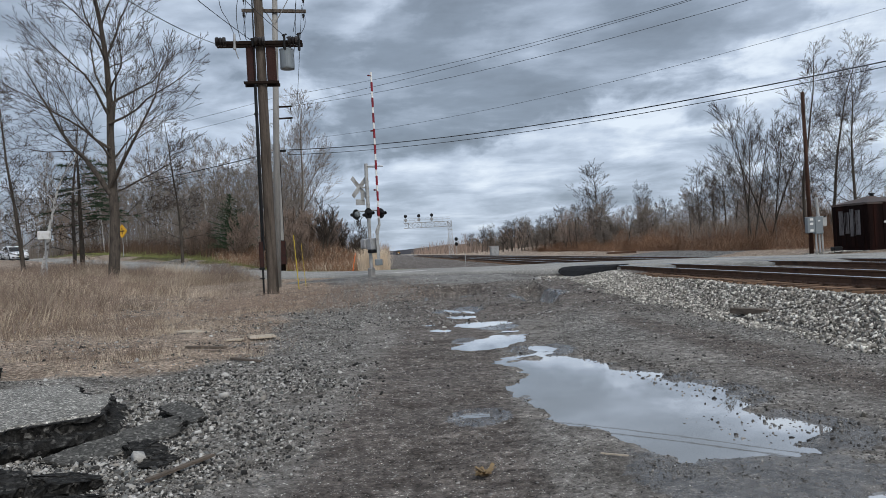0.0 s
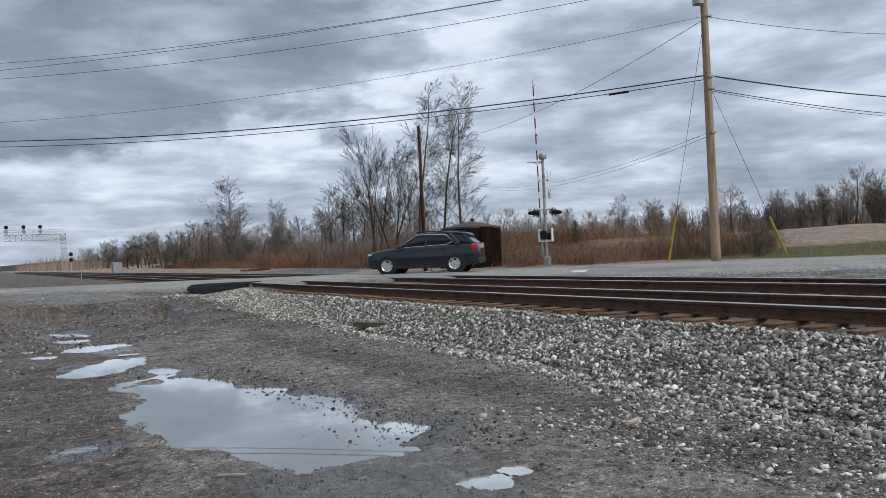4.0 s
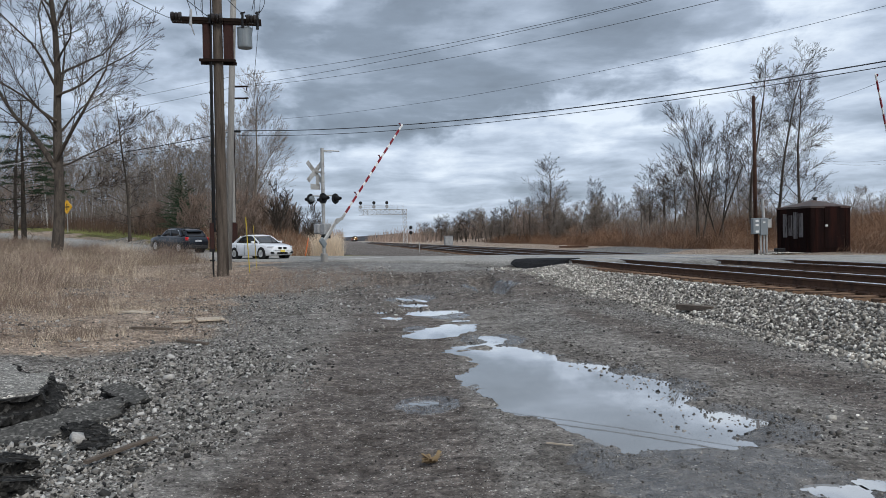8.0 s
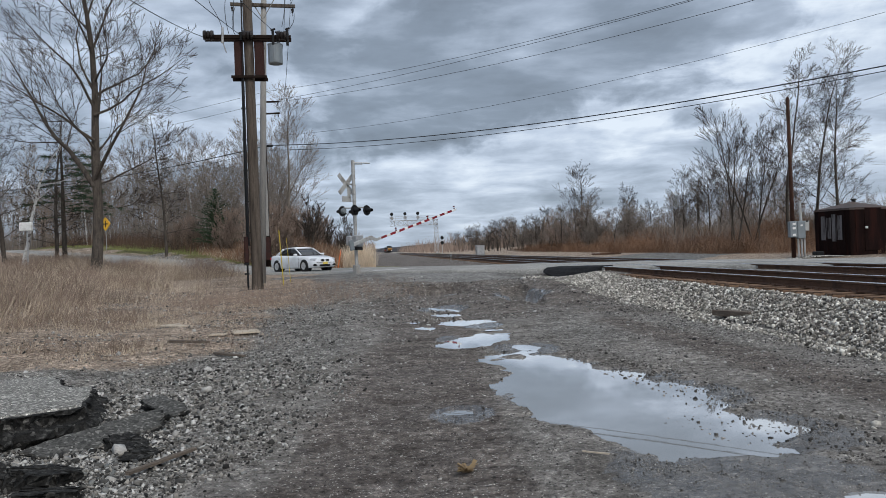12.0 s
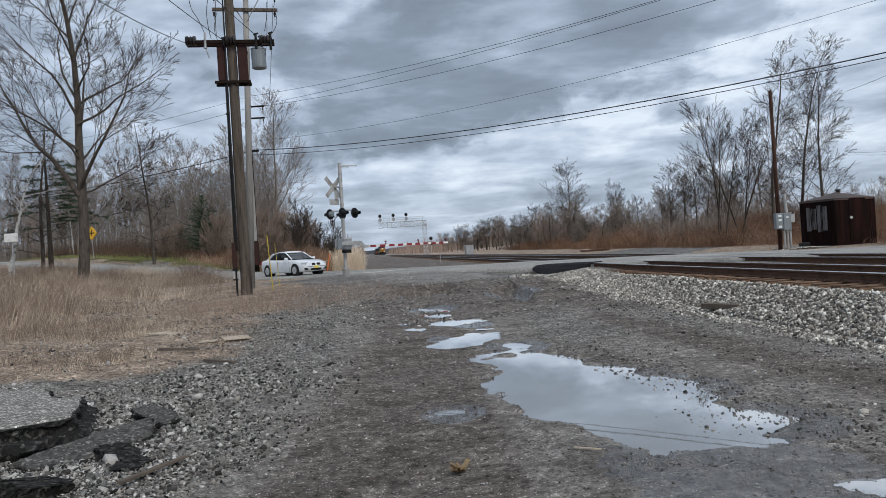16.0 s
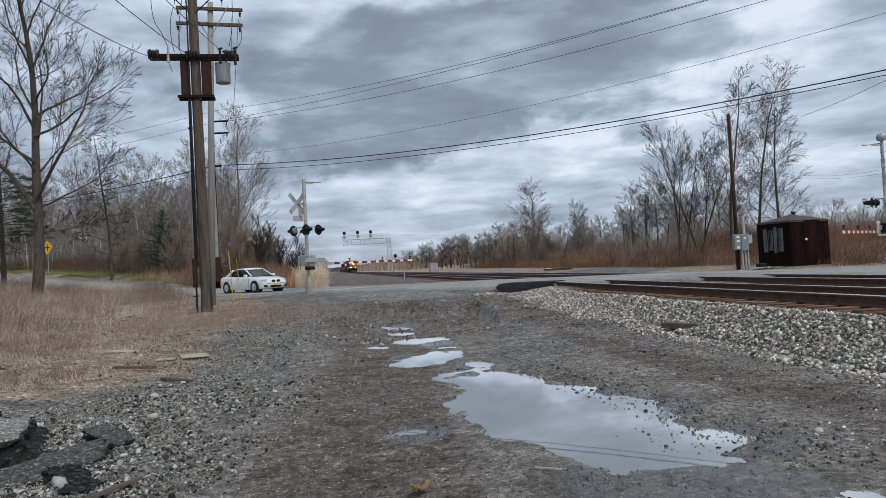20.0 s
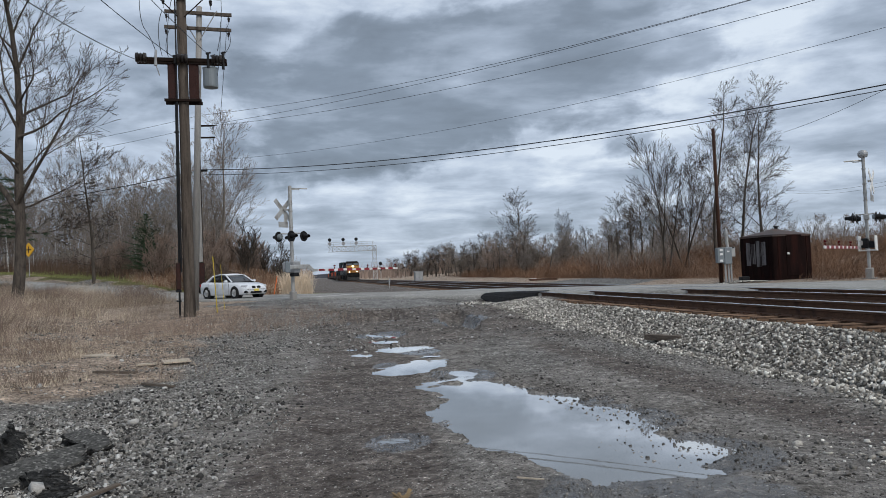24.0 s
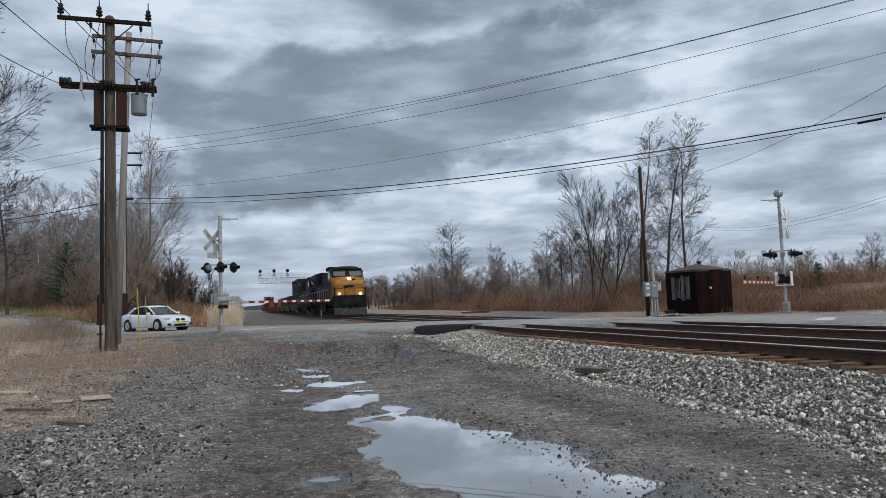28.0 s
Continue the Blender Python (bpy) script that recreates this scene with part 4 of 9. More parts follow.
# ---- road ----
def build_road():
    bm = B()
    qs = np.concatenate([np.arange(-160, -20, 6.0), np.arange(-20, 60, 1.0), np.arange(60, 345, 5.0)])
    ws = [ROAD_NEAR, 25.5, 27.0, 28.65, 30.2, 31.8, ROAD_FAR]
    rows = []
    for q in qs:
        row = []
        for k, w in enumerate(ws):
            ww = w + (0.07 * float(value_noise(q, w, 1.7, 51)) if k in (0, 6) else 0)
            if k < 3:
                ww -= (ROAD_NEAR - float(road_near(q))) * (1 - k / 3)
            x, y = road_at(q, ww)
            d = TN[0] * x + TN[1] * y
            z = float(road_z(q)) + 0.035 * math.cos((w - 28.65) / 4.5)
            z += 0.04 * float(smooth01(5, 8, d) * smooth01(17.5, 14.5, d))
            if k in (0, 6):
                z -= 0.05
            row.append(bm.verts.new((x, y, z)))
        rows.append(row)
    for a, b in zip(rows, rows[1:]):
        for k in range(6):
            bm.faces.new((a[k], b[k], b[k + 1], a[k + 1]))
    # edges turned down into the ground
    for k in (0, 6):
        low = [bm.verts.new((r[k].co.x, r[k].co.y, r[k].co.z - 0.18)) for r in rows]
        for i in range(len(rows) - 1):
            bm.faces.new((rows[i][k], rows[i + 1][k], low[i + 1], low[i]))
    bmesh.ops.recalc_face_normals(bm, faces=bm.faces)
    tagged(finish("road", bm, M["asphalt"], smooth=True), "worn grey two-lane asphalt road across the tracks", "road", kind="structure")
    # worn stop lines
    for q, w0, w1 in ((26.05, 25.5, 28.5), (1.5, 24.6, 26.8)):
        bm = B()
        for a, b in ((w0, (w0 + w1) / 2), ((w0 + w1) / 2, w1)):
            vs = []
            for qq, ww in ((q - 0.25, a), (q - 0.25, b), (q + 0.25, b), (q + 0.25, a)):
                x, y = road_at(qq, ww)
                vs.append(bm.verts.new((x, y, float(road_z(qq)) + 0.035 * math.cos((ww - 28.65) / 4.5) + 0.012 + 0.04 * float(smooth01(5, 8, TN[0] * x + TN[1] * y) * smooth01(17.5, 14.5, TN[0] * x + TN[1] * y)))))
            bm.faces.new(vs)
        tagged(finish("stop_line", bm, M["paint"]), "worn white stop line painted on the road", "road marking", group="stop lines", kind="structure")
    # black asphalt ramp beside the near rail
    bm = B()
    rings = []
    for i in range(15):
        t = i / 14
        qq = 15.9 - 2.4 * t
        out = 0.15 + 0.8 * math.sin(math.pi * min(1.0, 0.05 + 0.85 * t)) + 0.12 * float(value_noise(i, 3, 1.5, 55))
        ring_ = []
        deep = min(1.0, 0.2 + 1.1 * t)
        for dw, dz in ((0.9, 0.045), (0.0, 0.035), (-0.35 * out, 0.0), (-0.75 * out, -0.15 * deep), (-1.15 * out, -0.36 * deep - 0.05), (0.9, -0.7)):
            x, y = road_at(qq, ROAD_NEAR + dw + 0.05 * float(value_noise(i, dw, 1.1, 56)))
            ring_.append((x, y, 0.66 + dz + 0.02 * t))
        rings.append(ring_)
    loft(bm, rings)
    tagged(finish("asphalt_ramp", bm, M["new_asphalt"]), "black asphalt shoulder ramp beside the near rail", "ramp", kind="structure")


build_road()


# ---- tracks ----
def build_tracks():
    rot = Matrix.Rotation(radians(TRACK_YAW), 4, "Z")
    for centre, word in ((NEAR_TRACK, "near"), (FAR_TRACK, "far")):
        track = thing("railway_track", Matrix.Translation((*track_at(0, centre), 0)) @ rot, "rusty steel railway track on timber ties", "track", group="railway tracks", kind="structure")
        for side in (-0.755, 0.755):
            bm = B()
            prof = [(-0.07, 0.52), (0.07, 0.52), (0.07, 0.533), (0.012, 0.56), (0.01, 0.645), (0.036, 0.655), (0.036, 0.688), (0.028, 0.697), (-0.028, 0.697), (-0.036, 0.688), (-0.036, 0.655), (-0.01, 0.645), (-0.012, 0.56), (-0.07, 0.533)]
            loft(bm, [[(side + px, s, pz) for px, pz in prof] for s in (-60, -20, 0, 20, 40, 80, 200, 500, 1500)])
            rail = part("rail", bm, M["rust"], track)
            bm = B()
            box(bm, side, 720, 0.692, 0.078, 1560, 0.017, 0.005)
            part("railhead", bm, M["rail_top"], rail, "bright worn running surface")
        # ties: those near by are parts
        pitch = 0.54
        lo, hi = (-8.0, 72.0) if word == "near" else (0.0, 60.0)
        bm = B()
        box(bm, 0, 0, 0, 2.6, 0.23, 0.17, 0.012)
        me_tie = bpy.data.meshes.new("tie")
        bm.to_mesh(me_tie)
        bm.free()
        me_tie.materials.append(M["tie"])
        bm = B()
        box(bm, 0, 0, 0, 0.2, 0.34, 0.018, 0.003)
        for dx in (-0.07, 0.07):
            for dy in (-0.09, 0.09):
                box(bm, dx, dy, 0.018, 0.028, 0.028, 0.03)
        me_plate = bpy.data.meshes.new("tie_plate")
        bm.to_mesh(me_plate)
        bm.free()
        me_plate.materials.append(M["rust"])
        rng = random.Random(5)
        s = lo
        while s < hi:
            x, y = track_at(s, centre)
            w = RN[0] * x + RN[1] * y
            if not 24.5 < w < 33:
                t = new("tie", me_tie)
                t.parent = track
                t.matrix_basis = pose(rng.uniform(-0.05, 0.05), s + rng.uniform(-0.03, 0.03), 0.435 + rng.uniform(-0.012, 0.008), 0, 0, rng.uniform(-1.2, 1.2))
                if word == "near" and s < 40:
                    for side in (-0.755, 0.755):
                        pl = new("tie_plate", me_plate)
                        pl.parent = t
                        pl.matrix_basis = pose(side, 0, 0.089)
            s += pitch
        bm = B()
        s = hi
        while s < 260:
            box(bm, rng.uniform(-0.05, 0.05), s, 0.435, 2.6, 0.23, 0.17)
            s += pitch * 1.0
        tagged(part("far_ties", bm, M["tie"], track), kind="stuff")


build_tracks()


# ---- poles and wires ----
def sag_wire(a, b, sag, r, parent=None, name="wire", n=24, label="thin dark overhead wire", mt="wire"):
    cu = bpy.data.curves.new(name, "CURVE")
    cu.dimensions, cu.bevel_depth, cu.bevel_resolution, cu.use_fill_caps = "3D", r, 1, True
    sp = cu.splines.new("POLY")
    sp.points.add(n)
    a, b = Vector(a), Vector(b)
    for i in range(n + 1):
        t = i / n
        p = a.lerp(b, t)
        p.z -= 4 * sag * t * (1 - t)
        sp.points[i].co = (*p, 1)
    cu.materials.append(M[mt])
    ob = new(name, cu)
    if parent is not None:
        ob.parent = parent
    else:
        tagged(ob, label, "wire", group="overhead wires")
    return ob


def soft_cord(name, pts, r, parent, mt="wire"):
    cu = bpy.data.curves.new(name, "CURVE")
    cu.dimensions, cu.bevel_depth, cu.bevel_resolution = "3D", r, 1
    sp = cu.splines.new("NURBS")
    sp.points.add(len(pts) - 1)
    for p, c in zip(sp.points, pts):
        p.co = (*c, 1)
    sp.use_endpoint_u, sp.order_u = True, 3
    cu.resolution_u = 5
    cu.materials.append(M[mt])
    ob = new(name, cu)
    ob.parent = parent
    return ob


def pin_insulator(parent, x, y, z, up=1, s=1.0):
    bm = B()
    lathe(bm, [(0.02, 0), (0.02, 0.06), (0.075, 0.07), (0.085, 0.11), (0.045, 0.13), (0.075, 0.16), (0.08, 0.2), (0.04, 0.22), (0.06, 0.25), (0.055, 0.3), (0.015, 0.33), (0.012, 0.52)], 10, Matrix.Translation((x, y, z)) @ Matrix.Diagonal((s, s, s * up, 1)))
    return part("insulator", bm, M["insulator"], parent, "dark ribbed insulator")


def build_main_pole():
    base = (-6.86, 29.1)
    z0 = ground_z(*base)
    p = thing("utility_pole", pose(*base, z0, 0, 0, 8), "weathered brown wooden utility pole with cable riser", "utility pole", group="utility poles")
    H = 12.75 - z0
    bm = B()
    loft(bm, [[(r * math.cos(a) * (1 + 0.03 * math.sin(5 * a + z)), r * math.sin(a), z) for a in (2 * math.pi * i / 14 for i in range(14))] for z, r in ((-0.4, 0.25), (0.0, 0.235), (0.4, 0.212), (3, 0.2), (6, 0.19), (9, 0.182), (H - 0.08, 0.175), (H, 0.12))])
    part("shaft", bm, M["pole_brown"], p, smooth=True)
    za, zb = 12.48 - z0, 10.04 - z0
    bm = B()
    box(bm, -0.13, -0.24, za, 3.2, 0.11, 0.15, 0.01)
    arm = part("crossarm", bm, M["pole_dark"], p, "dark timber top crossarm")
    for x in (-1.62, -0.33, 1.36):
        pin_insulator(arm, x, -0.24, za + 0.07, 1, 1.45)
    for x in (-0.62, 1.1):
        pin_insulator(arm, x, -0.24, za - 0.07, -1, 0.8)
    bm = B()
    for sx in (-1, 1):
        rod(bm, (0.12 * sx, -0.13, za - 0.75), (0.8 * sx, -0.05, za - 0.03), 0.022, seg=6)
    part("brace", bm, M["pole_dark"], p)
    bm = B()
    box(bm, -0.02, -0.2, zb, 3.3, 0.11, 0.14, 0.012)
    box(bm, -0.02, 0.2, zb, 3.3, 0.11, 0.14, 0.012)
    arm = part("crossarm", bm, M["pole_dark"], p, "dark double timber lower crossarm")
    for x in (-1.45, 0.02, 1.28):
        bm = B()
        lathe(bm, [(0.05, -0.2), (0.17, -0.19), (0.19, -0.1), (0.14, -0.06), (0.18, 0), (0.14, 0.06), (0.19, 0.1), (0.17, 0.19), (0.05, 0.2)], 14, Matrix.Translation((x, -0.32, zb + 0.02)) @ Matrix.Rotation(radians(90), 4, "Y"))
        part("spool_insulator", bm, M["insulator"], arm, "round black strain insulator")
    for x, k in ((0.95, 0.3), (1.5, 0.34), (-0.25, 0.16), (1.12, 0.2)):
        bm = B()
        rod(bm, (x, -0.26, zb - k), (x, -0.26, zb + k), 0.055, 0.045, 8)
        rod(bm, (x - 0.08, -0.26, zb + k * 0.8), (x + 0.1, -0.28, zb + k), 0.035, seg=6)
        part("cutout", bm, M["black"], arm, "black fuse cutout")
    for x in (-0.95,):
        bm = B()
        rod(bm, (x, -0.24, zb - 0.25), (x + 0.02, -0.24, zb + 0.35), 0.06, 0.04, 8)
        rod(bm, (x + 0.02, -0.24, zb - 0.25), (x + 0.13, -0.24, zb - 0.62), 0.02, seg=6)
        part("cutout", bm, M["galv"], arm, "grey porcelain fuse cutout")
    for x0, wd in ((-0.39, 0.32), (0.39, 0.36)):
        bm = B()
        box(bm, x0, 0.06, zb - 0.8, wd, 0.3, 1.42, 0.015)
        box(bm, x0, -0.1, zb - 0.8, wd * 0.6, 0.03, 1.3)
        part("side_board", bm, M["box_brown"], p, "rust-brown side board")
    bm = B()
    box(bm, 0, -0.24, zb - 1.55, 1.34, 0.1, 0.1, 0.01)
    box(bm, 0, 0.24, zb - 1.55, 1.34, 0.12, 0.12, 0.01)
    part("lower_rail", bm, M["pole_dark"], p)
    # riser
    bm = B()
    rod(bm, (-0.27, -0.14, zb - 1.5), (-0.32, -0.12, 1.5), 0.045, seg=8)
    rod(bm, (-0.2, -0.24, za), (-0.24, -0.24, 1.7), 0.028, seg=6)
    for z in (2.2, 3.4, 4.6, 5.8, 7.0):
        box(bm, -0.27, -0.14, z, 0.16, 0.16, 0.05)
    part("cable_riser", bm, M["black"], p, "black cables clipped up the pole")
    bm = B()
    box(bm, -0.36, -0.14, 1.55, 0.16, 0.2, 1.0, 0.02)
    part("riser_box", bm, M["box_brown"], p, "rust-brown riser cover")
    bm = B()
    rod(bm, (-0.34, -0.14, 1.05), (-0.34, -0.14, -0.1), 0.04, seg=6)
    box(bm, -0.36, -0.2, 1.0, 0.2, 0.1, 0.1)
    box(bm, -0.36, -0.2, 0.62, 0.18, 0.08, 0.06)
    part("conduit", bm, M["black"], p)
    # loose tails of wire
    soft_cord("jumper", [(-1.5, 0, za), (-1.5, -0.1, za - 1.0), (-1.1, -0.2, za - 1.6), (-0.95, -0.24, zb + 0.35)], 0.012, p)
    soft_cord("jumper", [(1.48, 0, za), (1.5, -0.1, za - 1.2), (1.3, -0.2, zb + 0.4)], 0.012, p)
    soft_cord("jumper", [(-0.33, 0, za), (-0.55, -0.25, za - 1.1), (-0.5, -0.3, zb + 0.2)], 0.012, p)
    soft_cord("jumper", [(-0.7, 0, za - 0.5), (-0.95, -0.2, za - 1.3), (-0.7, -0.3, zb + 0.1)], 0.012, p)
    # spans towards a pole behind the viewer's shoulder
    for a, b in (
        ((-7.1, 28.8, 10.1), (-6.86, 3.0, 8.63)),
        ((-8.55, 28.8, 10.08), (-4.88, 3.0, 5.44)),
        ((-5.9, 29.0, 10.3), (-5.45, 3.0, 8.43)),
    ):
        sag_wire(a, b, 0.35, 0.012)
    return p


build_main_pole()


def build_grey_pole():
    p = thing("utility_pole", pose(-7.55, 32.9, ground_z(-7.55, 32.9)), "pale grey utility pole with crossarms and a transformer", "utility pole", group="utility poles")
    z0 = p.location.z
    tip = Vector((0.73, -0.8, 13.25 - z0))
    bm = B()
    rod(bm, (0, 0, -0.3), tip, 0.15, 0.115, 12)
    part("shaft", bm, M["pole_grey"], p, smooth=True)
    at = lambda k: tip * k  # noqa: E731
    for k, zz in ((0.975, 0), (0.925, 0)):
        c = at(k)
        bm = B()
        box(bm, c.x, c.y - 0.14, c.z, 2.7, 0.1, 0.14, 0.01, Matrix.Rotation(radians(12), 4, "Z"))
        arm = part("crossarm", bm, M["pole_brown"], p, "weathered timber crossarm")
        for x in (-1.25, 1.2):
            pin_insulator(arm, c.x + x, c.y - 0.14 + 0.21 * x, c.z - 0.07, -1, 0.7)
    bm = B()
    c, c2 = at(0.93), at(0.88)
    for sx in (-1, 1):
        rod(bm, (c2.x, c2.y - 0.1, c2.z), (c.x + 0.8 * sx, c.y - 0.2, at(0.985).z - 0.05), 0.02, seg=6)
    part("brace", bm, M["pole_grey"], p)
    c = at(0.74)
    bm = B()
    lathe(bm, [(0.02, 0), (0.3, 0.0), (0.31, 0.04), (0.31, 0.78), (0.325, 0.8), (0.325, 0.84), (0.1, 0.92), (0.02, 0.92)], 20, Matrix.Translation((c.x + 0.55, c.y - 0.1, c.z - 0.1)))
    tr = part("transformer", bm, M["meter"], p, "grey cylindrical transformer can", smooth=False)
    for a in (0.3, 2.2):
        bm = B()
        lathe(bm, [(0.03, 0), (0.06, 0.03), (0.04, 0.08), (0.06, 0.12), (0.04, 0.17), (0.015, 0.26)], 8, Matrix.Translation((c.x + 0.55 + 0.15 * math.cos(a), c.y - 0.1 + 0.15 * math.sin(a), c.z + 0.8)))
        part("bushing", bm, M["insulator"], tr)
    bm = B()
    rod(bm, (c.x - 0.12, c.y - 0.2, c.z + 0.05), (c.x - 0.12, c.y - 0.2, c.z + 0.55), 0.07, seg=8)
    rod(bm, (c.x + 0.05, c.y - 0.2, c.z + 0.6), (c.x + 0.1, c.y - 0.2, c.z + 1.1), 0.09, 0.06, 8)
    part("arrester", bm, M["galv"], p)
    c = at(0.95)
    soft_cord("jumper", [(c.x + 1.2, c.y - 0.3, c.z - 0.2), (c.x + 1.45, c.y - 0.3, c.z - 0.9), (c.x + 1.0, c.y - 0.3, c.z - 1.6), (c.x + 0.5, c.y - 0.2, c.z - 2.0)], 0.012, p)
    soft_cord("jumper", [(c.x - 1.2, c.y, c.z - 0.2), (c.x - 1.5, c.y - 0.2, c.z - 1.2), (c.x - 0.9, c.y - 0.2, c.z - 2.0), (c.x - 0.1, c.y - 0.2, c.z - 2.3)], 0.012, p)
    soft_cord("jumper", [(c.x - 0.9, c.y, c.z - 0.2), (c.x - 0.95, c.y - 0.1, c.z - 1.4), (c.x - 0.6, c.y - 0.2, c.z - 2.4)], 0.012, p)
    soft_cord("drop_wire", [(c.x + 0.95, c.y - 0.3, c.z - 0.1), (c.x + 0.9, c.y - 0.3, c.z - 1.6), (c.x + 0.75, c.y - 0.3, c.z - 2.4)], 0.01, p)
    soft_cord("drop_wire", [(c.x + 1.2, c.y - 0.3, c.z - 0.3), (c.x + 0.95, c.y - 0.3, c.z - 3.0), (c.x + 0.8, c.y - 0.3, c.z - 4.3)], 0.01, p)
    return p


build_grey_pole()

THIRD, TAN = (-12.1, 54.9), (24.62, 22.65)


def build_far_pole():
    z0 = ground_z(*THIRD)
    p = thing("utility_pole", pose(*THIRD, z0), "slim pale utility pole across the road", "utility pole", group="utility poles")
    H = 13.54 - z0
    bm = B()
    rod(bm, (0, 0, -0.3), (0.15, -0.3, H), 0.19, 0.13, 12)
    part("shaft", bm, M["pole_dark"], p, smooth=True)
    bm = B()
    box(bm, 0.05, -0.24, 5.2, 0.3, 0.16, 6.0, 0.03)
    part("cable_guard", bm, M["pole_grey"], p, "pale plastic cable guard")
    bm = B()
    box(bm, 0.1, -0.28, 1.3, 0.42, 0.24, 1.7, 0.02)
    part("terminal_box", bm, M["box_brown"], p, "brown terminal box")
    for z in (12.8, 11.95):
        bm = B()
        box(bm, 0.68, -0.3, z - z0, 1.3, 0.1, 0.12, 0.01)
        arm = part("crossarm", bm, M["pole_dark"], p, "short dark side arm")
        pin_insulator(arm, 1.2, -0.3, z - z0 - 0.06, -1, 0.7)
    bm = B()
    box(bm, 0.45, -0.2, 9.6 - z0, 0.5, 0.12, 0.16, 0.01)
    part("bracket", bm, M["black"], p)


build_far_pole()


def build_tan_pole():
    z0 = ground_z(*TAN)
    p = thing("utility_pole", pose(*TAN, z0), "tall tan wooden utility pole with guy wires by the road", "utility pole", group="utility poles")
    H = 13.6 - z0
    bm = B()
    loft(bm, [[(r * math.cos(a) - 0.55 * max(0, z) / H * 0.1, r * math.sin(a), z) for a in (2 * math.pi * i / 12 for i in range(12))] for z, r in ((-0.3, 0.21), (0.4, 0.2), (3, 0.185), (7, 0.165), (11, 0.145), (H, 0.13))])
    part("shaft", bm, M["pole_tan"], p, smooth=True)
    bm = B()
    lathe(bm, [(0.02, 0), (0.23, 0), (0.24, 0.75), (0.02, 0.82)], 16, Matrix.Translation((-0.42, -0.05, 11.35 - z0)))
    part("transformer", bm, M["galv"], p, "grey transformer can")
    for z in (8.35, 7.85, 10.9, 6.0):
        bm = B()
        box(bm, 0, -0.15, z - z0, 0.3, 0.16, 0.07)
        part("clamp", bm, M["galv"], p)
    for foot in ((24.62, 25.41), (29.12, 22.71)):
        fz = ground_z(*foot)
        lx, ly = foot[0] - TAN[0], foot[1] - TAN[1]
        top = 10.9 - z0 if foot[0] < 26 else 8.2 - z0
        sag_wire((lx, ly, fz - z0), (-0.05, 0, top), 0.0, 0.009, p, "guy_wire", 2)
        a, b = Vector((lx, ly, fz - z0)), Vector((0, 0, top))
        d = (b - a).normalized()
        bm = B()
        rod(bm, a, a + d * 2.1, 0.05, 0.045, 8)
        part("guy_guard", bm, M["yellow"], p, "yellow plastic guy guard")
    # spans to the pole across the road and away
    T = Vector((TAN[0], TAN[1], 0))
    sag_wire((-11.66, 54.7, 9.65), T + Vector((-0.1, 0, 8.42)), 1.05, 0.026)
    sag_wire((-11.67, 54.74, 9.3), T + Vector((-0.1, 0, 8.25)), 1.05, 0.017)
    sag_wire((-11.9, 54.6, 10.28), T + Vector((-0.2, 0.1, 10.89)), 1.2, 0.008)
    sag_wire((-11.73, 54.43, 13.53), T + Vector((-0.1, 0, 13.2)), 1.0, 0.011)
    sag_wire((-10.89, 54.33, 12.85), T + Vector((0.3, 0, 13.25)), 0.7, 0.011)
    sag_wire((-10.85, 54.37, 12.75), T + Vector((-0.2, 0, 12.5)), 1.0, 0.011)
    # on to the next pole, out of sight
    sag_wire(T + Vector((0.1, 0, 8.42)), (62, 28, 10.6), 0.5, 0.03)
    sag_wire(T + Vector((0.1, 0, 7.85)), (62, 28, 9.2), 0.5, 0.017)
    sag_wire(T + Vector((0.1, 0, 7.78)), (62, 28, 9.05), 0.55, 0.012)
    sag_wire(T + Vector((0.1, 0, 10.9)), (62, 28, 16), 0.8, 0.012)
    sag_wire(T + Vector((-0.1, 0.1, 10.75)), (30.6, 51.9, 10.9), 0.5, 0.012)
    sag_wire(T + Vector((-0.1, 0.1, 6.0)), (36.5, 62.0, 7.6), 0.9, 0.008)
    sag_wire(T + Vector((-0.1, 0.1, 5.85)), (37.0, 62.0, 7.35), 0.9, 0.008)
    # westward along the road
    sag_wire((-11.9, 54.5, 13.5), (-58, 86, 15.5), 1.0, 0.011)
    sag_wire((-11.9, 54.5, 12.7), (-58, 86, 14.6), 1.0, 0.011)
    sag_wire((-12.0, 54.7, 9.6), (-58, 86, 10.2), 1.0, 0.028)
    sag_wire((-12.0, 54.7, 9.25), (-58, 86, 9.5), 1.0, 0.014)
    bm = B()
    rod(bm, (21.55, 25.35, 8.0), (22.2, 24.8, 8.06), 0.05, 0.05, 8)
    sp = finish("splice_case", bm, M["black"], p, "black splice case on the cable")
    sp.matrix_parent_inverse = p.matrix_world.inverted()


build_tan_pole()


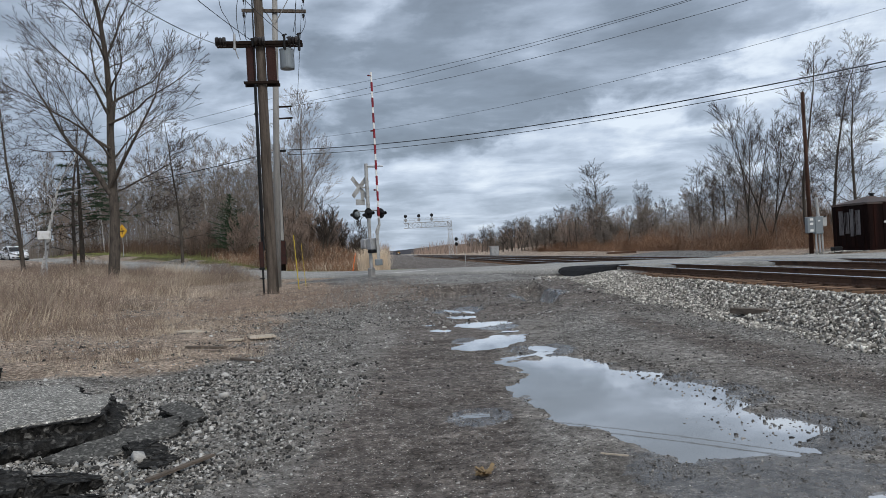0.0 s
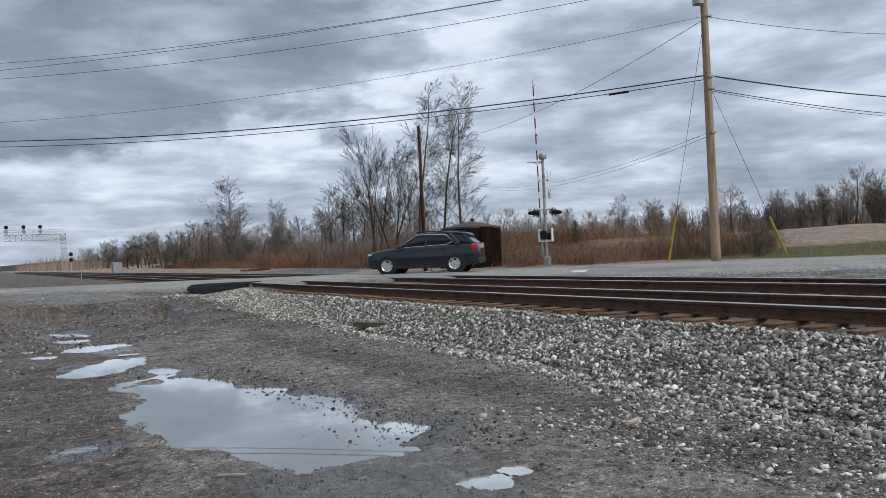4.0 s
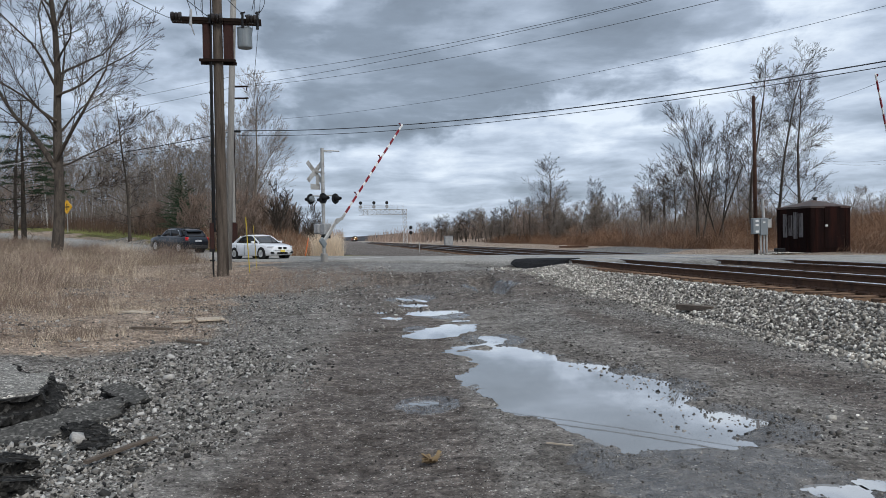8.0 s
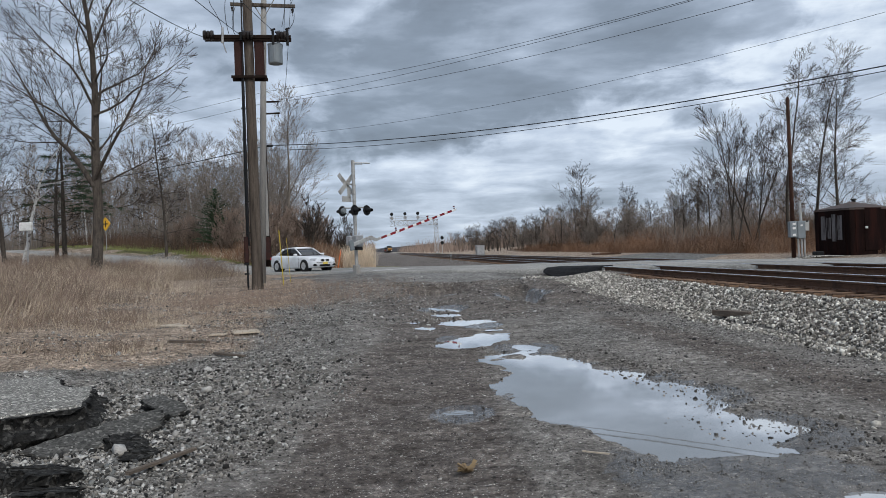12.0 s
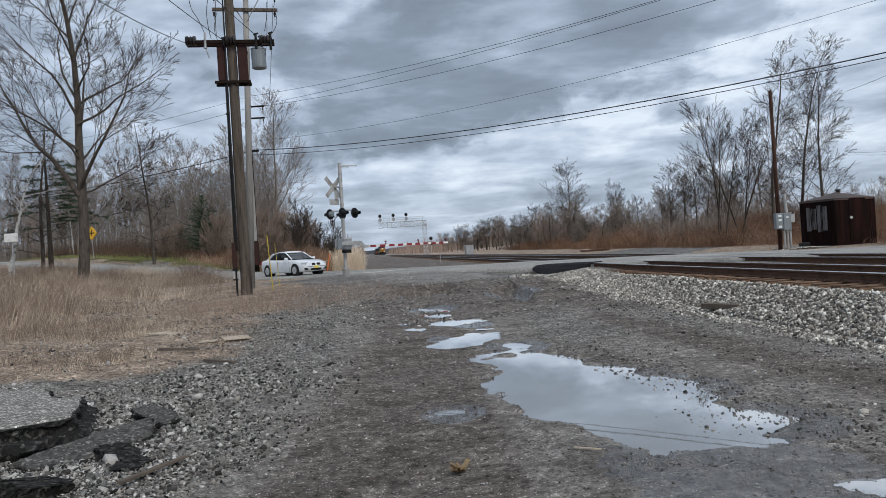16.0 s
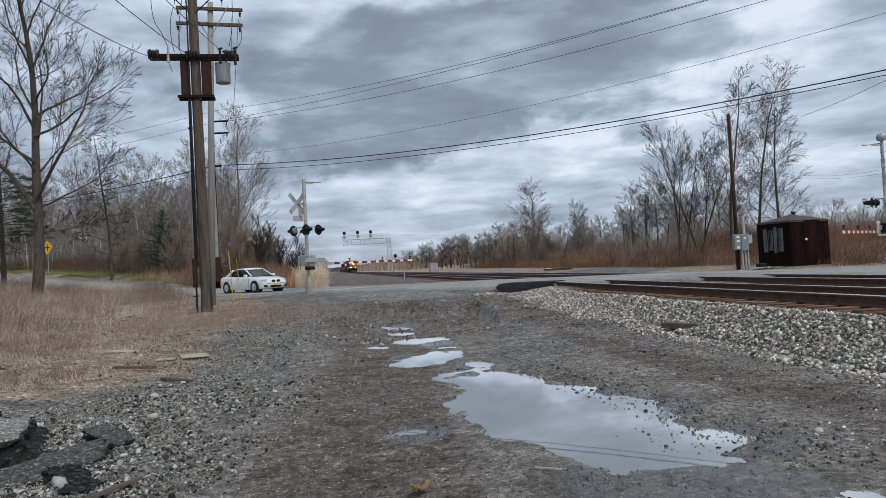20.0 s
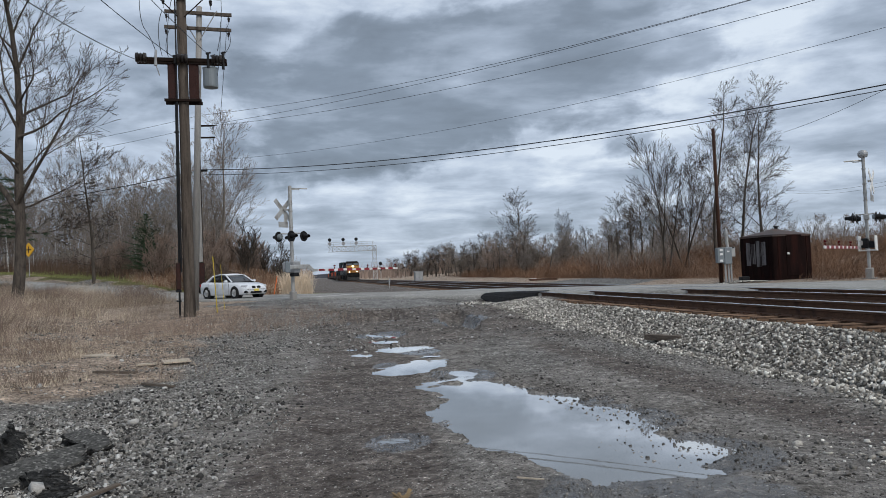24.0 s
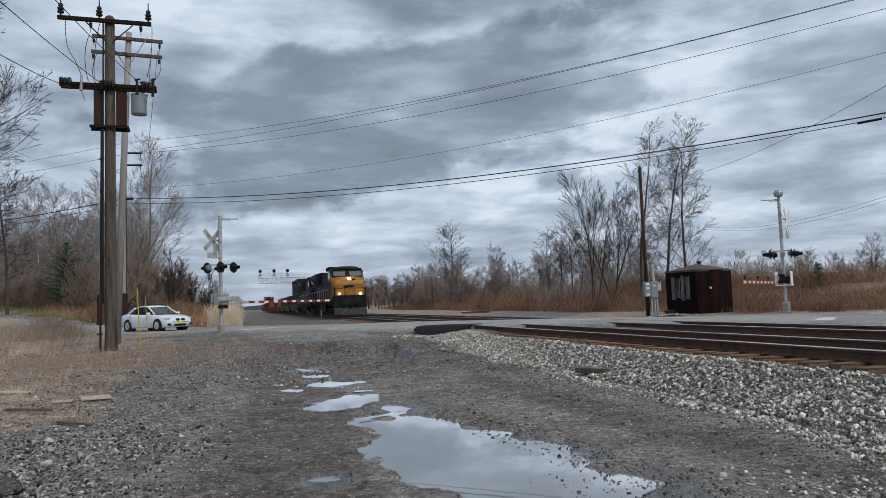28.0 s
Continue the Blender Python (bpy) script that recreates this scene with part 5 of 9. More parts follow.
def build_service_pole():
    x, y = 16.4, 33.6
    z0 = ground_z(x, y)
    p = thing("service_pole", pose(x, y, z0), "dark brown wooden service pole with meter boxes", "service pole")
    bm = B()
    rod(bm, (0, 0.15, -0.3), (-0.1, 0.0, 7.85 - z0), 0.1, 0.075, 10)
    part("shaft", bm, M["pole_red"], p, smooth=True)
    for dx, w, h, zc, mt, lab in ((-0.2, 0.34, 0.72, 1.38, "meter", "grey steel meter box"), (0.16, 0.36, 0.78, 1.35, "meter", "grey steel switch box"), (0.41, 0.2, 0.46, 1.52, "alu", "pale grey meter socket")):
        bm = B()
        box(bm, dx, -0.22, zc, w, 0.24, h, 0.02)
        b = part("meter_box", bm, M[mt], p, lab)
        if dx < 0:
            for zz in (0.24, 0.05, -0.25):
                bm = B()
                box(bm, dx + 0.02, -0.345, zc + zz, 0.14, 0.01, 0.1)
                part("label_plate", bm, M["white"], b)
        else:
            bm = B()
            box(bm, dx, -0.345, zc + 0.2, 0.1, 0.012, 0.07)
            part("label_plate", bm, M["white"] if dx < 0.4 else M["black"], b)
    for dx in (0.05, 0.2, 0.33):
        bm = B()
        rod(bm, (dx, -0.2, -0.1), (dx, -0.2, 1.0), 0.045, seg=8)
        part("conduit", bm, M["alu"], p, "grey conduit pipe")
    bm = B()
    rod(bm, (0.2, -0.2, 1.75), (0.2, -0.1, 2.6), 0.07, seg=8)
    part("conduit", bm, M["alu"], p, "grey conduit pipe")


build_service_pole()


# ---- crossing signals ----
def build_signal(base, yaw, label, with_globe, scale=1.0, top_bracket=True, ay=-0.5, reach=7.15, swing=5.5):
    z0 = ground_z(*base)
    p = thing("crossing_signal", pose(*base, z0, 0, 0, yaw), label, "crossing signal", group="crossing signals")
    H = 5.55 * scale
    bm = B()
    rm = 0.066 if with_globe else 0.085
    rod(bm, (0, 0, 0), (0, 0, H), rm, rm, 14)
    for z in (3.55, 3.9, 4.3, 4.65, 5.0):
        rod(bm, (0, 0, z * scale), (0, 0, z * scale + 0.05), rm + 0.02, seg=14)
    part("mast", bm, M["alu"], p, "pale grey tubular mast", smooth=False)
    bm = B()
    box(bm, 0, 0, 0.22, 0.3, 0.3, 0.5, 0.05)
    box(bm, 0, 0, 0.0, 0.5, 0.5, 0.1, 0.02)
    part("base_box", bm, M["pole_grey"], p, "grey junction base")
    if top_bracket:
        bm = B()
        rod(bm, (0.0, -0.05, H - 0.12), (0.55, -0.62, H - 0.16), 0.03, seg=8)
        rod(bm, (0.0, -0.05, H - 0.18), (0.3, -0.34, H - 0.2), 0.02, seg=6)
        part("top_bracket", bm, M["alu"], p)
    if with_globe:
        bm = B()
        lathe(bm, [(0.02, 0), (0.16, 0.02), (0.2, 0.12), (0.2, 0.2), (0.14, 0.3), (0.02, 0.33)], 16, Matrix.Translation((0, 0, H - 0.02)))
        part("bell", bm, M["galv"], p, "grey warning bell")
    # crossbuck
    zc = (4.4 if not with_globe else 4.45) * scale
    off = 0.22
    for a in (45, -45):
        bm = B()
        box(bm, -0.3, off + (0.012 if a > 0 else -0.012), zc, 1.3, 0.02, 0.225, 0.004, Matrix.Rotation(radians(a), 4, "Y"))
        part("crossbuck_blade", bm, M["white"] if with_globe else M["alu"], p, "flat crossbuck blade")
    bm = B()
    box(bm, -0.12, off * 0.7, zc, 0.32, 0.05, 0.08)
    part("crossbuck_bracket", bm, M["alu"], p)
    bm = B()
    box(bm, -0.3, off - 0.02, zc - 0.72, 0.6, 0.02, 0.27, 0.004)
    box(bm, -0.15, off - 0.02, zc - 0.45, 0.2, 0.02, 0.4, 0.004)
    part("track_count_sign", bm, M["alu"], p, "small plain grey back of a sign")
    # flashing lights, two towards each side
    zl = 3.1 * scale if not with_globe else 2.78 * scale
    bm = B()
    rod(bm, (-0.42, 0.3, zl + 0.15), (0.42, 0.3, zl + 0.15), 0.03, seg=8)
    rod(bm, (-0.42, -0.3, zl + 0.15), (0.42, -0.3, zl + 0.15), 0.03, seg=8)
    rod(bm, (0, -0.3, zl + 0.15), (0, 0.3, zl + 0.15), 0.025, seg=8)
    box(bm, 0, 0, zl + 0.02, 0.2, 0.2, 0.24, 0.03)
    part("light_arm", bm, M["alu"], p, "grey light arm")
    small = 0.86 if with_globe else 1.0
    for sx in (-0.4, 0.4):
        for sy in (-1, 1):
            face = Matrix.Translation((sx, sy * 0.42, zl)) @ Matrix.Rotation(radians(-90 * sy), 4, "X") @ Matrix.Scale(small, 4)
            bm = B()
            lathe(bm, [(0.02, 0.0), (0.24, 0.0), (0.255, 0.015), (0.25, 0.025), (0.02, 0.025)], 20, face)
            lamp = part("light_disc", bm, M["black"], p, "round black light background")
            bm = B()
            lathe(bm, [(0.02, -0.16), (0.1, -0.15), (0.14, -0.06), (0.14, 0.0), (0.12, 0.0)], 14, face)
            part("housing", bm, M["meter"] if sy > 0 else M["black"], lamp)
            bm = B()
            lathe(bm, [(0.105, 0.03), (0.105, 0.05), (0.02, 0.065), (0.015, 0.03)], 14, face)
            part("lens", bm, M["red_lens"], lamp, "dark red lens")
            bm = B()
            hood = face @ Matrix.Translation((0, 0, 0.035))
            ring = []
            for dz, kk in ((0.0, 1.0), (0.34, 0.6)):
                ring.append([hood @ Vector((0.125 * kk * math.cos(a), 0.125 * kk * math.sin(a), dz)) for a in (2 * math.pi * i / 12 for i in range(12))])
            loft(bm, ring, caps=False)
            part("hood", bm, M["black"], lamp)
    # gate machine
    zg = 1.62 * scale
    bm = B()
    if with_globe:
        box(bm, -0.02, -0.1, zg, 0.3, 0.3, 0.42, 0.04)
        box(bm, -0.02, 0.12, zg - 0.05, 0.22, 0.26, 0.3, 0.04)
        machine = part("gate_machine", bm, M["black"], p, "black gate machine")
        for sy in (-0.32, 0.3):
            bm = B()
            box(bm, -0.02, sy, zg, 0.46, 0.04, 0.62, 0.01)
            part("side_plate", bm, M["white"], machine, "white side plate")
        bm = B()
        box(bm, -0.02, 0, zg - 0.3, 0.3, 0.7, 0.06, 0.01)
        part("bracket", bm, M["white"], machine)
    else:
        box(bm, -0.08, -0.22, zg, 0.46, 0.38, 0.56, 0.05)
        machine = part("gate_machine", bm, M["galv"], p, "grey gate machine housing")
        bm = B()
        box(bm, -0.08, -0.22, zg - 0.36, 0.4, 0.3, 0.16, 0.03)
        part("motor_case", bm, M["black"], machine, "black motor case")
        bm = B()
        box(bm, -0.3, 0.1, zg + 0.02, 0.24, 0.32, 0.46, 0.04)
        part("relay_box", bm, M["galv"], p)
    arm = B()
    box(arm, 1.2 + reach / 2, ay, -0.17, reach, 0.04, 0.105, 0.008)
    gate = part("gate_arm", arm, M["white"], p, "white gate arm with red bands")
    gate.matrix_basis = pose(0, 0, zg, 0, 0, swing)
    bm = B()
    box(bm, 0.25, ay, 0.02, 0.66, 0.05, 0.2, 0.02)
    prism(bm, [(0.48, 0.11), (0.62, 0.11), (0.95, -0.11), (1.25, -0.11), (1.25, -0.23), (0.9, -0.24), (0.7, -0.14), (0.48, -0.1)], ay - 0.03, ay + 0.03)
    box(bm, -0.42, ay, 0.0, 0.75, 0.07, 0.2, 0.03)
    part("gate_lever", bm, M["alu"], gate, "grey bent gate lever")
    for i in range(int(reach / 0.75)):
        bm = B()
        box(bm, 1.55 + 0.76 * i, ay, -0.17, 0.46, 0.046, 0.112)
        part("red_band", bm, M["red"], gate)
    for x in (2.6, 0.6 + reach * 0.68, reach + 1.0):
        bm = B()
        box(bm, x, ay, -0.08, 0.05, 0.04, 0.1)
        lathe(bm, [(0.02, -0.04), (0.04, -0.04), (0.04, 0.04), (0.02, 0.04)], 10, Matrix.Translation((x, ay, 0.03)) @ Matrix.Rotation(radians(90), 4, "X"))
        part("gate_lamp", bm, M["red_lens"], gate, "small red gate lamp")
    bm = B()
    box(bm, -0.9, ay, 0.0, 0.3, 0.1, 0.5, 0.03)
    part("counterweight", bm, M["meter"], gate, "grey counterweight")
    return p, gate, zg


near_signal, near_gate, near_zg = build_signal((-3.74, 36.4), 49.0, "grey railway crossing signal with lights and gate arm", False)
far_signal, far_gate, far_zg = build_signal((20.97, 29.7), 224.5, "grey railway crossing signal with bell and gate arm", True, 0.93, True, -0.2, 6.2, 1.5)


# ---- shed ----
def build_shed():
    c = (19.75, 34.85)
    z0 = ground_z(*c)
    p = thing("equipment_shed", pose(*c, z0, 0, 0, 15), "dark rusty brown steel equipment shed with low hip roof", "shed")
    W, Dp, Hh = 2.32, 2.08, 2.16
    z1 = 0.14
    for name, cx, cy, sx, sy, label in (("wall_panel", 0, -Dp / 2, W, 0.05, ""), ("wall_panel", 0, Dp / 2, W, 0.05, ""), ("wall_panel", -W / 2, 0, 0.05, Dp, ""), ("wall_panel", W / 2, 0, 0.05, Dp, "")):
        bm = B()
        box(bm, cx, cy, z1 + Hh / 2 - 0.07, sx, sy, Hh - 0.14)
        wall = part(name, bm, M["shed"], p, label)
        n = 4
        for i in range(n):
            bm = B()
            if sx > sy:
                box(bm, cx - W / 2 + (i + 0.5) * W / n, cy - 0.035 * (1 if cy < 0 else -1), z1 + Hh / 2 - 0.07, 0.03, 0.018, Hh - 0.16)
            else:
                box(bm, cx + 0.035 * (1 if cx > 0 else -1), cy - Dp / 2 + (i + 0.5) * Dp / n, z1 + Hh / 2 - 0.07, 0.018, 0.03, Hh - 0.16)
            part("rib", bm, M["shed"], wall)
    for i in range(4):
        bm = B()
        box(bm, -W / 2 - 0.03, -Dp / 2 + 0.56 + i * 0.33, z1 + 1.14, 0.012, 0.27, 1.12 + 0.16 * math.sin(i * 2.1), 0.004)
        part("worn_panel", bm, M["shed_worn"], p, "patch of bleached, peeling paint")
    bm = B()
    box(bm, 0.1, -Dp / 2 - 0.035, z1 + 1.02, 0.95, 0.03, 1.95, 0.006)
    door = part("door", bm, M["shed"], p, "dark brown steel door")
    bm = B()
    box(bm, -0.3, -Dp / 2 - 0.07, z1 + 1.1, 0.14, 0.06, 0.1, 0.02)
    part("door_handle", bm, M["white"], door, "pale lock cover")
    bm = B()
    box(bm, 0, 0, z1 - 0.06, W + 0.04, Dp + 0.04, 0.26, 0.01)
    part("skid", bm, M["shed"], p, "dark steel base frame")
    bm = B()
    e = 0.045
    vs = [bm.verts.new((sx * (W / 2 + e), sy * (Dp / 2 + e), z1 + Hh - 0.16)) for sx, sy in ((-1, -1), (1, -1), (1, 1), (-1, 1))]
    lo = [bm.verts.new((v.co.x, v.co.y, v.co.z - 0.07)) for v in vs]
    top = bm.verts.new((0, 0, z1 + Hh + 0.2))
    for i in range(4):
        bm.faces.new((vs[i], vs[(i + 1) % 4], top))
        bm.faces.new((lo[i], lo[(i + 1) % 4], vs[(i + 1) % 4], vs[i]))
    bm.faces.new(lo[::-1])
    bmesh.ops.recalc_face_normals(bm, faces=bm.faces)
    roof = part("roof", bm, M["roof"], p, "faded brown sheet-metal hip roof")
    bm = B()
    rod(bm, (0.12, 0.0, z1 + Hh + 0.12), (0.12, 0, z1 + Hh + 0.26), 0.09, seg=10)
    rod(bm, (0.12, 0.0, z1 + Hh + 0.26), (0.12, 0, z1 + Hh + 0.32), 0.15, 0.13, 10)
    part("vent", bm, M["black"], roof, "small roof vent")
    for sx in (-1, 1):
        for sy in (-1, 1):
            bm = B()
            box(bm, sx * W * 0.4, sy * Dp * 0.4, 0.05, 0.2, 0.2, 0.3)
            part("footing", bm, M["slab"], p)
    bm = B()
    x, y = 17.75, 34.2
    box(bm, x, y, ground_z(x, y) + 0.12, 0.4, 0.35, 0.3, 0.03)
    tagged(finish("junction_box", bm, M["black"]), "small black junction box beside the shed", "box")


build_shed()


# ---- signal gantry ----
M["pale_steel"] = mat("pale_steel", (0.46, 0.47, 0.48), 0.15, 0.5, 0.1, scale=2, bscale=20, bump=0.03, tint=(0.42, 0.41, 0.4), tscale=1.5)


def lattice(bm, a, b, w, bays, r):
    """A square lattice boom from a to b."""
    a, b = Vector(a), Vector(b)
    d = (b - a).normalized()
    u = d.orthogonal().normalized() if abs(d.z) < 0.9 else Vector((1, 0, 0))
    if abs(d.z) < 0.9:
        u = Vector((0, 0, 1))
    v = d.cross(u).normalized()
    cs = [(u * sx + v * sy) * (w / 2) for sx, sy in ((-1, -1), (1, -1), (1, 1), (-1, 1))]
    for c in cs:
        rod(bm, a + c, b + c, r, seg=5)
    for i in range(bays):
        p, q = a.lerp(b, i / bays), a.lerp(b, (i + 1) / bays)
        for k in range(4):
            c1, c2 = cs[k], cs[(k + 1) % 4]
            rod(bm, p + c1, p + c2, r * 0.7, seg=4)
            rod(bm, (p + c1) if i % 2 else (p + c2), (q + c2) if i % 2 else (q + c1), r * 0.7, seg=4)


def signal_head(parent, x, y, z):
    bm = B()
    rod(bm, (x, y, z), (x, y, z + 1.9), 0.06, seg=6)
    part("signal_post", bm, M["alu"], parent)
    for dz in (0.55, 1.55):
        bm = B()
        box(bm, x, y - 0.1, z + dz, 0.55, 0.25, 0.85, 0.12)
        lathe(bm, [(0.02, 0), (0.42, 0), (0.42, 0.03), (0.02, 0.03)], 14, Matrix.Translation((x, y - 0.24, z + dz)) @ Matrix.Rotation(radians(90), 4, "X"))
        part("signal_head", bm, M["black"] if dz > 1 else M["galv"], parent, "round-backed signal head")


def build_gantry():
    x, y = 0.65, 190.0
    z0 = ground_z(x, y)
    p = thing("signal_gantry", pose(x, y, z0), "silver lattice cantilever signal gantry over the tracks", "signal gantry")
    bm = B()
    lattice(bm, (0.4, 0, 0), (0.4, 0, 8.9), 1.0, 8, 0.062)
    part("lattice_mast", bm, M["pale_steel"], p)
    bm = B()
    lattice(bm, (0.9, 0, 8.2), (-11.2, 0, 8.2), 1.3, 11, 0.058)
    part("lattice_boom", bm, M["pale_steel"], p)
    bm = B()
    for z in (9.45, 9.9):
        rod(bm, (0.5, -0.6, z), (-11.2, -0.6, z), 0.035, seg=5)
    for i in range(9):
        rod(bm, (-11.2 + 1.4 * i, -0.6, 8.8), (-11.2 + 1.4 * i, -0.6, 9.9), 0.03, seg=5)
    box(bm, -5.5, -0.2, 8.9, 11.4, 0.9, 0.06)
    part("walkway", bm, M["pale_steel"], p)
    for sx in (-10.7, -7.35, -4.1):
        signal_head(p, sx, -0.7, 9.0)
    bm = B()
    box(bm, 0.4, 0, 0.1, 1.8, 1.8, 0.4, 0.05)
    part("footing", bm, M["slab"], p)
    x, y = 1.95, 150.0
    p = thing("dwarf_signal", pose(x, y, ground_z(x, y)), "tall slim railway signal with dark heads", "railway signal")
    bm = B()
    rod(bm, (0, 0, 0), (0, 0, 3.0), 0.07, seg=8)
    part("post", bm, M["alu"], p)
    for z in (2.5, 3.5):
        bm = B()
        box(bm, 0, 0, z, 0.45, 0.3, 0.75, 0.1)
        lathe(bm, [(0.02, 0), (0.35, 0), (0.35, 0.03), (0.02, 0.03)], 12, Matrix.Translation((0, -0.2, z)) @ Matrix.Rotation(radians(90), 4, "X"))
        part("signal_head", bm, M["black"], p)
    x, y = 6.95, 110.0
    p = thing("relay_cabinet", pose(x, y, ground_z(x, y), 0, 0, 8), "grey metal relay cabinet beside the tracks", "cabinet")
    bm = B()
    box(bm, 0, 0, 0.75, 1.2, 0.9, 1.5, 0.03)
    part("body", bm, M["galv"], p)
    bm = B()
    for dx in (-0.3, 0.3):
        box(bm, dx, -0.46, 0.78, 0.52, 0.03, 1.3, 0.01)
    part("door", bm, M["galv"], p)
    bm = B()
    box(bm, 0, 0, 1.53, 1.35, 1.05, 0.08, 0.02)
    part("roof", bm, M["galv"], p)


build_gantry()


# ---- small roadside things ----
def build_roadside():
    x, y = -30.3, 69.8
    z = ground_z(x, y)
    p = thing("warning_sign", pose(x, y, z, 0, 0, -25), "yellow diamond warning sign on a post", "road sign")
    bm = B()
    rod(bm, (0, 0.03, 0), (0, 0.03, 5.0 - z), 0.035, seg=8)
    part("post", bm, M["galv"], p)
    bm = B()
    box(bm, 0, 0, 5.25 - z - 0.12, 0.91, 0.02, 0.91, 0.05, Matrix.Rotation(radians(45), 4, "Y"))
    plate = part("sign_plate", bm, M["sign"], p, "yellow diamond plate")
    bm = B()
    zc = 5.13 - z
    box(bm, 0, -0.014, zc, 0.1, 0.01, 0.6)
    box(bm, 0, -0.014, zc, 0.6, 0.01, 0.1)
    part("road_symbol", bm, M["black"], plate, "black crossroad symbol")
    for bx, by, h, thick in ((-6.15, 30.6, 2.25, (0.021, 0.019)), (-6.05, 31.6, 1.9, (0.012, 0.01))):
        bm = B()
        rod(bm, (bx, by, ground_z(bx, by) - 0.05), (bx - 0.12, by, ground_z(bx, by) + h), *thick, 8)
        tagged(finish("guy_marker", bm, M["yellow"]), "yellow plastic guy-wire marker by the poles", "marker post", group="yellow markers")
    x, y = -6.4, 50.0
    bm = B()
    rod(bm, (x, y, ground_z(x, y) - 0.05), (x + 0.25, y, ground_z(x, y) + 1.25), 0.04, 0.035, 8)
    tagged(finish("pipeline_marker", bm, M["orange"]), "orange plastic marker post in the weeds", "marker post")
    for x, y in ((1.55, 66.0),):
        bm = B()
        rod(bm, (x, y, ground_z(x, y) - 0.05), (x + 0.05, y, ground_z(x, y) + 0.9), 0.03, 0.03, 8)
        tagged(finish("line_marker", bm, M["alu"]), "thin grey marker post beside the ballast", "marker post", group="white markers")
    x, y = -24.0, 44.6
    z = ground_z(x, y)
    p = thing("utility_box", pose(x, y, z), "white utility box on a post in the grass", "utility box")
    bm = B()
    rod(bm, (0, 0, -0.1), (0, 0, 3.95 - z), 0.05, seg=8)
    part("post", bm, M["galv"], p)
    bm = B()
    box(bm, 0, -0.1, 3.85 - z, 0.72, 0.25, 0.5, 0.03)
    part("box", bm, M["white"], p)


build_roadside()


# ---- cars ----
def ring(x, zb, zt, hw, tuck=0.9, top=0.84):
    half = [(hw * tuck, zb), (hw * 0.985, zb + 0.1), (hw, zb + 0.5 * (zt - zb)), (hw * 0.985, zt - 0.13), (hw * 0.93, zt - 0.04), (hw * top, zt)]
    return [(x, y, z) for y, z in half] + [(x, -y, z) for y, z in half[::-1]]


def make_wheel(parent, x, y, r, rim_k):
    s = 1 if y > 0 else -1
    bm = B()
    m = Matrix.Rotation(radians(-90 * s), 4, "X")
    lathe(bm, [(r * 0.55, -0.2), (r * 0.93, -0.19), (r, -0.14), (r, -0.03), (r * 0.95, 0.015), (r * 0.68, 0.02), (r * 0.66, -0.03), (r * 0.55, -0.05)], 28, m)
    w = part("wheel", bm, M["tyre"], parent, "black tyre on a bright alloy rim", smooth=False)
    w.matrix_basis = pose(x, y, r)
    bm = B()
    lathe(bm, [(r * 0.6, -0.02), (r * 0.67, 0.012), (r * 0.66, 0.018), (r * 0.58, -0.01)], 28, m)
    for i in range(5):
        a = 2 * math.pi * i / 5
        for da in (-0.1, 0.1):
            b = Vector((math.cos(a + da) * r * 0.12, 0, math.sin(a + da) * r * 0.12))
            e = Vector((math.cos(a + da * 1.7) * r * 0.63, 0, math.sin(a + da * 1.7) * r * 0.63))
            b.y, e.y = 0.0 * s, 0.0 * s
            rod(bm, b, e, r * 0.07, r * 0.055, 6)
    lathe(bm, [(0.01, -0.02), (r * 0.17, -0.02), (r * 0.16, 0.02), (0.01, 0.025)], 14, m)
    part("rim", bm, M["rim"], w, "bright five-spoke alloy rim")
    bm = B()
    lathe(bm, [(0.01, -0.09), (r * 0.62, -0.09), (r * 0.62, -0.085), (0.01, -0.085)], 20, m)
    part("brake_disc", bm, M["plastic"], w)
    return w


def car_common(p, paint, L, W, body, glass, roof, wheels, r, arch):
    hw = W / 2
    bm = B()
    loft(bm, [ring(x, zb, zt, hw * k, tk) for x, zb, zt, k, tk in body])
    part("body", bm, M[paint], p, smooth=True)
    bm = B()
    loft(bm, [ring(x, zb, zt, hw * k, 1.0, tp) for x, zb, zt, k, tp in glass])
    part("window_glass", bm, M["window"], p, "dark tinted window glass", smooth=False)
    bm = B()
    loft(bm, [[(x, hw * k, z), (x, hw * k * 0.9, z + 0.05), (x, hw * k * 0.5, z + 0.075), (x, -hw * k * 0.5, z + 0.075), (x, -hw * k * 0.9, z + 0.05), (x, -hw * k, z), (x, -hw * k * 0.5, z - 0.02), (x, hw * k * 0.5, z - 0.02)] for x, z, k in roof])
    part("roof", bm, M[paint], p, smooth=True)
    out = []
    for x in wheels:
        for s in (1, -1):
            bm = B()
            m = Matrix.Translation((x, s * (hw * 0.965), r)) @ Matrix.Rotation(radians(-90 * s), 4, "X")
            lathe(bm, [(0.02, -0.3), (arch, -0.3), (arch, 0.022), (arch - 0.03, 0.028), (0.02, 0.0)], 28, m)
            part("wheel_arch", bm, M["plastic"], p, "black wheel arch")
            out.append(make_wheel(p, x, s * (hw * 0.985 + 0.01), r, 0))
    return out


def pillar(p, paint, a, b, w=0.06):
    for s in (1, -1):
        bm = B()
        rod(bm, (a[0], s * a[1], a[2]), (b[0], s * b[1], b[2]), w, w * 0.9, 6)
        part("pillar", bm, M[paint], p)


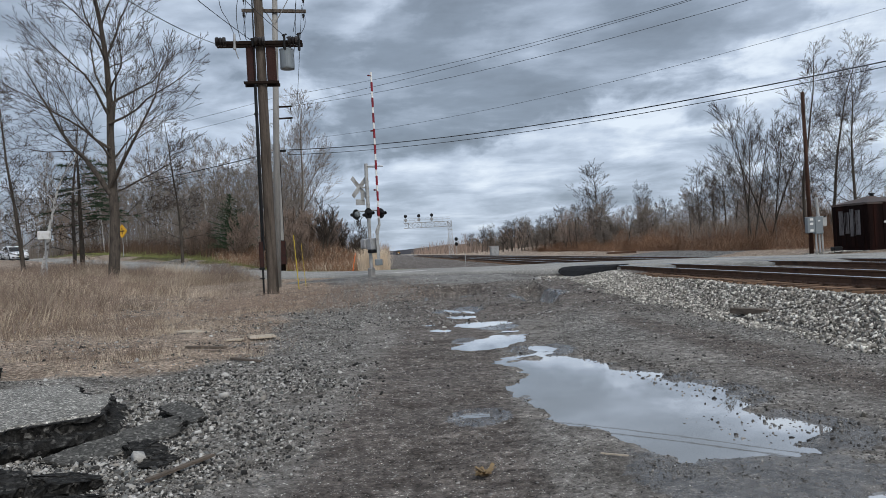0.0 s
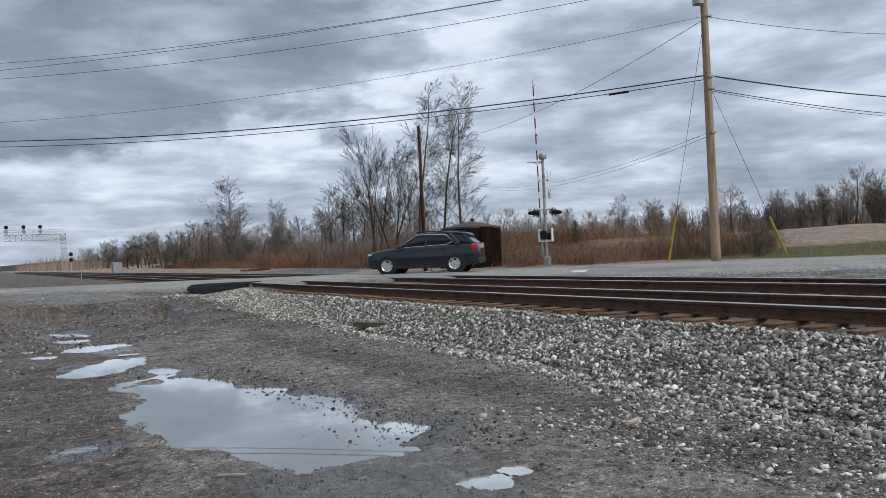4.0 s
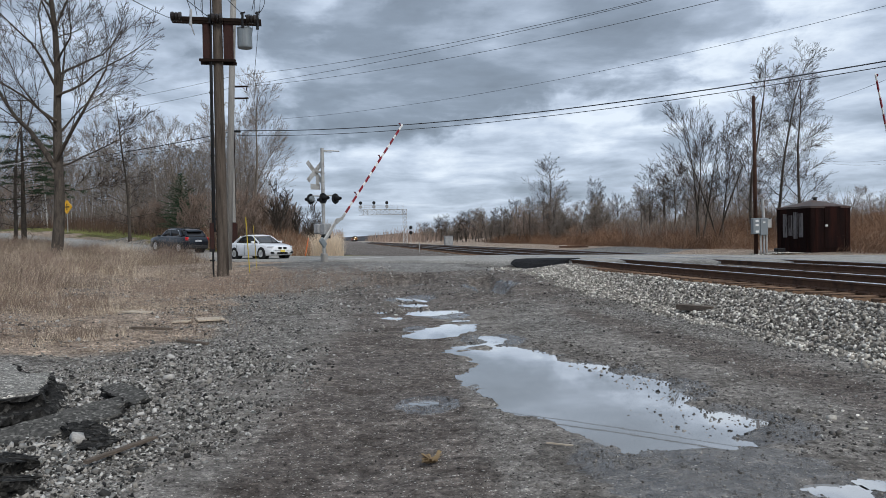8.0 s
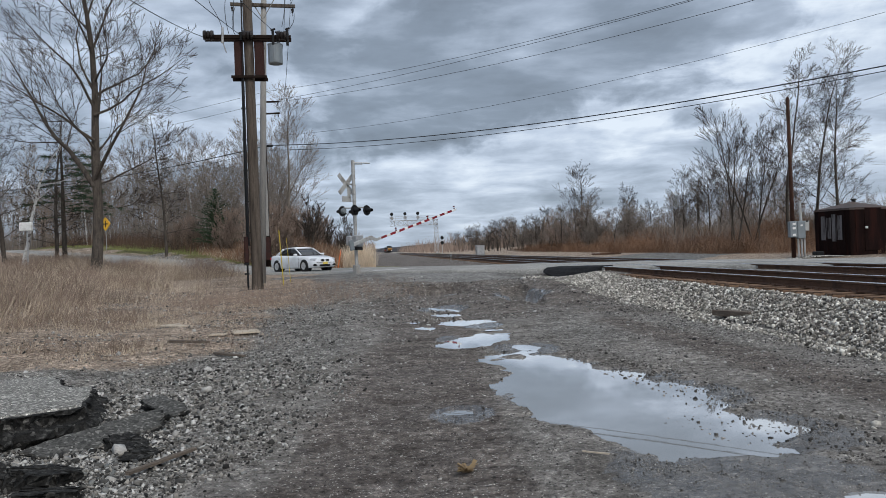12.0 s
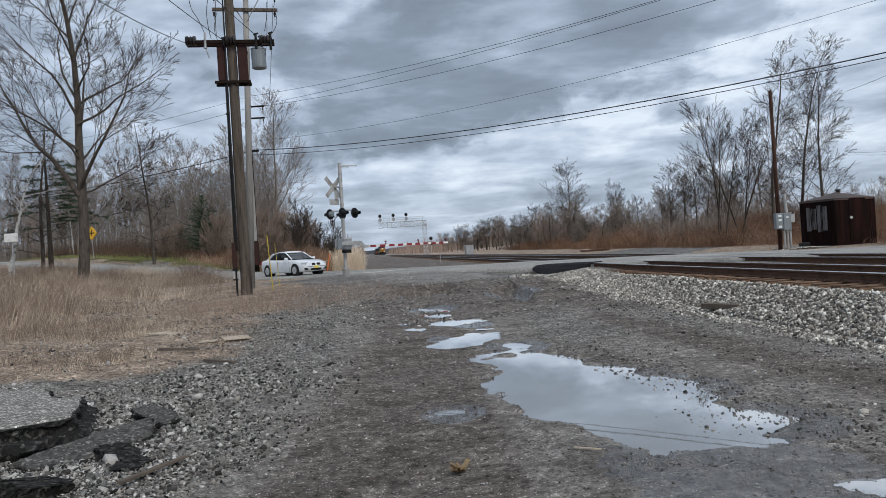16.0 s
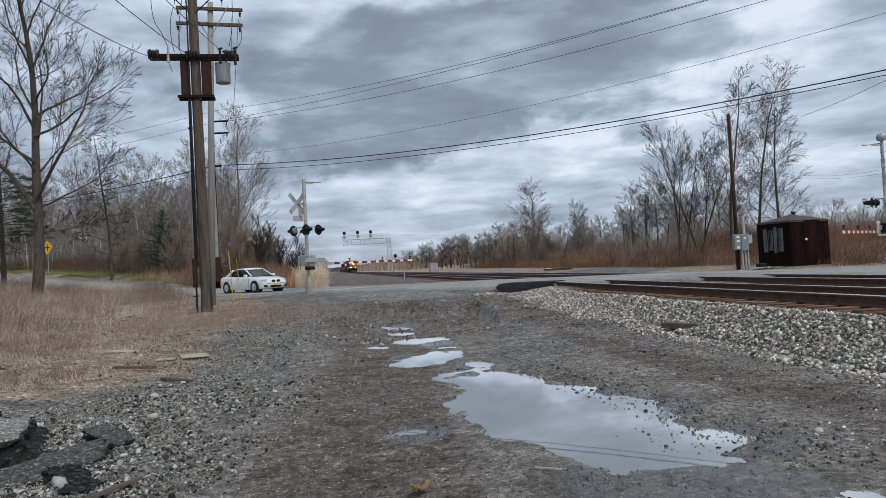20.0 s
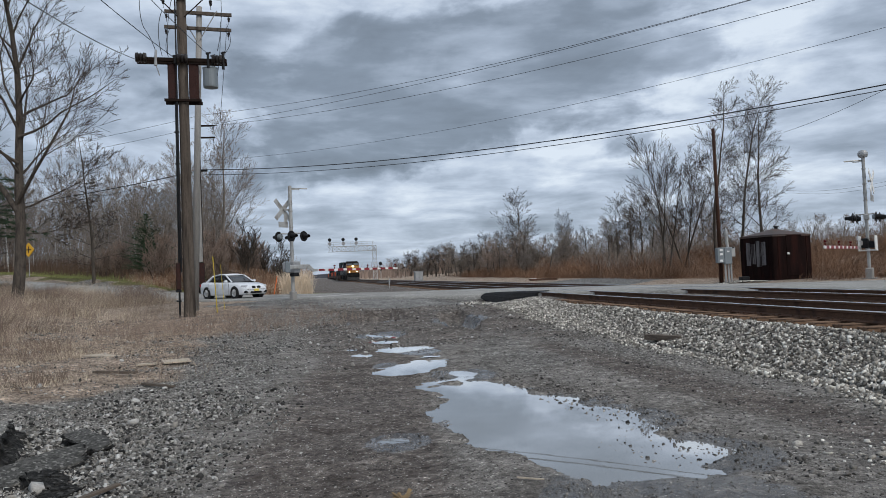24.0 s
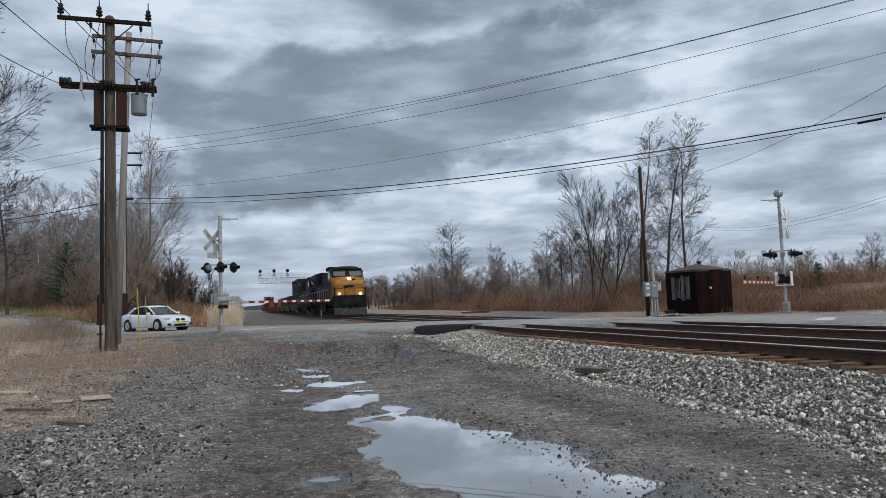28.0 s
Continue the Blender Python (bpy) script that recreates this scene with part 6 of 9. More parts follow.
def build_suv():
    p = thing("suv", pose(0, 0, 0), "dark blue-grey suv with chrome window trim", "car")
    W = 1.84
    body = [(2.38, 0.42, 0.72, 0.7, 0.95), (2.3, 0.3, 0.86, 0.86, 0.95), (2.1, 0.24, 0.93, 0.95, 0.95), (1.6, 0.22, 1.02, 0.99, 0.95), (1.0, 0.22, 1.08, 1.0, 0.95), (0.0, 0.22, 1.1, 1.0, 0.95), (-1.0, 0.22, 1.13, 1.0, 0.95), (-1.7, 0.24, 1.15, 0.99, 0.95), (-2.15, 0.3, 1.15, 0.95, 0.95), (-2.33, 0.36, 1.1, 0.88, 0.95), (-2.39, 0.45, 0.95, 0.78, 0.95)]
    glass = [(1.1, 1.0, 1.06, 0.84, 0.86), (0.62, 1.0, 1.36, 0.83, 0.86), (0.15, 1.0, 1.58, 0.81, 0.84), (-0.6, 1.0, 1.64, 0.8, 0.84), (-1.35, 1.0, 1.6, 0.79, 0.84), (-1.75, 1.0, 1.52, 0.77, 0.84), (-2.26, 1.0, 1.16, 0.75, 0.86)]
    roof = [(0.22, 1.56, 0.68), (-0.15, 1.6, 0.71), (-0.85, 1.61, 0.71), (-1.45, 1.58, 0.7), (-1.85, 1.53, 0.66), (-2.0, 1.48, 0.62)]
    wheels = car_common(p, "car_dark", 4.77, W, body, glass, roof, (1.43, -1.43), 0.365, 0.43)
    pillar(p, "car_dark", (1.05, 0.76, 1.06), (0.18, 0.66, 1.58))
    pillar(p, "car_dark", (-0.25, 0.79, 1.1), (-0.2, 0.68, 1.6), 0.05)
    pillar(p, "car_dark", (-1.6, 0.79, 1.12), (-1.2, 0.68, 1.58), 0.11)
    pillar(p, "car_dark", (-2.1, 0.74, 1.16), (-1.78, 0.64, 1.52), 0.07)
    for s in (1, -1):
        bm = B()
        pts = [(0.95, 0.79, 1.075), (-1.05, 0.8, 1.14), (-1.4, 0.775, 1.26), (-1.05, 0.72, 1.55), (-0.3, 0.71, 1.585), (0.2, 0.71, 1.56), (0.95, 0.79, 1.08)]
        for a, b in zip(pts, pts[1:]):
            rod(bm, (a[0], s * a[1], a[2]), (b[0], s * b[1], b[2]), 0.018, seg=6)
        part("window_trim", bm, M["chrome"], p, "thin chrome window trim")
        bm = B()
        rod(bm, (0.2, s * 0.6, 1.7), (-1.7, s * 0.58, 1.68), 0.022, seg=6)
        for x in (0.15, -0.8, -1.65):
            box(bm, x, s * 0.59, 1.66, 0.06, 0.04, 0.08)
        part("roof_rack", bm, M["plastic"], p, "black roof rail")
        bm = B()
        box(bm, 0.85, s * 1.0, 1.1, 0.16, 0.2, 0.13, 0.03)
        part("door_mirror", bm, M["car_dark"], p)
        bm = B()
        box(bm, 2.14, s * 0.66, 0.8, 0.34, 0.3, 0.16, 0.05, Matrix.Rotation(radians(-28 * s), 4, "Z"))
        part("headlight", bm, M["lamp_glass"], p, "clear headlight")
        bm = B()
        box(bm, -2.2, s * 0.76, 1.0, 0.26, 0.24, 0.24, 0.05, Matrix.Rotation(radians(20 * s), 4, "Z"))
        part("tail_light", bm, M["tail"], p, "red tail light")
        for x in (0.0, -0.95):
            bm = B()
            box(bm, x, s * 0.925, 0.98, 0.18, 0.02, 0.03)
            part("door_handle", bm, M["car_dark"], p)
        for x in (1.02, -0.02, -0.98):
            bm = B()
            box(bm, x, s * 0.919, 0.68, 0.012, 0.008, 0.72)
            part("door_gap", bm, M["plastic"], p)
        bm = B()
        box(bm, 0, s * 0.9, 0.27, 2.1, 0.08, 0.12, 0.02)
        part("sill", bm, M["plastic"], p, "black plastic sill")
    bm = B()
    box(bm, 2.34, 0, 0.66, 0.1, 1.0, 0.2, 0.03)
    box(bm, 2.3, 0, 0.4, 0.14, 1.5, 0.14, 0.04)
    part("grille", bm, M["plastic"], p)
    bm = B()
    box(bm, -2.34, 0, 0.45, 0.16, 1.55, 0.28, 0.06)
    part("rear_bumper", bm, M["plastic"], p, "black rear bumper")
    bm = B()
    box(bm, -2.38, 0, 0.86, 0.02, 0.5, 0.13)
    part("number_plate", bm, M["plate_pale"], p, "pale plate with an unreadable bar")
    return p, wheels


def build_sedan():
    p = thing("sedan", pose(0, 0, 0), "white sedan with dirty sides waiting at the crossing", "car")
    W = 1.8
    body = [(2.22, 0.4, 0.6, 0.66, 0.95), (2.14, 0.25, 0.7, 0.84, 0.95), (1.95, 0.2, 0.77, 0.93, 0.95), (1.5, 0.18, 0.86, 0.98, 0.95), (0.9, 0.18, 0.92, 1.0, 0.95), (0, 0.18, 0.93, 1.0, 0.95), (-0.9, 0.18, 0.95, 1.0, 0.95), (-1.5, 0.2, 0.98, 0.99, 0.95), (-2.0, 0.24, 0.97, 0.94, 0.95), (-2.2, 0.3, 0.93, 0.86, 0.95), (-2.28, 0.4, 0.8, 0.76, 0.95)]
    glass = [(1.0, 0.85, 0.92, 0.84, 0.86), (0.6, 0.85, 1.14, 0.82, 0.86), (0.15, 0.85, 1.33, 0.79, 0.84), (-0.5, 0.85, 1.37, 0.78, 0.82), (-1.0, 0.85, 1.3, 0.77, 0.82), (-1.35, 0.85, 1.14, 0.76, 0.84), (-1.72, 0.85, 0.97, 0.74, 0.86)]
    roof = [(0.22, 1.33, 0.66), (-0.1, 1.36, 0.68), (-0.6, 1.36, 0.68), (-1.0, 1.32, 0.66), (-1.15, 1.27, 0.63)]
    wheels = car_common(p, "car_white", 4.5, W, body, glass, roof, (1.36, -1.38), 0.32, 0.38)
    pillar(p, "car_white", (0.95, 0.73, 0.93), (0.2, 0.62, 1.34), 0.045)
    pillar(p, "black", (-0.3, 0.76, 0.95), (-0.28, 0.65, 1.36), 0.04)
    pillar(p, "car_white", (-1.6, 0.7, 0.98), (-1.05, 0.62, 1.31), 0.075)
    for s in (1, -1):
        bm = B()
        box(bm, 0.68, s * 0.97, 0.98, 0.15, 0.2, 0.13, 0.03)
        part("door_mirror", bm, M["car_white"], p)
        bm = B()
        box(bm, 1.98, s * 0.62, 0.665, 0.36, 0.36, 0.15, 0.05, Matrix.Rotation(radians(-25 * s), 4, "Z"))
        part("headlight", bm, M["lamp_glass"], p, "clear headlight")
        bm = B()
        box(bm, 2.205, s * 0.17, 0.61, 0.08, 0.27, 0.15, 0.04)
        part("grille", bm, M["black"], p, "black rounded grille opening")
        bm = B()
        box(bm, 2.12, s * 0.58, 0.36, 0.16, 0.36, 0.12, 0.03, Matrix.Rotation(radians(-16 * s), 4, "Z"))
        part("air_intake", bm, M["black"], p)
        for x in (-0.15, -1.0):
            bm = B()
            box(bm, x, s * 0.905, 0.82, 0.2, 0.02, 0.035)
            part("door_handle", bm, M["car_white"], p)
        for x in (0.85, -0.3, -1.12):
            bm = B()
            box(bm, x, s * 0.9, 0.56, 0.012, 0.008, 0.62)
            part("door_gap", bm, M["plastic"], p)
        bm = B()
        box(bm, -2.12, s * 0.66, 0.78, 0.26, 0.3, 0.16, 0.04)
        part("tail_light", bm, M["tail"], p, "red tail light")
    bm = B()
    box(bm, 2.17, 0, 0.33, 0.12, 0.75, 0.13, 0.03)
    part("lower_grille", bm, M["black"], p)
    bm = B()
    box(bm, 2.245, 0, 0.455, 0.02, 0.32, 0.13)
    part("number_plate", bm, M["plate"], p, "yellow plate with an unreadable bar")
    return p, wheels


suv, suv_wheels = build_suv()
sedan, sedan_wheels = build_sedan()
sedan.scale = (0.94, 0.94, 0.94)


# ---- train ----
M["plow"] = mat("plow", (0.035, 0.033, 0.031), 0.4, 0.7, scale=2, bscale=20, tint=(0.1, 0.095, 0.09), tscale=3.5, tcut=(0.55, 0.7), spec=0.2)


def bogie(p, xc, n, wb):
    bm = B()
    for s in (1, -1):
        box(bm, xc, s * 1.1, 0.62, wb * (n - 1) + 1.3, 0.18, 0.4, 0.06)
        for i in range(n):
            x = xc + (i - (n - 1) / 2) * wb
            box(bm, x, s * 1.14, 0.55, 0.5, 0.3, 0.5, 0.06)
            rod(bm, (x + 0.5, s * 1.1, 0.4), (x + 0.5, s * 1.1, 0.9), 0.13, seg=8)
    part("truck_frame", bm, M["loco_dark"], p, "dirty black truck frame")
    for i in range(n):
        x = xc + (i - (n - 1) / 2) * wb
        bm = B()
        for s in (1, -1):
            lathe(bm, [(0.05, -0.07), (0.53, -0.07), (0.53, -0.03), (0.5, 0.05), (0.05, 0.05)], 18, Matrix.Translation((x, s * 0.76, 0.5)) @ Matrix.Rotation(radians(-90 * s), 4, "X"))
        rod(bm, (x, -0.75, 0.5), (x, 0.75, 0.5), 0.09, seg=8)
        part("wheelset", bm, M["rust"], p, "steel wheelset")


def rail_run(p, name, pts, r, mt):
    bm = B()
    for a, b in zip(pts, pts[1:]):
        rod(bm, a, b, r, seg=5)
    return part(name, bm, M[mt], p)


def build_locomotive(lead):
    p = thing("locomotive", pose(0, 0, 0), "yellow-nosed dark blue diesel freight locomotive" if lead else "dark blue diesel freight locomotive coupled behind", "locomotive", group="locomotives")
    bm = B()
    box(bm, 0, 0, 1.38, 21.4, 3.0, 0.34, 0.03)
    box(bm, 0, 0, 1.12, 20.8, 2.4, 0.3, 0.03)
    part("frame", bm, M["loco_dark"], p)
    bm = B()
    prism(bm, [(-3.4, 0.45), (3.2, 0.45), (3.6, 1.1), (-3.8, 1.1)], -1.35, 1.35)
    part("fuel_tank", bm, M["loco_dark"], p, "dirty black fuel tank")
    for xc in (7.0, -7.0):
        bogie(p, xc, 3, 2.1)
    # hood
    bm = B()
    prism(bm, [(6.9, 1.55), (6.9, 4.35), (-4.6, 4.35), (-4.6, 1.55)], -0.95, 0.95)
    part("engine_hood", bm, M["loco_blue"], p, "dark blue engine hood")
    bm = B()
    rings = []
    for x, k in ((-4.6, 1), (-10.2, 1), (-10.45, 0.9)):
        rings.append([(x, 0.95 * k, 1.55), (x, 0.95 * k, 3.2), (x, 1.5 * k, 4.0), (x, 1.5 * k, 4.5), (x, 0.9 * k, 4.65), (x, -0.9 * k, 4.65), (x, -1.5 * k, 4.5), (x, -1.5 * k, 4.0), (x, -0.95 * k, 3.2), (x, -0.95 * k, 1.55)])
    loft(bm, rings)
    part("radiator_hood", bm, M["loco_blue"], p, "flared radiator section")
    bm = B()
    box(bm, 5.2, 0, 4.5, 2.4, 2.7, 0.34, 0.05)
    box(bm, 1.0, 0, 4.45, 3.0, 1.3, 0.26, 0.05)
    part("roof_equipment", bm, M["loco_dark"], p)
    for i in range(9):
        for s in (1, -1):
            bm = B()
            box(bm, 5.9 - i * 1.2, s * 0.965, 2.7, 1.02, 0.03, 1.8, 0.01)
            part("hood_door", bm, M["loco_blue"], p)
    # cab and nose
    hw = 1.5
    bm = B()
    rings = []
    for x, zb, zt, k in ((10.75, 1.9, 2.9, 0.78), (10.55, 1.84, 3.25, 0.93), (9.9, 1.8, 3.42, 0.985), (9.35, 1.8, 3.46, 1.0)):
        rings.append([(x, hw * k, zb), (x, hw * k, zt - 0.35), (x, hw * k * 0.92, zt - 0.1), (x, hw * k * 0.7, zt), (x, -hw * k * 0.7, zt), (x, -hw * k * 0.92, zt - 0.1), (x, -hw * k, zt - 0.35), (x, -hw * k, zb)])
    loft(bm, rings)
    nose_mat = "loco_yellow" if lead else "loco_blue"
    nose = part("nose", bm, M[nose_mat], p, "yellow wide nose" if lead else "dark nose")
    bm = B()
    rings = []
    for x, zt, k in ((9.75, 3.5, 1.0), (9.2, 4.25, 0.96), (8.6, 4.48, 0.95), (6.9, 4.5, 0.95)):
        rings.append([(x, hw, 1.5), (x, hw, 3.42), (x, hw * k, zt - 0.22), (x, hw * 0.7, zt), (x, hw * 0.35, zt + 0.05), (x, -hw * 0.35, zt + 0.05), (x, -hw * 0.7, zt), (x, -hw * k, zt - 0.22), (x, -hw, 3.42), (x, -hw, 1.5)])
    loft(bm, rings)
    cab = part("cab", bm, M[nose_mat], p, "yellow cab" if lead else "dark cab")
    bm = B()
    rings = []
    for x, zt in ((9.3, 4.2), (9.15, 4.32), (8.6, 4.5), (6.85, 4.52)):
        rings.append([(x, hw * 1.0, zt - 0.26), (x, hw * 0.72, zt), (x, hw * 0.35, zt + 0.08), (x, -hw * 0.35, zt + 0.08), (x, -hw * 0.72, zt), (x, -hw * 1.0, zt - 0.26)])
    loft(bm, rings)
    part("cab_roof", bm, M["loco_dark"], cab, "dark cab roof")
    bm = B()
    box(bm, 10.3, 0, 1.62, 1.3, 2.9, 0.5, 0.04)
    for y in (-1.2, -0.4, 0.4, 1.2):
        box(bm, 10.98, y, 1.35, 0.06, 0.12, 0.9)
    part("front_platform", bm, M["loco_dark"], p, "black front platform")
    for s in (1, -1):
        rail_run(p, "handrail", [(11.0, s * 0.45, 1.8), (11.0, s * 0.45, 2.5), (11.0, s * 1.4, 2.5), (11.0, s * 1.4, 1.2)], 0.025, "loco_dark")
    bm = B()
    box(bm, 9.53, 0, 3.88, 0.1, 0.42, 0.7, 0.03, Matrix.Rotation(radians(-36), 4, "Y"))
    box(bm, 9.2, 0, 4.3, 0.3, 2.7, 0.12, 0.03)
    part("window_pillar", bm, M["loco_dark"], cab, "dark pillar between the windscreens")
    # windscreens lean with the cab front
    lean = Matrix.Rotation(radians(-36), 4, "Y")
    for y, w in ((0.78, 1.12), (-0.78, 1.12)):
        bm = B()
        box(bm, 9.57, y * 0.94, 3.86, 0.06, w, 0.55, 0.03, lean)
        part("windscreen", bm, M["windscreen"], cab, "windscreen, its grey standing in for reflected sky")
        bm = B()
        box(bm, 9.5, y, 3.86, 0.05, w + 0.14, 0.76, 0.03, lean)
        part("window_frame", bm, M["loco_dark"], cab)
    for s in (1, -1):
        bm = B()
        box(bm, 8.1, s * 1.5, 3.75, 1.5, 0.05, 0.62, 0.02)
        part("side_window", bm, M["window"], cab)
    bm = B()
    box(bm, 8.05, 0, 2.4, 2.3, 3.02, 1.75)
    part("cab_side", bm, M["loco_blue"], cab, "dark blue cab side")
    if lead:
        for z in (3.36, 3.14):
            bm = B()
            lathe(bm, [(0.01, 0), (0.13, 0), (0.12, 0.05), (0.01, 0.07)], 16, Matrix.Translation((10.42, 0.0, z)) @ Matrix.Rotation(radians(90), 4, "Y"))
            part("headlight", bm, M["headlight"], nose, "lit warm headlight")
        for s in (1, -1):
            bm = B()
            lathe(bm, [(0.01, 0), (0.1, 0), (0.09, 0.05), (0.01, 0.07)], 14, Matrix.Translation((11.0, s * 0.93, 2.0)) @ Matrix.Rotation(radians(90), 4, "Y"))
            part("ditch_light", bm, M["ditch_light"], nose, "lit ditch light")
            bm = B()
            box(bm, 10.36, s * 1.02, 3.0, 0.2, 0.62, 0.2, 0.02)
            part("number_board", bm, M["numberboard"], nose, "number board with pale bars")
            bm = B()
            for i in range(4):
                box(bm, 10.475, s * 1.02 + (i - 1.5) * 0.12, 3.0, 0.01, 0.07, 0.12)
            part("pale_bars", bm, M["white"], nose)
        bm = B()
        prism(bm, [(-0.62, 0.0), (-0.45, 0.13), (0.0, 0.17), (0.62, 0.1), (0.3, 0.04), (0.5, -0.06), (0.0, -0.04), (-0.4, -0.12)], -0.01, 0.01)
        em = part("emblem", bm, M["loco_blue"], nose, "dark blue painted shape")
        em.matrix_basis = pose(10.765, 0, 2.62, 0, 0, 90)
        bm = B()
        box(bm, 10.52, 0.42, 3.18, 0.12, 0.34, 0.32, 0.02)
        part("nose_window", bm, M["loco_dark"], nose, "dark square opening")
    bm = B()
    prism(bm, [(10.5, 0.95), (10.95, 1.75), (11.05, 1.0), (11.0, 0.55), (10.6, 0.55)], -1.45, 1.45)
    part("pilot", bm, M["loco_dark"], p, "black front pilot")
    bm = B()
    loft(bm, [[(10.8, y, 0.95), (11.15 + 0.25 * (1 - abs(y) / 1.45), y, 0.62), (11.25 + 0.4 * (1 - abs(y) / 1.45), y, 0.15), (10.85, y, 0.15)] for y in (-1.45, -0.8, 0.0, 0.8, 1.45)])
    part("plow", bm, M["plow"], p, "worn dark grey snow plow")
    bm = B()
    box(bm, 11.2, 0, 0.95, 0.6, 0.3, 0.35, 0.08)
    for y in (-0.7, -0.5, 0.5, 0.7):
        rod(bm, (11.08, y, 1.2), (11.22, y, 0.6), 0.04, seg=6)
    part("coupler", bm, M["loco_dark"], p)
    for s in (1, -1):
        rail_run(p, "handrail", [(10.9, s * 1.35, 1.55), (10.9, s * 1.35, 2.55), (9.8, s * 1.46, 2.55)], 0.03, "loco_dark" if lead else "galv")
        rail_run(p, "handrail", [(6.8, s * 1.46, 2.55), (-10.2, s * 1.46, 2.55), (-10.7, s * 1.46, 1.5)], 0.025, "galv")
        rail_run(p, "stanchions", [q for i in range(9) for q in ((6.5 - 2 * i, s * 1.46, 2.55), (6.5 - 2 * i, s * 1.46, 1.55), (6.5 - 2 * i, s * 1.46, 2.55))], 0.022, "galv")
        bm = B()
        for k in range(4):
            box(bm, 10.3, s * 1.35, 0.45 + 0.27 * k, 0.75, 0.3, 0.05)
        box(bm, 10.68, s * 1.45, 0.9, 0.05, 0.06, 1.2)
        box(bm, 9.92, s * 1.45, 0.9, 0.05, 0.06, 1.2)
        part("step", bm, M["loco_dark"], p, "side steps")
    return p


def build_well_car(kind):
    label = {"stack": "dark well car carrying an orange-red container", "low": "dark well car carrying one dark teal container", "tall": "dark well car with two stacked dark teal containers"}[kind]
    p = thing("freight_car", pose(0, 0, 0), label, "freight car", group="freight cars")
    L = 19.0
    bm = B()
    for s in (1, -1):
        prism(bm, [(-L / 2 + 1.5, 1.05), (-L / 2 + 3, 0.45), (L / 2 - 3, 0.45), (L / 2 - 1.5, 1.05), (L / 2 - 1.5, 1.45), (-L / 2 + 1.5, 1.45)], s * 1.3, s * 1.45)
    box(bm, 0, 0, 0.5, L - 6, 2.6, 0.16)
    for s in (1, -1):
        box(bm, s * (L / 2 - 1.0), 0, 1.2, 2.0, 2.6, 0.35, 0.04)
    part("well", bm, M["well_car"], p, "dark rusty steel well")
    for xc in (L / 2 - 1.2, -L / 2 + 1.2):
        bogie(p, xc, 2, 1.75)
    tiers = {"stack": (("container_orange", 0.62, 2.5),), "low": (("container_grey", 0.62, 2.5),), "tall": (("container_teal", 0.62, 2.6), ("container_teal", 3.24, 2.1))}[kind]
    for mt, z, h in tiers:
        bm = B()
        Lc = 12.2
        box(bm, 0, 0, z + h / 2, Lc, 2.36, h, 0.02)
        for s in (1, -1):
            for i in range(28):
                box(bm, -Lc / 2 + (i + 0.5) * Lc / 28, s * 1.19, z + h / 2, 0.2, 0.04, h - 0.24)
        for i in range(5):
            box(bm, Lc / 2 + 0.015, -0.9 + 0.45 * i, z + h / 2, 0.04, 0.2, h - 0.2)
        for sx in (1, -1):
            for sy in (1, -1):
                box(bm, sx * (Lc / 2 - 0.06), sy * 1.16, z + h / 2, 0.14, 0.14, h + 0.02)
        c = part("container", bm, M[mt], p, "corrugated steel container")
        bm = B()
        box(bm, Lc / 2 + 0.04, 0.5, z + h * 0.8, 0.01, 0.5, 0.16)
        part("pale_bar", bm, M["white"], c)
    return p


lead_loco = build_locomotive(True)
second_loco = build_locomotive(False)
TRAIN = [(lead_loco, 11.0), (second_loco, 33.6)]
first_cars = {}
offset = 55.0
for n, kind in enumerate(("tall", "low", "low", "stack", "low", "stack", "stack", "low", "tall", "low", "stack", "low")):
    if kind in first_cars:
        car = copy_thing(first_cars[kind], Matrix())
    else:
        car = first_cars[kind] = build_well_car(kind)
    TRAIN.append((car, offset))
    offset += 19.6


# ---- trees and brush ----
def tube_mesh(segs, sides):
    """Open prisms round a list of (p0, p1, r0, r1)."""
    if not segs:
        return np.zeros((0, 3)), np.zeros((0, 4), int)
    a = np.array([s[0] for s in segs])
    b = np.array([s[1] for s in segs])
    ra, rb = np.array([s[2] for s in segs]), np.array([s[3] for s in segs])
    d = b - a
    d /= np.linalg.norm(d, axis=1, keepdims=True) + 1e-9
    ref = np.where(np.abs(d[:, 2:3]) > 0.9, np.array([[1.0, 0, 0]]), np.array([[0, 0, 1.0]]))
    u = np.cross(d, ref)
    u /= np.linalg.norm(u, axis=1, keepdims=True) + 1e-9
    v = np.cross(d, u)
    ang = np.arange(sides) * 2 * np.pi / sides
    c = np.cos(ang)[None, :, None] * u[:, None] + np.sin(ang)[None, :, None] * v[:, None]
    va, vb = a[:, None] + c * ra[:, None, None], b[:, None] + c * rb[:, None, None]
    verts = np.concatenate([va, vb], 1).reshape(-1, 3)
    base = (np.arange(len(segs)) * 2 * sides)[:, None]
    i = np.arange(sides)
    j = (i + 1) % sides
    f = np.stack([base + i, base + j, base + sides + j, base + sides + i], -1).reshape(-1, 4)
    return verts, f


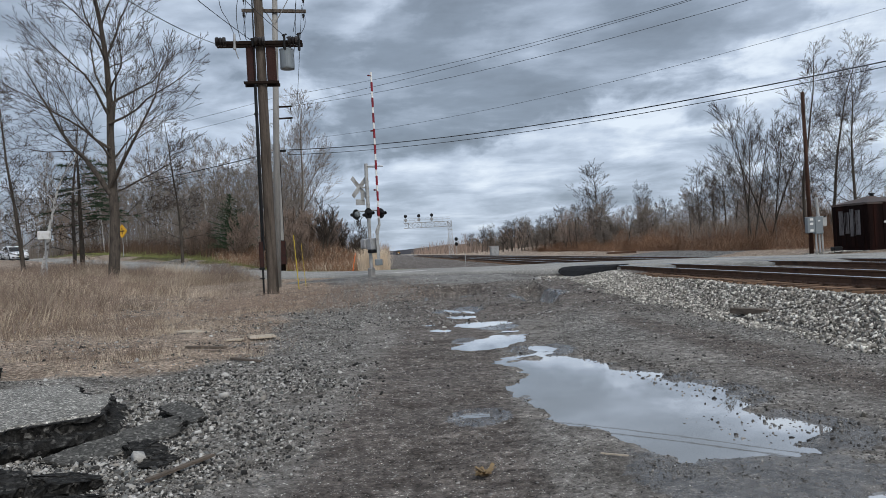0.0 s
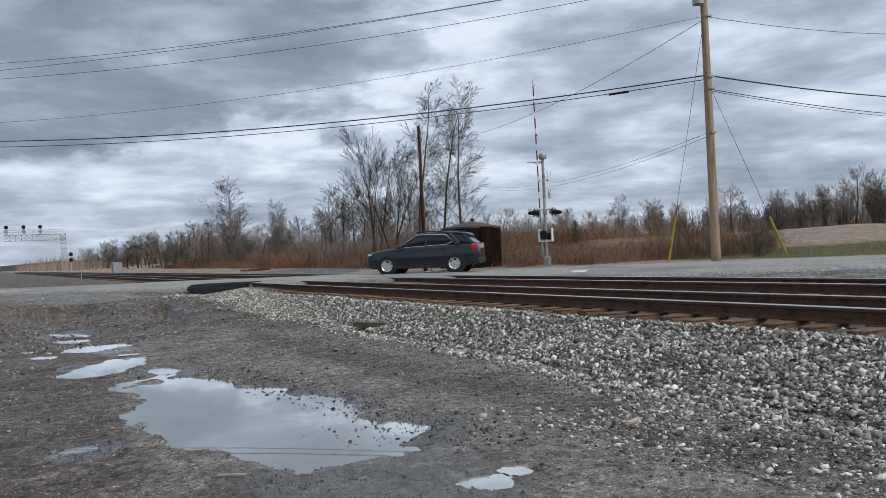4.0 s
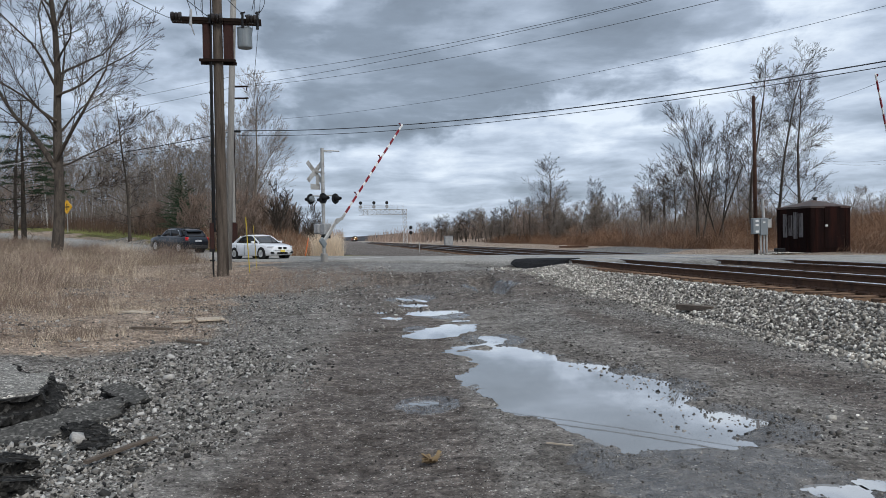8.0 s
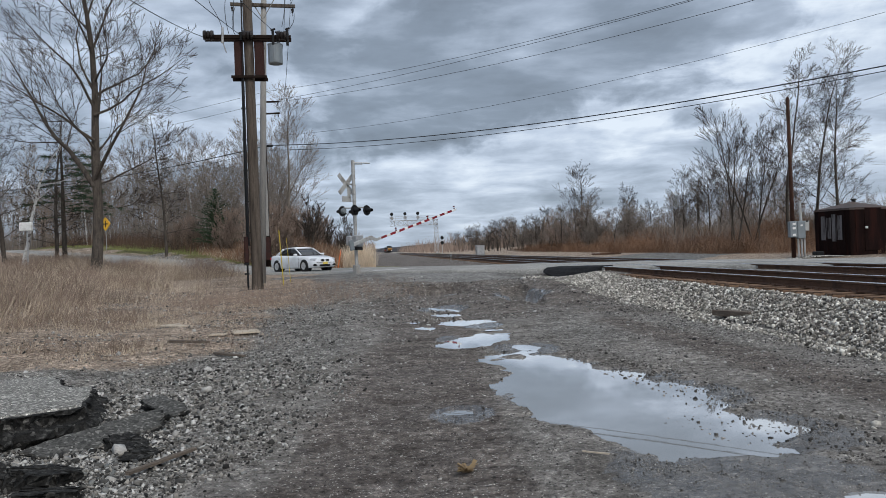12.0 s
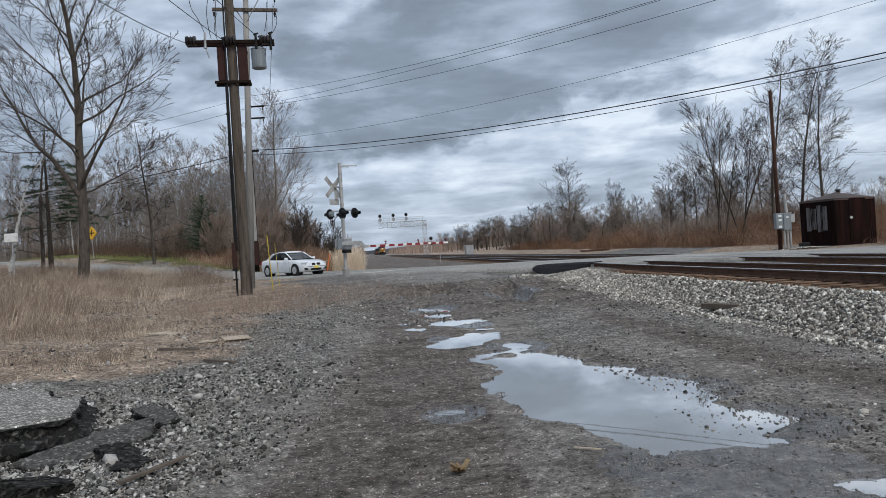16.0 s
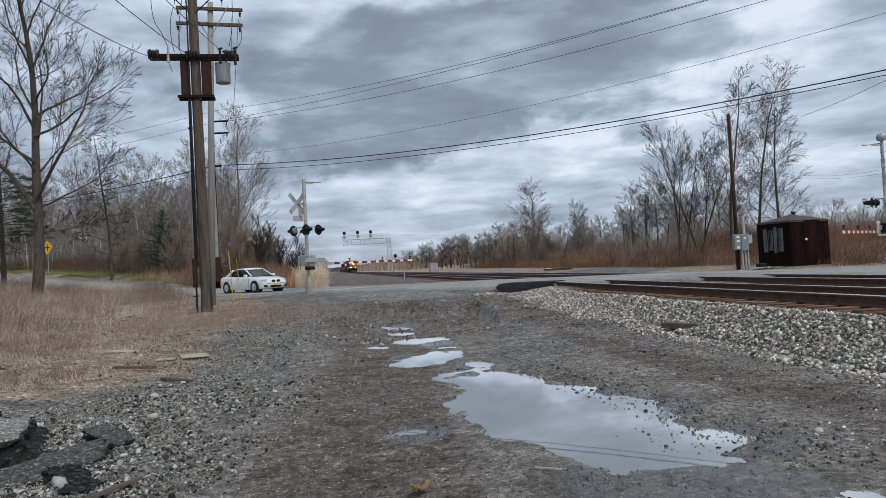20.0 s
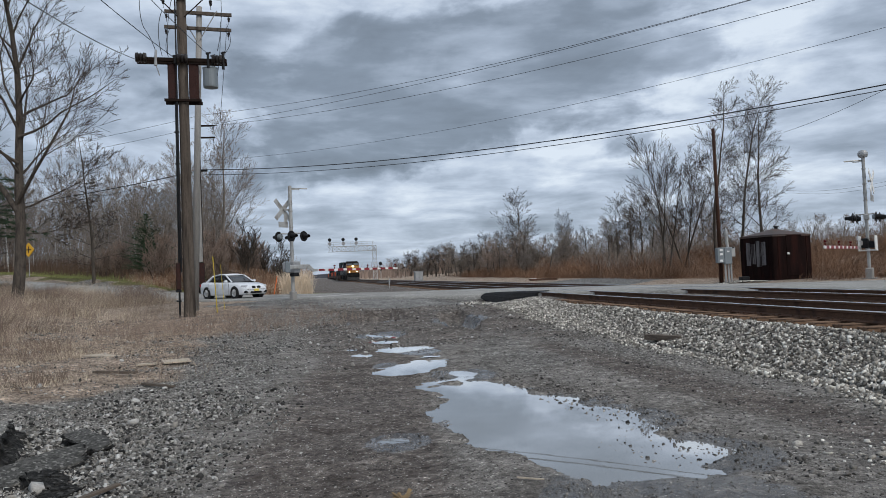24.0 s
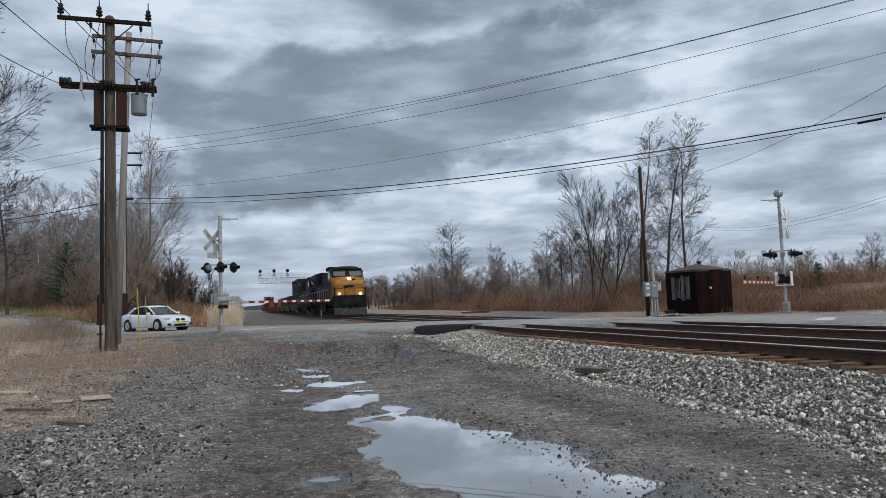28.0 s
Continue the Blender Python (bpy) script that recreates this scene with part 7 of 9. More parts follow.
def grow_tree(seed, H, r, n, first=0.3, spread=50, up=0.1, wob=0.1, ratio=0.45, thin=0.01, limbs=(), lean=(0.0, 0.0), stems=1, slim=1.0, sag=0.0, ratio2=None, fan=0.25):
    """Branches by level; each carries side shoots that shorten towards its tip and turn up a little."""
    rng = random.Random(seed)
    levels = {}

    def unit():
        return np.array([rng.gauss(0, 1), rng.gauss(0, 1), rng.gauss(0, 1)])

    def go(p, d, L, r0, lev):
        k = (10, 7, 5, 3, 2)[lev]
        pts, rs, ds = [p], [r0], [d]
        for i in range(k):
            pull = up * (0.9 if lev else 0.5) * (1 - abs(d[2])) - (sag * (i / k) if lev > 1 else 0)
            d = d + unit() * wob * (0.55, 1.0, 0.6, 0.4, 0.4)[lev] + np.array([0, 0, pull])
            d = d / np.linalg.norm(d)
            p = p + d * (L / k)
            r1 = max(thin, r0 * (1 - (0.88 if lev == 0 else 0.84) * ((i + 1) / k) ** 0.9))
            levels.setdefault(lev, []).append((pts[-1], p, rs[-1], r1))
            pts.append(p)
            rs.append(r1)
            ds.append(d)
        if lev + 1 > len(n):
            return
        az = rng.random() * 6.28
        start = first if lev == 0 else 0.22
        for j in range(n[lev]):
            t = start + (0.985 - start) * (j + rng.random()) / n[lev]
            x = min(t, 0.999) * k
            i = int(x)
            q = pts[i] + (pts[i + 1] - pts[i]) * (x - i)
            dd = ds[i + 1]
            az += 2.4 + rng.uniform(-0.6, 0.6)
            ref = np.array([1.0, 0, 0]) if abs(dd[2]) > 0.9 else np.array([0, 0, 1.0])
            u = np.cross(dd, ref)
            u /= np.linalg.norm(u)
            v = np.cross(dd, u)
            tilt = radians(spread * (1.0, 0.85, 0.75, 0.7)[lev] * rng.uniform(0.65, 1.25) * (1.1 - 0.4 * t))
            cd = dd * math.cos(tilt) + (u * math.cos(az) + v * math.sin(az)) * math.sin(tilt)
            rr = max(thin, (rs[i] * (1 - (x - i)) + rs[i + 1] * (x - i)) * rng.uniform(0.4, 0.66) * slim)
            go(q, cd, L * (ratio if lev == 0 else ratio2 or ratio) * rng.uniform(0.6, 1.3) * (1.25 - 0.75 * t), rr, lev + 1)

    for s in range(stems):
        many = stems > 1
        off = np.array([rng.uniform(-0.3, 0.3) * many, rng.uniform(-0.3, 0.3) * many, -0.3])
        d0 = np.array([lean[0] + rng.uniform(-fan, fan) * many, lean[1] + rng.uniform(-fan, fan) * many, 1.0])
        go(off, d0 / np.linalg.norm(d0), H * (1 if s == 0 else rng.uniform(0.6, 0.95)), r, 0)
    for z, dx, dy, dz, L, rr in limbs:
        x0 = np.array([lean[0] * z, lean[1] * z, z])
        d = np.array([dx, dy, dz])
        go(x0, d / np.linalg.norm(d), L, rr, 1)
    return levels


def tree_meshes(levels, bark, twig):
    tv, tf, cv, cf = [], [], [], []
    nt = nc = 0
    for lev, segs in sorted(levels.items()):
        v, f = tube_mesh(segs, (8, 5, 3, 3, 3)[lev])
        if lev <= 1:
            tv.append(v), tf.append(f + nt)
            nt += len(v)
        else:
            cv.append(v), cf.append(f + nc)
            nc += len(v)
    out = []
    for name, vv, ff, m in (("trunk", tv, tf, bark), ("crown", cv, cf, twig)):
        ob = raw(name, np.concatenate(vv), np.concatenate(ff), M[m])
        out.append(ob)
    return out


def make_tree(name, label, x, y, turn, group, bark, twig, category="tree", **kw):
    p = thing(name, pose(x, y, ground_z(x, y), 0, 0, turn), label, category, group)
    for ob in tree_meshes(grow_tree(**kw), bark, twig):
        ob.parent = p
    return p


def plant(proto, spots, seed, lo=0.8, hi=1.2):
    rng = random.Random(seed)
    for x, y in spots:
        k = rng.uniform(lo, hi)
        copy_thing(proto, pose(x, y, ground_z(x, y) - 0.05, rng.uniform(-3, 3), rng.uniform(-3, 3), rng.uniform(0, 360)) @ Matrix.Diagonal((k, k, k * rng.uniform(0.9, 1.1), 1)))


def build_trees():
    make_tree("bare_tree", "tall leafless tree with a forked grey-brown trunk", -18.85, 41.9, 0, "roadside trees", "bark", "twig", seed=4, H=21, r=0.34, n=(20, 10, 7, 4), first=0.4, spread=48, up=0.07, wob=0.14, ratio=0.33, ratio2=0.48, thin=0.0095, lean=(0.03, 0), slim=0.8,
              limbs=((4.8, -0.52, 0.1, 0.85, 9.5, 0.17), (5.2, 0.68, -0.2, 0.66, 8.5, 0.12), (7.4, -0.66, -0.3, 0.6, 6.0, 0.09), (4.9, 0.95, 0.2, -0.05, 5.0, 0.06), (6.6, 0.3, 0.8, 0.5, 5.5, 0.07), (6.9, -0.3, -0.8, 0.5, 5.5, 0.07), (8.8, 0.75, 0.2, 0.5, 6.0, 0.08), (3.6, 0.6, 0.5, 0.1, 3.2, 0.03)))
    for (x, y), h, sd in (((27.6, 57.3), 14.2, 11), ((30.0, 58.2), 14.6, 12), ((31.6, 57.6), 12.6, 13)):
        make_tree("bare_tree", "tall slender leafless tree with drooping twigs", x, y, 30 * sd, "trees behind the shed", "bark", "twig", seed=sd, H=h, r=0.15, n=(32, 9, 7), first=0.14, spread=50, up=0.07, wob=0.09, ratio=0.25, ratio2=0.5, thin=0.0085, slim=0.5, sag=0.16)
    for (x, y), h, sd in (((23.6, 58.0), 10.4, 21), ((25.6, 58.8), 10.4, 22)):
        make_tree("bare_tree", "spreading leafless tree with many stems", x, y, 40 * sd, "trees behind the shed", "bark", "twig", seed=sd, H=h, r=0.09, n=(13, 9, 6), first=0.2, spread=42, up=0.08, wob=0.06, ratio=0.4, ratio2=0.48, thin=0.0085, stems=3, slim=0.55, fan=0.26)
    make_tree("bare_tree", "tall leafless tree with fine pale twigs", -14.6, 75.0, 10, "roadside trees", "bark_far", "twig_grey", seed=31, H=15.5, r=0.2, n=(24, 10, 7), first=0.2, spread=46, up=0.08, wob=0.08, ratio=0.36, ratio2=0.48, thin=0.011, slim=0.6)
    for (x, y), h, sd in (((-27.0, 47.5), 13, 41), ((-30.5, 50), 12, 42), ((-25.3, 50.5), 10.5, 43), ((-33.0, 45), 14, 44), ((-22.0, 62), 12, 45)):
        make_tree("bare_tree", "slim leafless tree with flat side branches", x, y, 70 * sd, "roadside trees", "bark", "twig", seed=sd, H=h, r=0.15, n=(34, 10, 6), first=0.12, spread=72, up=0.03, wob=0.06, ratio=0.21, ratio2=0.42, thin=0.009, slim=0.55)
    make_tree("bare_tree", "leaning pale-barked tree in the grass", -24.6, 44.9, 0, "roadside trees", "bark_light", "twig", seed=51, H=9, r=0.15, n=(12, 8, 5), first=0.45, spread=50, up=0.1, wob=0.13, ratio=0.3, thin=0.0085, lean=(0.2, 0.0))
    # woods across the road, behind the verge
    protos = []
    for i, (H, twig) in enumerate(((13.5, "twig_grey"), (12.0, "twig_grey"), (14.5, "twig_grey"), (10.5, "twig_grey"), (8.0, "twig_red"))):
        protos.append(make_tree("woodland_tree", "thin leafless tree at the edge of the woods", -20 - 7 * i, 82 + 3 * i, 50 * i, "woods across the road", ("bark_far", "bark_light", "bark_far", "bark_far", "bark_far")[i], twig, seed=60 + i, H=H, r=0.1, n=(22, 8, 6), first=0.25, spread=44, up=0.1, wob=0.08, ratio=0.26, ratio2=0.46, thin=0.0105, slim=0.6))
    rng = random.Random(8)
    spots = []
    while len(spots) < 250:
        q, w = rng.uniform(10, 130), 38 + 75 * rng.random() ** 1.6
        x, y = road_at(q, w)
        d = TN[0] * x + TN[1] * y
        if d < -7 - 0.03 * w and y > 40:
            spots.append((x, y))
    for i, pr in enumerate(protos):
        plant(pr, spots[i::5], 100 + i, 0.5, 0.92)
    # treeline across the tracks
    protos = []
    for i, (H, twig, st) in enumerate(((9.5, "twig_grey", 1), (8.0, "twig_red", 2), (10.5, "twig", 1), (6.5, "twig_grey", 3))):
        protos.append(make_tree("treeline_tree", "leafless bushy tree in the line beyond the tracks", *track_at(105 + 12 * i, 30 + 3 * i), 50 * i, "treeline beyond the tracks", "bark", twig, seed=80 + i, H=H * 0.8, r=0.12, n=(20, 9, 6), first=0.25, spread=54, up=0.08, wob=0.08, ratio=0.42, ratio2=0.46, thin=0.0105, stems=st, slim=0.55, fan=0.3))
    spots = []
    while len(spots) < 170:
        s = 80 + 230 * rng.random() ** 1.3
        d = 26 + 0.02 * s + 26 * rng.random() ** 1.5 + (6 if s < 95 else 0)
        spots.append(track_at(s, d))
    low = [(rng.uniform(36, 85), rng.uniform(55, 105)) for i in range(64)]
    for i, pr in enumerate(protos):
        plant(pr, spots[i::4], 120 + i, 0.6, 1.0)
        plant(pr, low[i::4], 130 + i, 0.3, 0.62)
    # tall one standing over the line
    copy_thing(protos[2], pose(25.4, 127, ground_z(25.4, 127), 0, 0, 40) @ Matrix.Diagonal((1.45, 1.45, 1.5, 1)))
    # far scrub either side of the line, and off to the south-east
    spots = [track_at(rng.uniform(260, 620), rng.choice((-1, 1)) * rng.uniform(26, 70) + 10) for _ in range(28)]
    spots += [(rng.uniform(70, 190), rng.uniform(30, 130)) for _ in range(32)]
    plant(protos[1], spots, 140, 0.6, 1.1)
    # wood behind the field to the south-east
    plant(protos[3], [(rng.uniform(66, 105), rng.uniform(34, 82)) for _ in range(46)], 141, 0.55, 0.95)
    # shrubs by the crossing
    sh = make_tree("shrub", "dense dark leafless shrub", -10.2, 62.5, 0, "shrubs", "bark", "twig", "shrub", seed=91, H=4.6, r=0.05, n=(12, 8, 5), first=0.1, spread=34, up=0.3, wob=0.13, ratio=0.42, slim=0.7, thin=0.008, stems=6)
    plant(sh, [(-9.4, 67.5), (-8.6, 73), (-9.5, 78)], 150, 0.6, 0.95)
    sh = make_tree("shrub", "brown leafless shrub on the verge", -13.2, 57.8, 0, "shrubs", "bark", "twig_red", "shrub", seed=92, H=4.0, r=0.05, n=(12, 8, 4), first=0.05, spread=34, up=0.3, wob=0.13, ratio=0.5, thin=0.012, stems=7)
    plant(sh, [(-11.4, 58.0), (-17.5, 63.5), (-23.0, 72.0), (-10.5, 66), (-24, 70)], 151, 0.6, 1.0)
    plant(sh, [(-13.0, 63), (-12.0, 66.5), (-14.0, 71), (-10.8, 71), (-17.5, 73)], 153, 0.6, 0.95)
    plant(sh, [(30.2, 25.2), (31.6, 26.0), (29.0, 26.8)], 152, 0.3, 0.42)


build_trees()


def build_evergreens():
    def spruce(x, y, H, seed, label, R=0.32, first=0.12):
        rng = random.Random(seed)
        p = thing("evergreen", pose(x, y, ground_z(x, y), 0, 0, 0), label, "evergreen tree", "evergreens")
        bm = B()
        rod(bm, (0, 0, -0.2), (0, 0, H), 0.022 * H, 0.012, 8)
        part("trunk", bm, M["bark"], p)
        segs, quads = [], []
        n = int(110 * H / 4)
        for i in range(n):
            t = first + (1 - first) * (i + rng.random()) / n
            L = H * R * (1 - t) ** 0.85 * rng.uniform(0.55, 1.2) + 0.08
            a = i * 2.4 + rng.uniform(-0.4, 0.4)
            d = np.array([math.cos(a), math.sin(a), rng.uniform(-0.1, 0.3) + 0.3 * t])
            a0 = np.array([0, 0, H * t])
            segs.append((a0, a0 + d * L, 0.012, 0.004))
            side = np.array([-math.sin(a), math.cos(a), 0])
            m = max(6, int(L / 0.05))
            for j in range(m):
                c = a0 + d * L * (j + 0.5) / m
                for s in (1, -1):
                    e = c + side * s * rng.uniform(0.04, 0.12 + 0.14 * L * (1 - j / m)) + d * rng.uniform(0.02, 0.14) + np.array([0, 0, rng.uniform(-0.1, 0.09)])
                    w = np.array([0, 0, 0.014]) + d * 0.008
                    quads.append((c - w, c + w, e + w * 0.4, e - w * 0.4))
        v, f = tube_mesh(segs, 3)
        qv = np.array(quads).reshape(-1, 3)
        raw("needles", np.concatenate([v, qv]), np.concatenate([f, np.arange(len(qv)).reshape(-1, 4) + len(v)]), M["needle"], p)

    spruce(-19.4, 67.3, 5.7, 3, "small dark green spruce on the verge", 0.5)
    spruce(-12.8, 57.6, 2.6, 5, "small dark green spruce on the verge")
    spruce(33.6, 44.0, 1.7, 6, "small dark evergreen beyond the shed")
    # ragged pine with flat boughs
    rng = random.Random(17)
    x, y = -25.2, 51.5
    p = thing("pine", pose(x, y, ground_z(x, y)), "ragged dark pine with flat drooping boughs", "pine tree", "evergreens")
    bm = B()
    rod(bm, (0, 0, -0.2), (0, 0, 9.5), 0.19, 0.04, 8)
    part("trunk", bm, M["bark"], p)
    segs, quads = [], []
    for i in range(26):
        z = 3.0 + 4.6 * (i / 26) + rng.uniform(-0.3, 0.3)
        a = rng.uniform(-0.6, 0.6) if i % 4 else rng.uniform(2.2, 4.0)
        L = rng.uniform(1.6, 4.2) * (1 - 0.5 * i / 26) * (1 if i % 4 else 0.6)
        p0, d = np.array([0, 0, z]), np.array([math.cos(a), math.sin(a), rng.uniform(-0.05, 0.3)])
        for j in range(6):
            p1 = p0 + d * L / 6
            segs.append((p0, p1, 0.03 - 0.004 * j, 0.026 - 0.004 * j))
            d = d + np.array([rng.gauss(0, 0.1), rng.gauss(0, 0.1), -0.09 if j < 4 else 0.06])
            for _ in range(2 if j else 0):
                b = a + rng.choice((-1, 1)) * rng.uniform(0.3, 1.2)
                e = np.array([math.cos(b), math.sin(b), rng.uniform(-0.25, 0.12)]) * rng.uniform(0.25, 0.75)
                segs.append((p1, p1 + e, 0.01, 0.004))
                for m in range(22):
                    c = p1 + e * rng.uniform(0.2, 1.05)
                    t = e * 0.35 + np.array([rng.gauss(0, 0.09), rng.gauss(0, 0.09), rng.gauss(-0.03, 0.09)])
                    w = np.array([rng.gauss(0, 0.008), rng.gauss(0, 0.008), 0.01])
                    quads.append((c - w, c + w, c + t + w * 0.4, c + t - w * 0.4))
            p0 = p1
    v, f = tube_mesh(segs, 3)
    qv = np.array(quads).reshape(-1, 3)
    raw("foliage", np.concatenate([v, qv]), np.concatenate([f, np.arange(len(qv)).reshape(-1, 4) + len(v)]), M["needle"], p)


build_evergreens()


# ---- grass ----
def blades(name, label, category, x, y, h, width, lean, material, seed, drift=0.0):
    """Two-piece bent blades standing on the ground."""
    g = np.random.default_rng(seed)
    n = len(x)
    z = land(x, y, False) - 0.03
    a = g.uniform(0, 2 * np.pi, n)
    b = g.uniform(0, 2 * np.pi, n)
    if drift:
        b = 3.6 * value_noise(x, y, drift, 200 + seed) + g.normal(0, 0.7, n)
    k = g.uniform(0.2, 1.0, n) * lean
    side = np.stack([np.cos(a), np.sin(a), 0 * a], 1) * (width / 2 * g.uniform(0.7, 1.3, n))[:, None]
    off = np.stack([np.cos(b), np.sin(b), 0 * b], 1) * (h * k)[:, None]
    p0 = np.stack([x, y, z], 1)
    p1 = p0 + off * 0.35 + np.array([0, 0, 1]) * (h * 0.55)[:, None]
    p2 = p0 + off + np.array([0, 0, 1]) * (h * np.sqrt(np.clip(1 - 0.6 * k * k, 0.2, 1)))[:, None]
    v = np.stack([p0 - side, p0 + side, p1 + side * 0.8, p1 - side * 0.8, p2 + side * 0.15, p2 - side * 0.15], 1).reshape(-1, 3)
    base = (np.arange(n) * 6)[:, None]
    f = np.concatenate([base + np.array([[0, 1, 2, 3]]), base + np.array([[3, 2, 4, 5]])], 0)
    ob = raw(name, v, f, M[material])
    tagged(ob, label, category, kind="stuff")


def scatter(n, seed, box4, keep, clump=0.0, per=1):
    g = np.random.default_rng(seed)
    xs, ys = [], []
    got = 0
    while got < n:
        m = max(2000, n // per)
        cx, cy = g.uniform(box4[0], box4[1], m), g.uniform(box4[2], box4[3], m)
        if per > 1:
            cx, cy = np.repeat(cx, per), np.repeat(cy, per)
            cx, cy = cx + g.normal(0, clump, len(cx)), cy + g.normal(0, clump, len(cy))
        ok = g.random(len(cx)) < keep(cx, cy)
        xs.append(cx[ok]), ys.append(cy[ok])
        got += int(ok.sum())
    return np.concatenate(xs)[:n], np.concatenate(ys)[:n]


def build_grass():
    def wof(x, y):
        return RN[0] * x + RN[1] * y

    def qof(x, y):
        return RE[0] * x + RE[1] * y

    def dof(x, y):
        return TN[0] * x + TN[1] * y

    def field(x, y):
        patch = value_noise(x, y, 3.0, 61) + 0.6 * value_noise(x, y, 1.0, 62)
        k = smooth01(-5.0, -11, x + 0.12 * (y - 20)) * smooth01(12, 22, y + 0.5 * (x + 8)) * (wof(x, y) < 24.6)
        return k * smooth01(-0.5, 0.5, patch)

    g = np.random.default_rng(1)
    x, y = scatter(46000, 2, (-42, -4, 11, 52), field, 0.22, 12)
    h = g.uniform(0.2, 0.95, len(x)) * (0.4 + 1.0 * smooth01(-6, -14, x) - 0.35 * smooth01(-12, -20, x)) * (0.75 + 0.5 * value_noise(x, y, 2.2, 63))
    blades("dry_grass", "tall dry straw-coloured grass in the field", "grass", x, y, h, 0.009, 1.15, "straw", 3, 1.6)
    x, y = scatter(74000, 4, (-42, -4, 11, 52), field, 0.3, 10)
    h = g.uniform(0.2, 1.2, len(x)) * (0.4 + 1.0 * smooth01(-6, -14, x) - 0.35 * smooth01(-12, -20, x)) * (0.75 + 0.5 * value_noise(x, y, 1.7, 64))
    blades("weeds", "brown dead weeds among the grass", "weeds", x, y, h, 0.008, 1.1, "weed", 5, 2.0)

    def verge(x, y):
        return smooth01(3.4, 0.8, np.hypot((x + 5.0) / 1.5, (y - 25.5) / 2.0)) * (wof(x, y) < 24.6)

    x, y = scatter(5000, 6, (-11, 0, 18, 33), verge, 0.2, 8)
    blades("weeds", "reddish brown dead weeds round the pole foot", "weeds", x, y, g.uniform(0.1, 0.42, len(x)), 0.009, 0.8, "weed", 7)

    def thin_left(x, y):
        return smooth01(-1.8, -5, x + 0.1 * (y - 9)) * smooth01(8, 12, y) * smooth01(27, 20, y) * smooth01(0.0, 0.6, value_noise(x, y, 1.4, 65))

    x, y = scatter(15000, 8, (-15, -1, 7, 26), thin_left, 0.25, 14)
    blades("dry_grass", "low flattened dry grass on the stony verge", "grass", x, y, g.uniform(0.04, 0.2, len(x)), 0.008, 1.25, "straw", 9)
    x, y = scatter(12000, 10, (-15, -1, 9, 26), thin_left, 0.12, 24)
    blades("weeds", "thin brown dead stems on the stony verge", "weeds", x, y, g.uniform(0.06, 0.4, len(x)), 0.006, 0.85, "weed", 11)

    # rust-brown brush across the tracks
    def brush(x, y):
        d, w = dof(x, y), wof(x, y)
        patch = value_noise(x, y, 5.0, 71)
        edge = 21.0 + 0.06 * np.clip(y - 40, 0, 200)
        return smooth01(edge, edge + 2, d + patch) * smooth01(33.9, 35.6, w) * (0.45 + 0.55 * smooth01(-0.6, 0.3, patch)) * smooth01(edge + 34, edge + 12, d) * smooth01(1.32, 1.16, x / y) * smooth01(1.5, 2.4, np.hypot(x - 19.75, y - 34.6)) * smooth01(0.8, 1.5, np.hypot(x - 20.97, y - 29.7)) * smooth01(0.8, 1.8, np.hypot(x - 16.8, y - 33.4))

    x, y = scatter(190000, 12, (15, 75, 28, 150), brush, 0.35, 26)
    h = g.uniform(0.4, 2.1, len(x)) * (0.78 + 0.55 * value_noise(x, y, 5, 72) + 0.35 * value_noise(x, y, 1.8, 74))
    h = h * (0.88 + 0.2 * smooth01(30, 52, y))
    blades("brush", "thick rust-brown brush on the rise beyond the tracks", "brush", x, y, h, 0.0105, 1.7, "reed", 13, 2.2)
    x, y = scatter(45000, 14, (15, 80, 28, 170), brush, 0.5, 14)
    h = g.uniform(0.5, 2.1, len(x)) * (0.72 + 0.5 * value_noise(x, y, 6, 72) + 0.35 * value_noise(x, y, 1.5, 73))
    h = h * (0.88 + 0.2 * smooth01(30, 52, y))
    blades("brush", "grey-brown brush stems on the rise beyond the tracks", "brush", x, y, h, 0.011, 1.5, "reed_brown", 15, 3.0)

    # thicket at the foot of the treeline
    def thicket(x, y):
        d = dof(x, y)
        edge = 25.0 + 0.07 * np.clip(y - 40, 0, 200)
        return smooth01(edge, edge + 5, d + 2 * value_noise(x, y, 6, 171)) * smooth01(edge + 40, edge + 14, d) * smooth01(50, 60, y) * (0.35 + 0.65 * smooth01(-0.4, 0.3, value_noise(x, y, 4, 172)))

    x, y = scatter(26000, 37, (18, 110, 50, 240), thicket, 0.5, 9)
    h = g.uniform(1.2, 3.9, len(x)) * (0.8 + 0.4 * value_noise(x, y, 7, 173))
    blades("brush", "dark leafless thicket at the foot of the treeline", "brush", x, y, h, 0.028, 0.75, "twig_grey", 38, 2.5)

    # brush and weeds across the road
    def mound(x, y):
        d, w = dof(x, y), wof(x, y)
        return smooth01(34.5, 37, w) * smooth01(-2.0, -4.5, d + value_noise(x, y, 3, 75)) * smooth01(75, 55, w) * (0.3 + 0.7 * smooth01(46, 36, qof(x, y)))

    x, y = scatter(22000, 16, (-45, -1, 36, 100), mound, 0.4, 10)
    blades("brush", "brown brush and saplings at the edge of the woods", "brush", x, y, g.uniform(0.3, 1.7, len(x)), 0.022, 0.45, "reed_brown", 17)

    def bank(x, y):
        d, w = dof(x, y), wof(x, y)
        return smooth01(33.6, 35, w) * smooth01(52, 44, w) * smooth01(-1.4, -3.0, d + 0.6 * value_noise(x, y, 2, 76)) * smooth01(-16, -10, d)

    x, y = scatter(26000, 24, (-22, -1, 40, 75), bank, 0.3, 12)
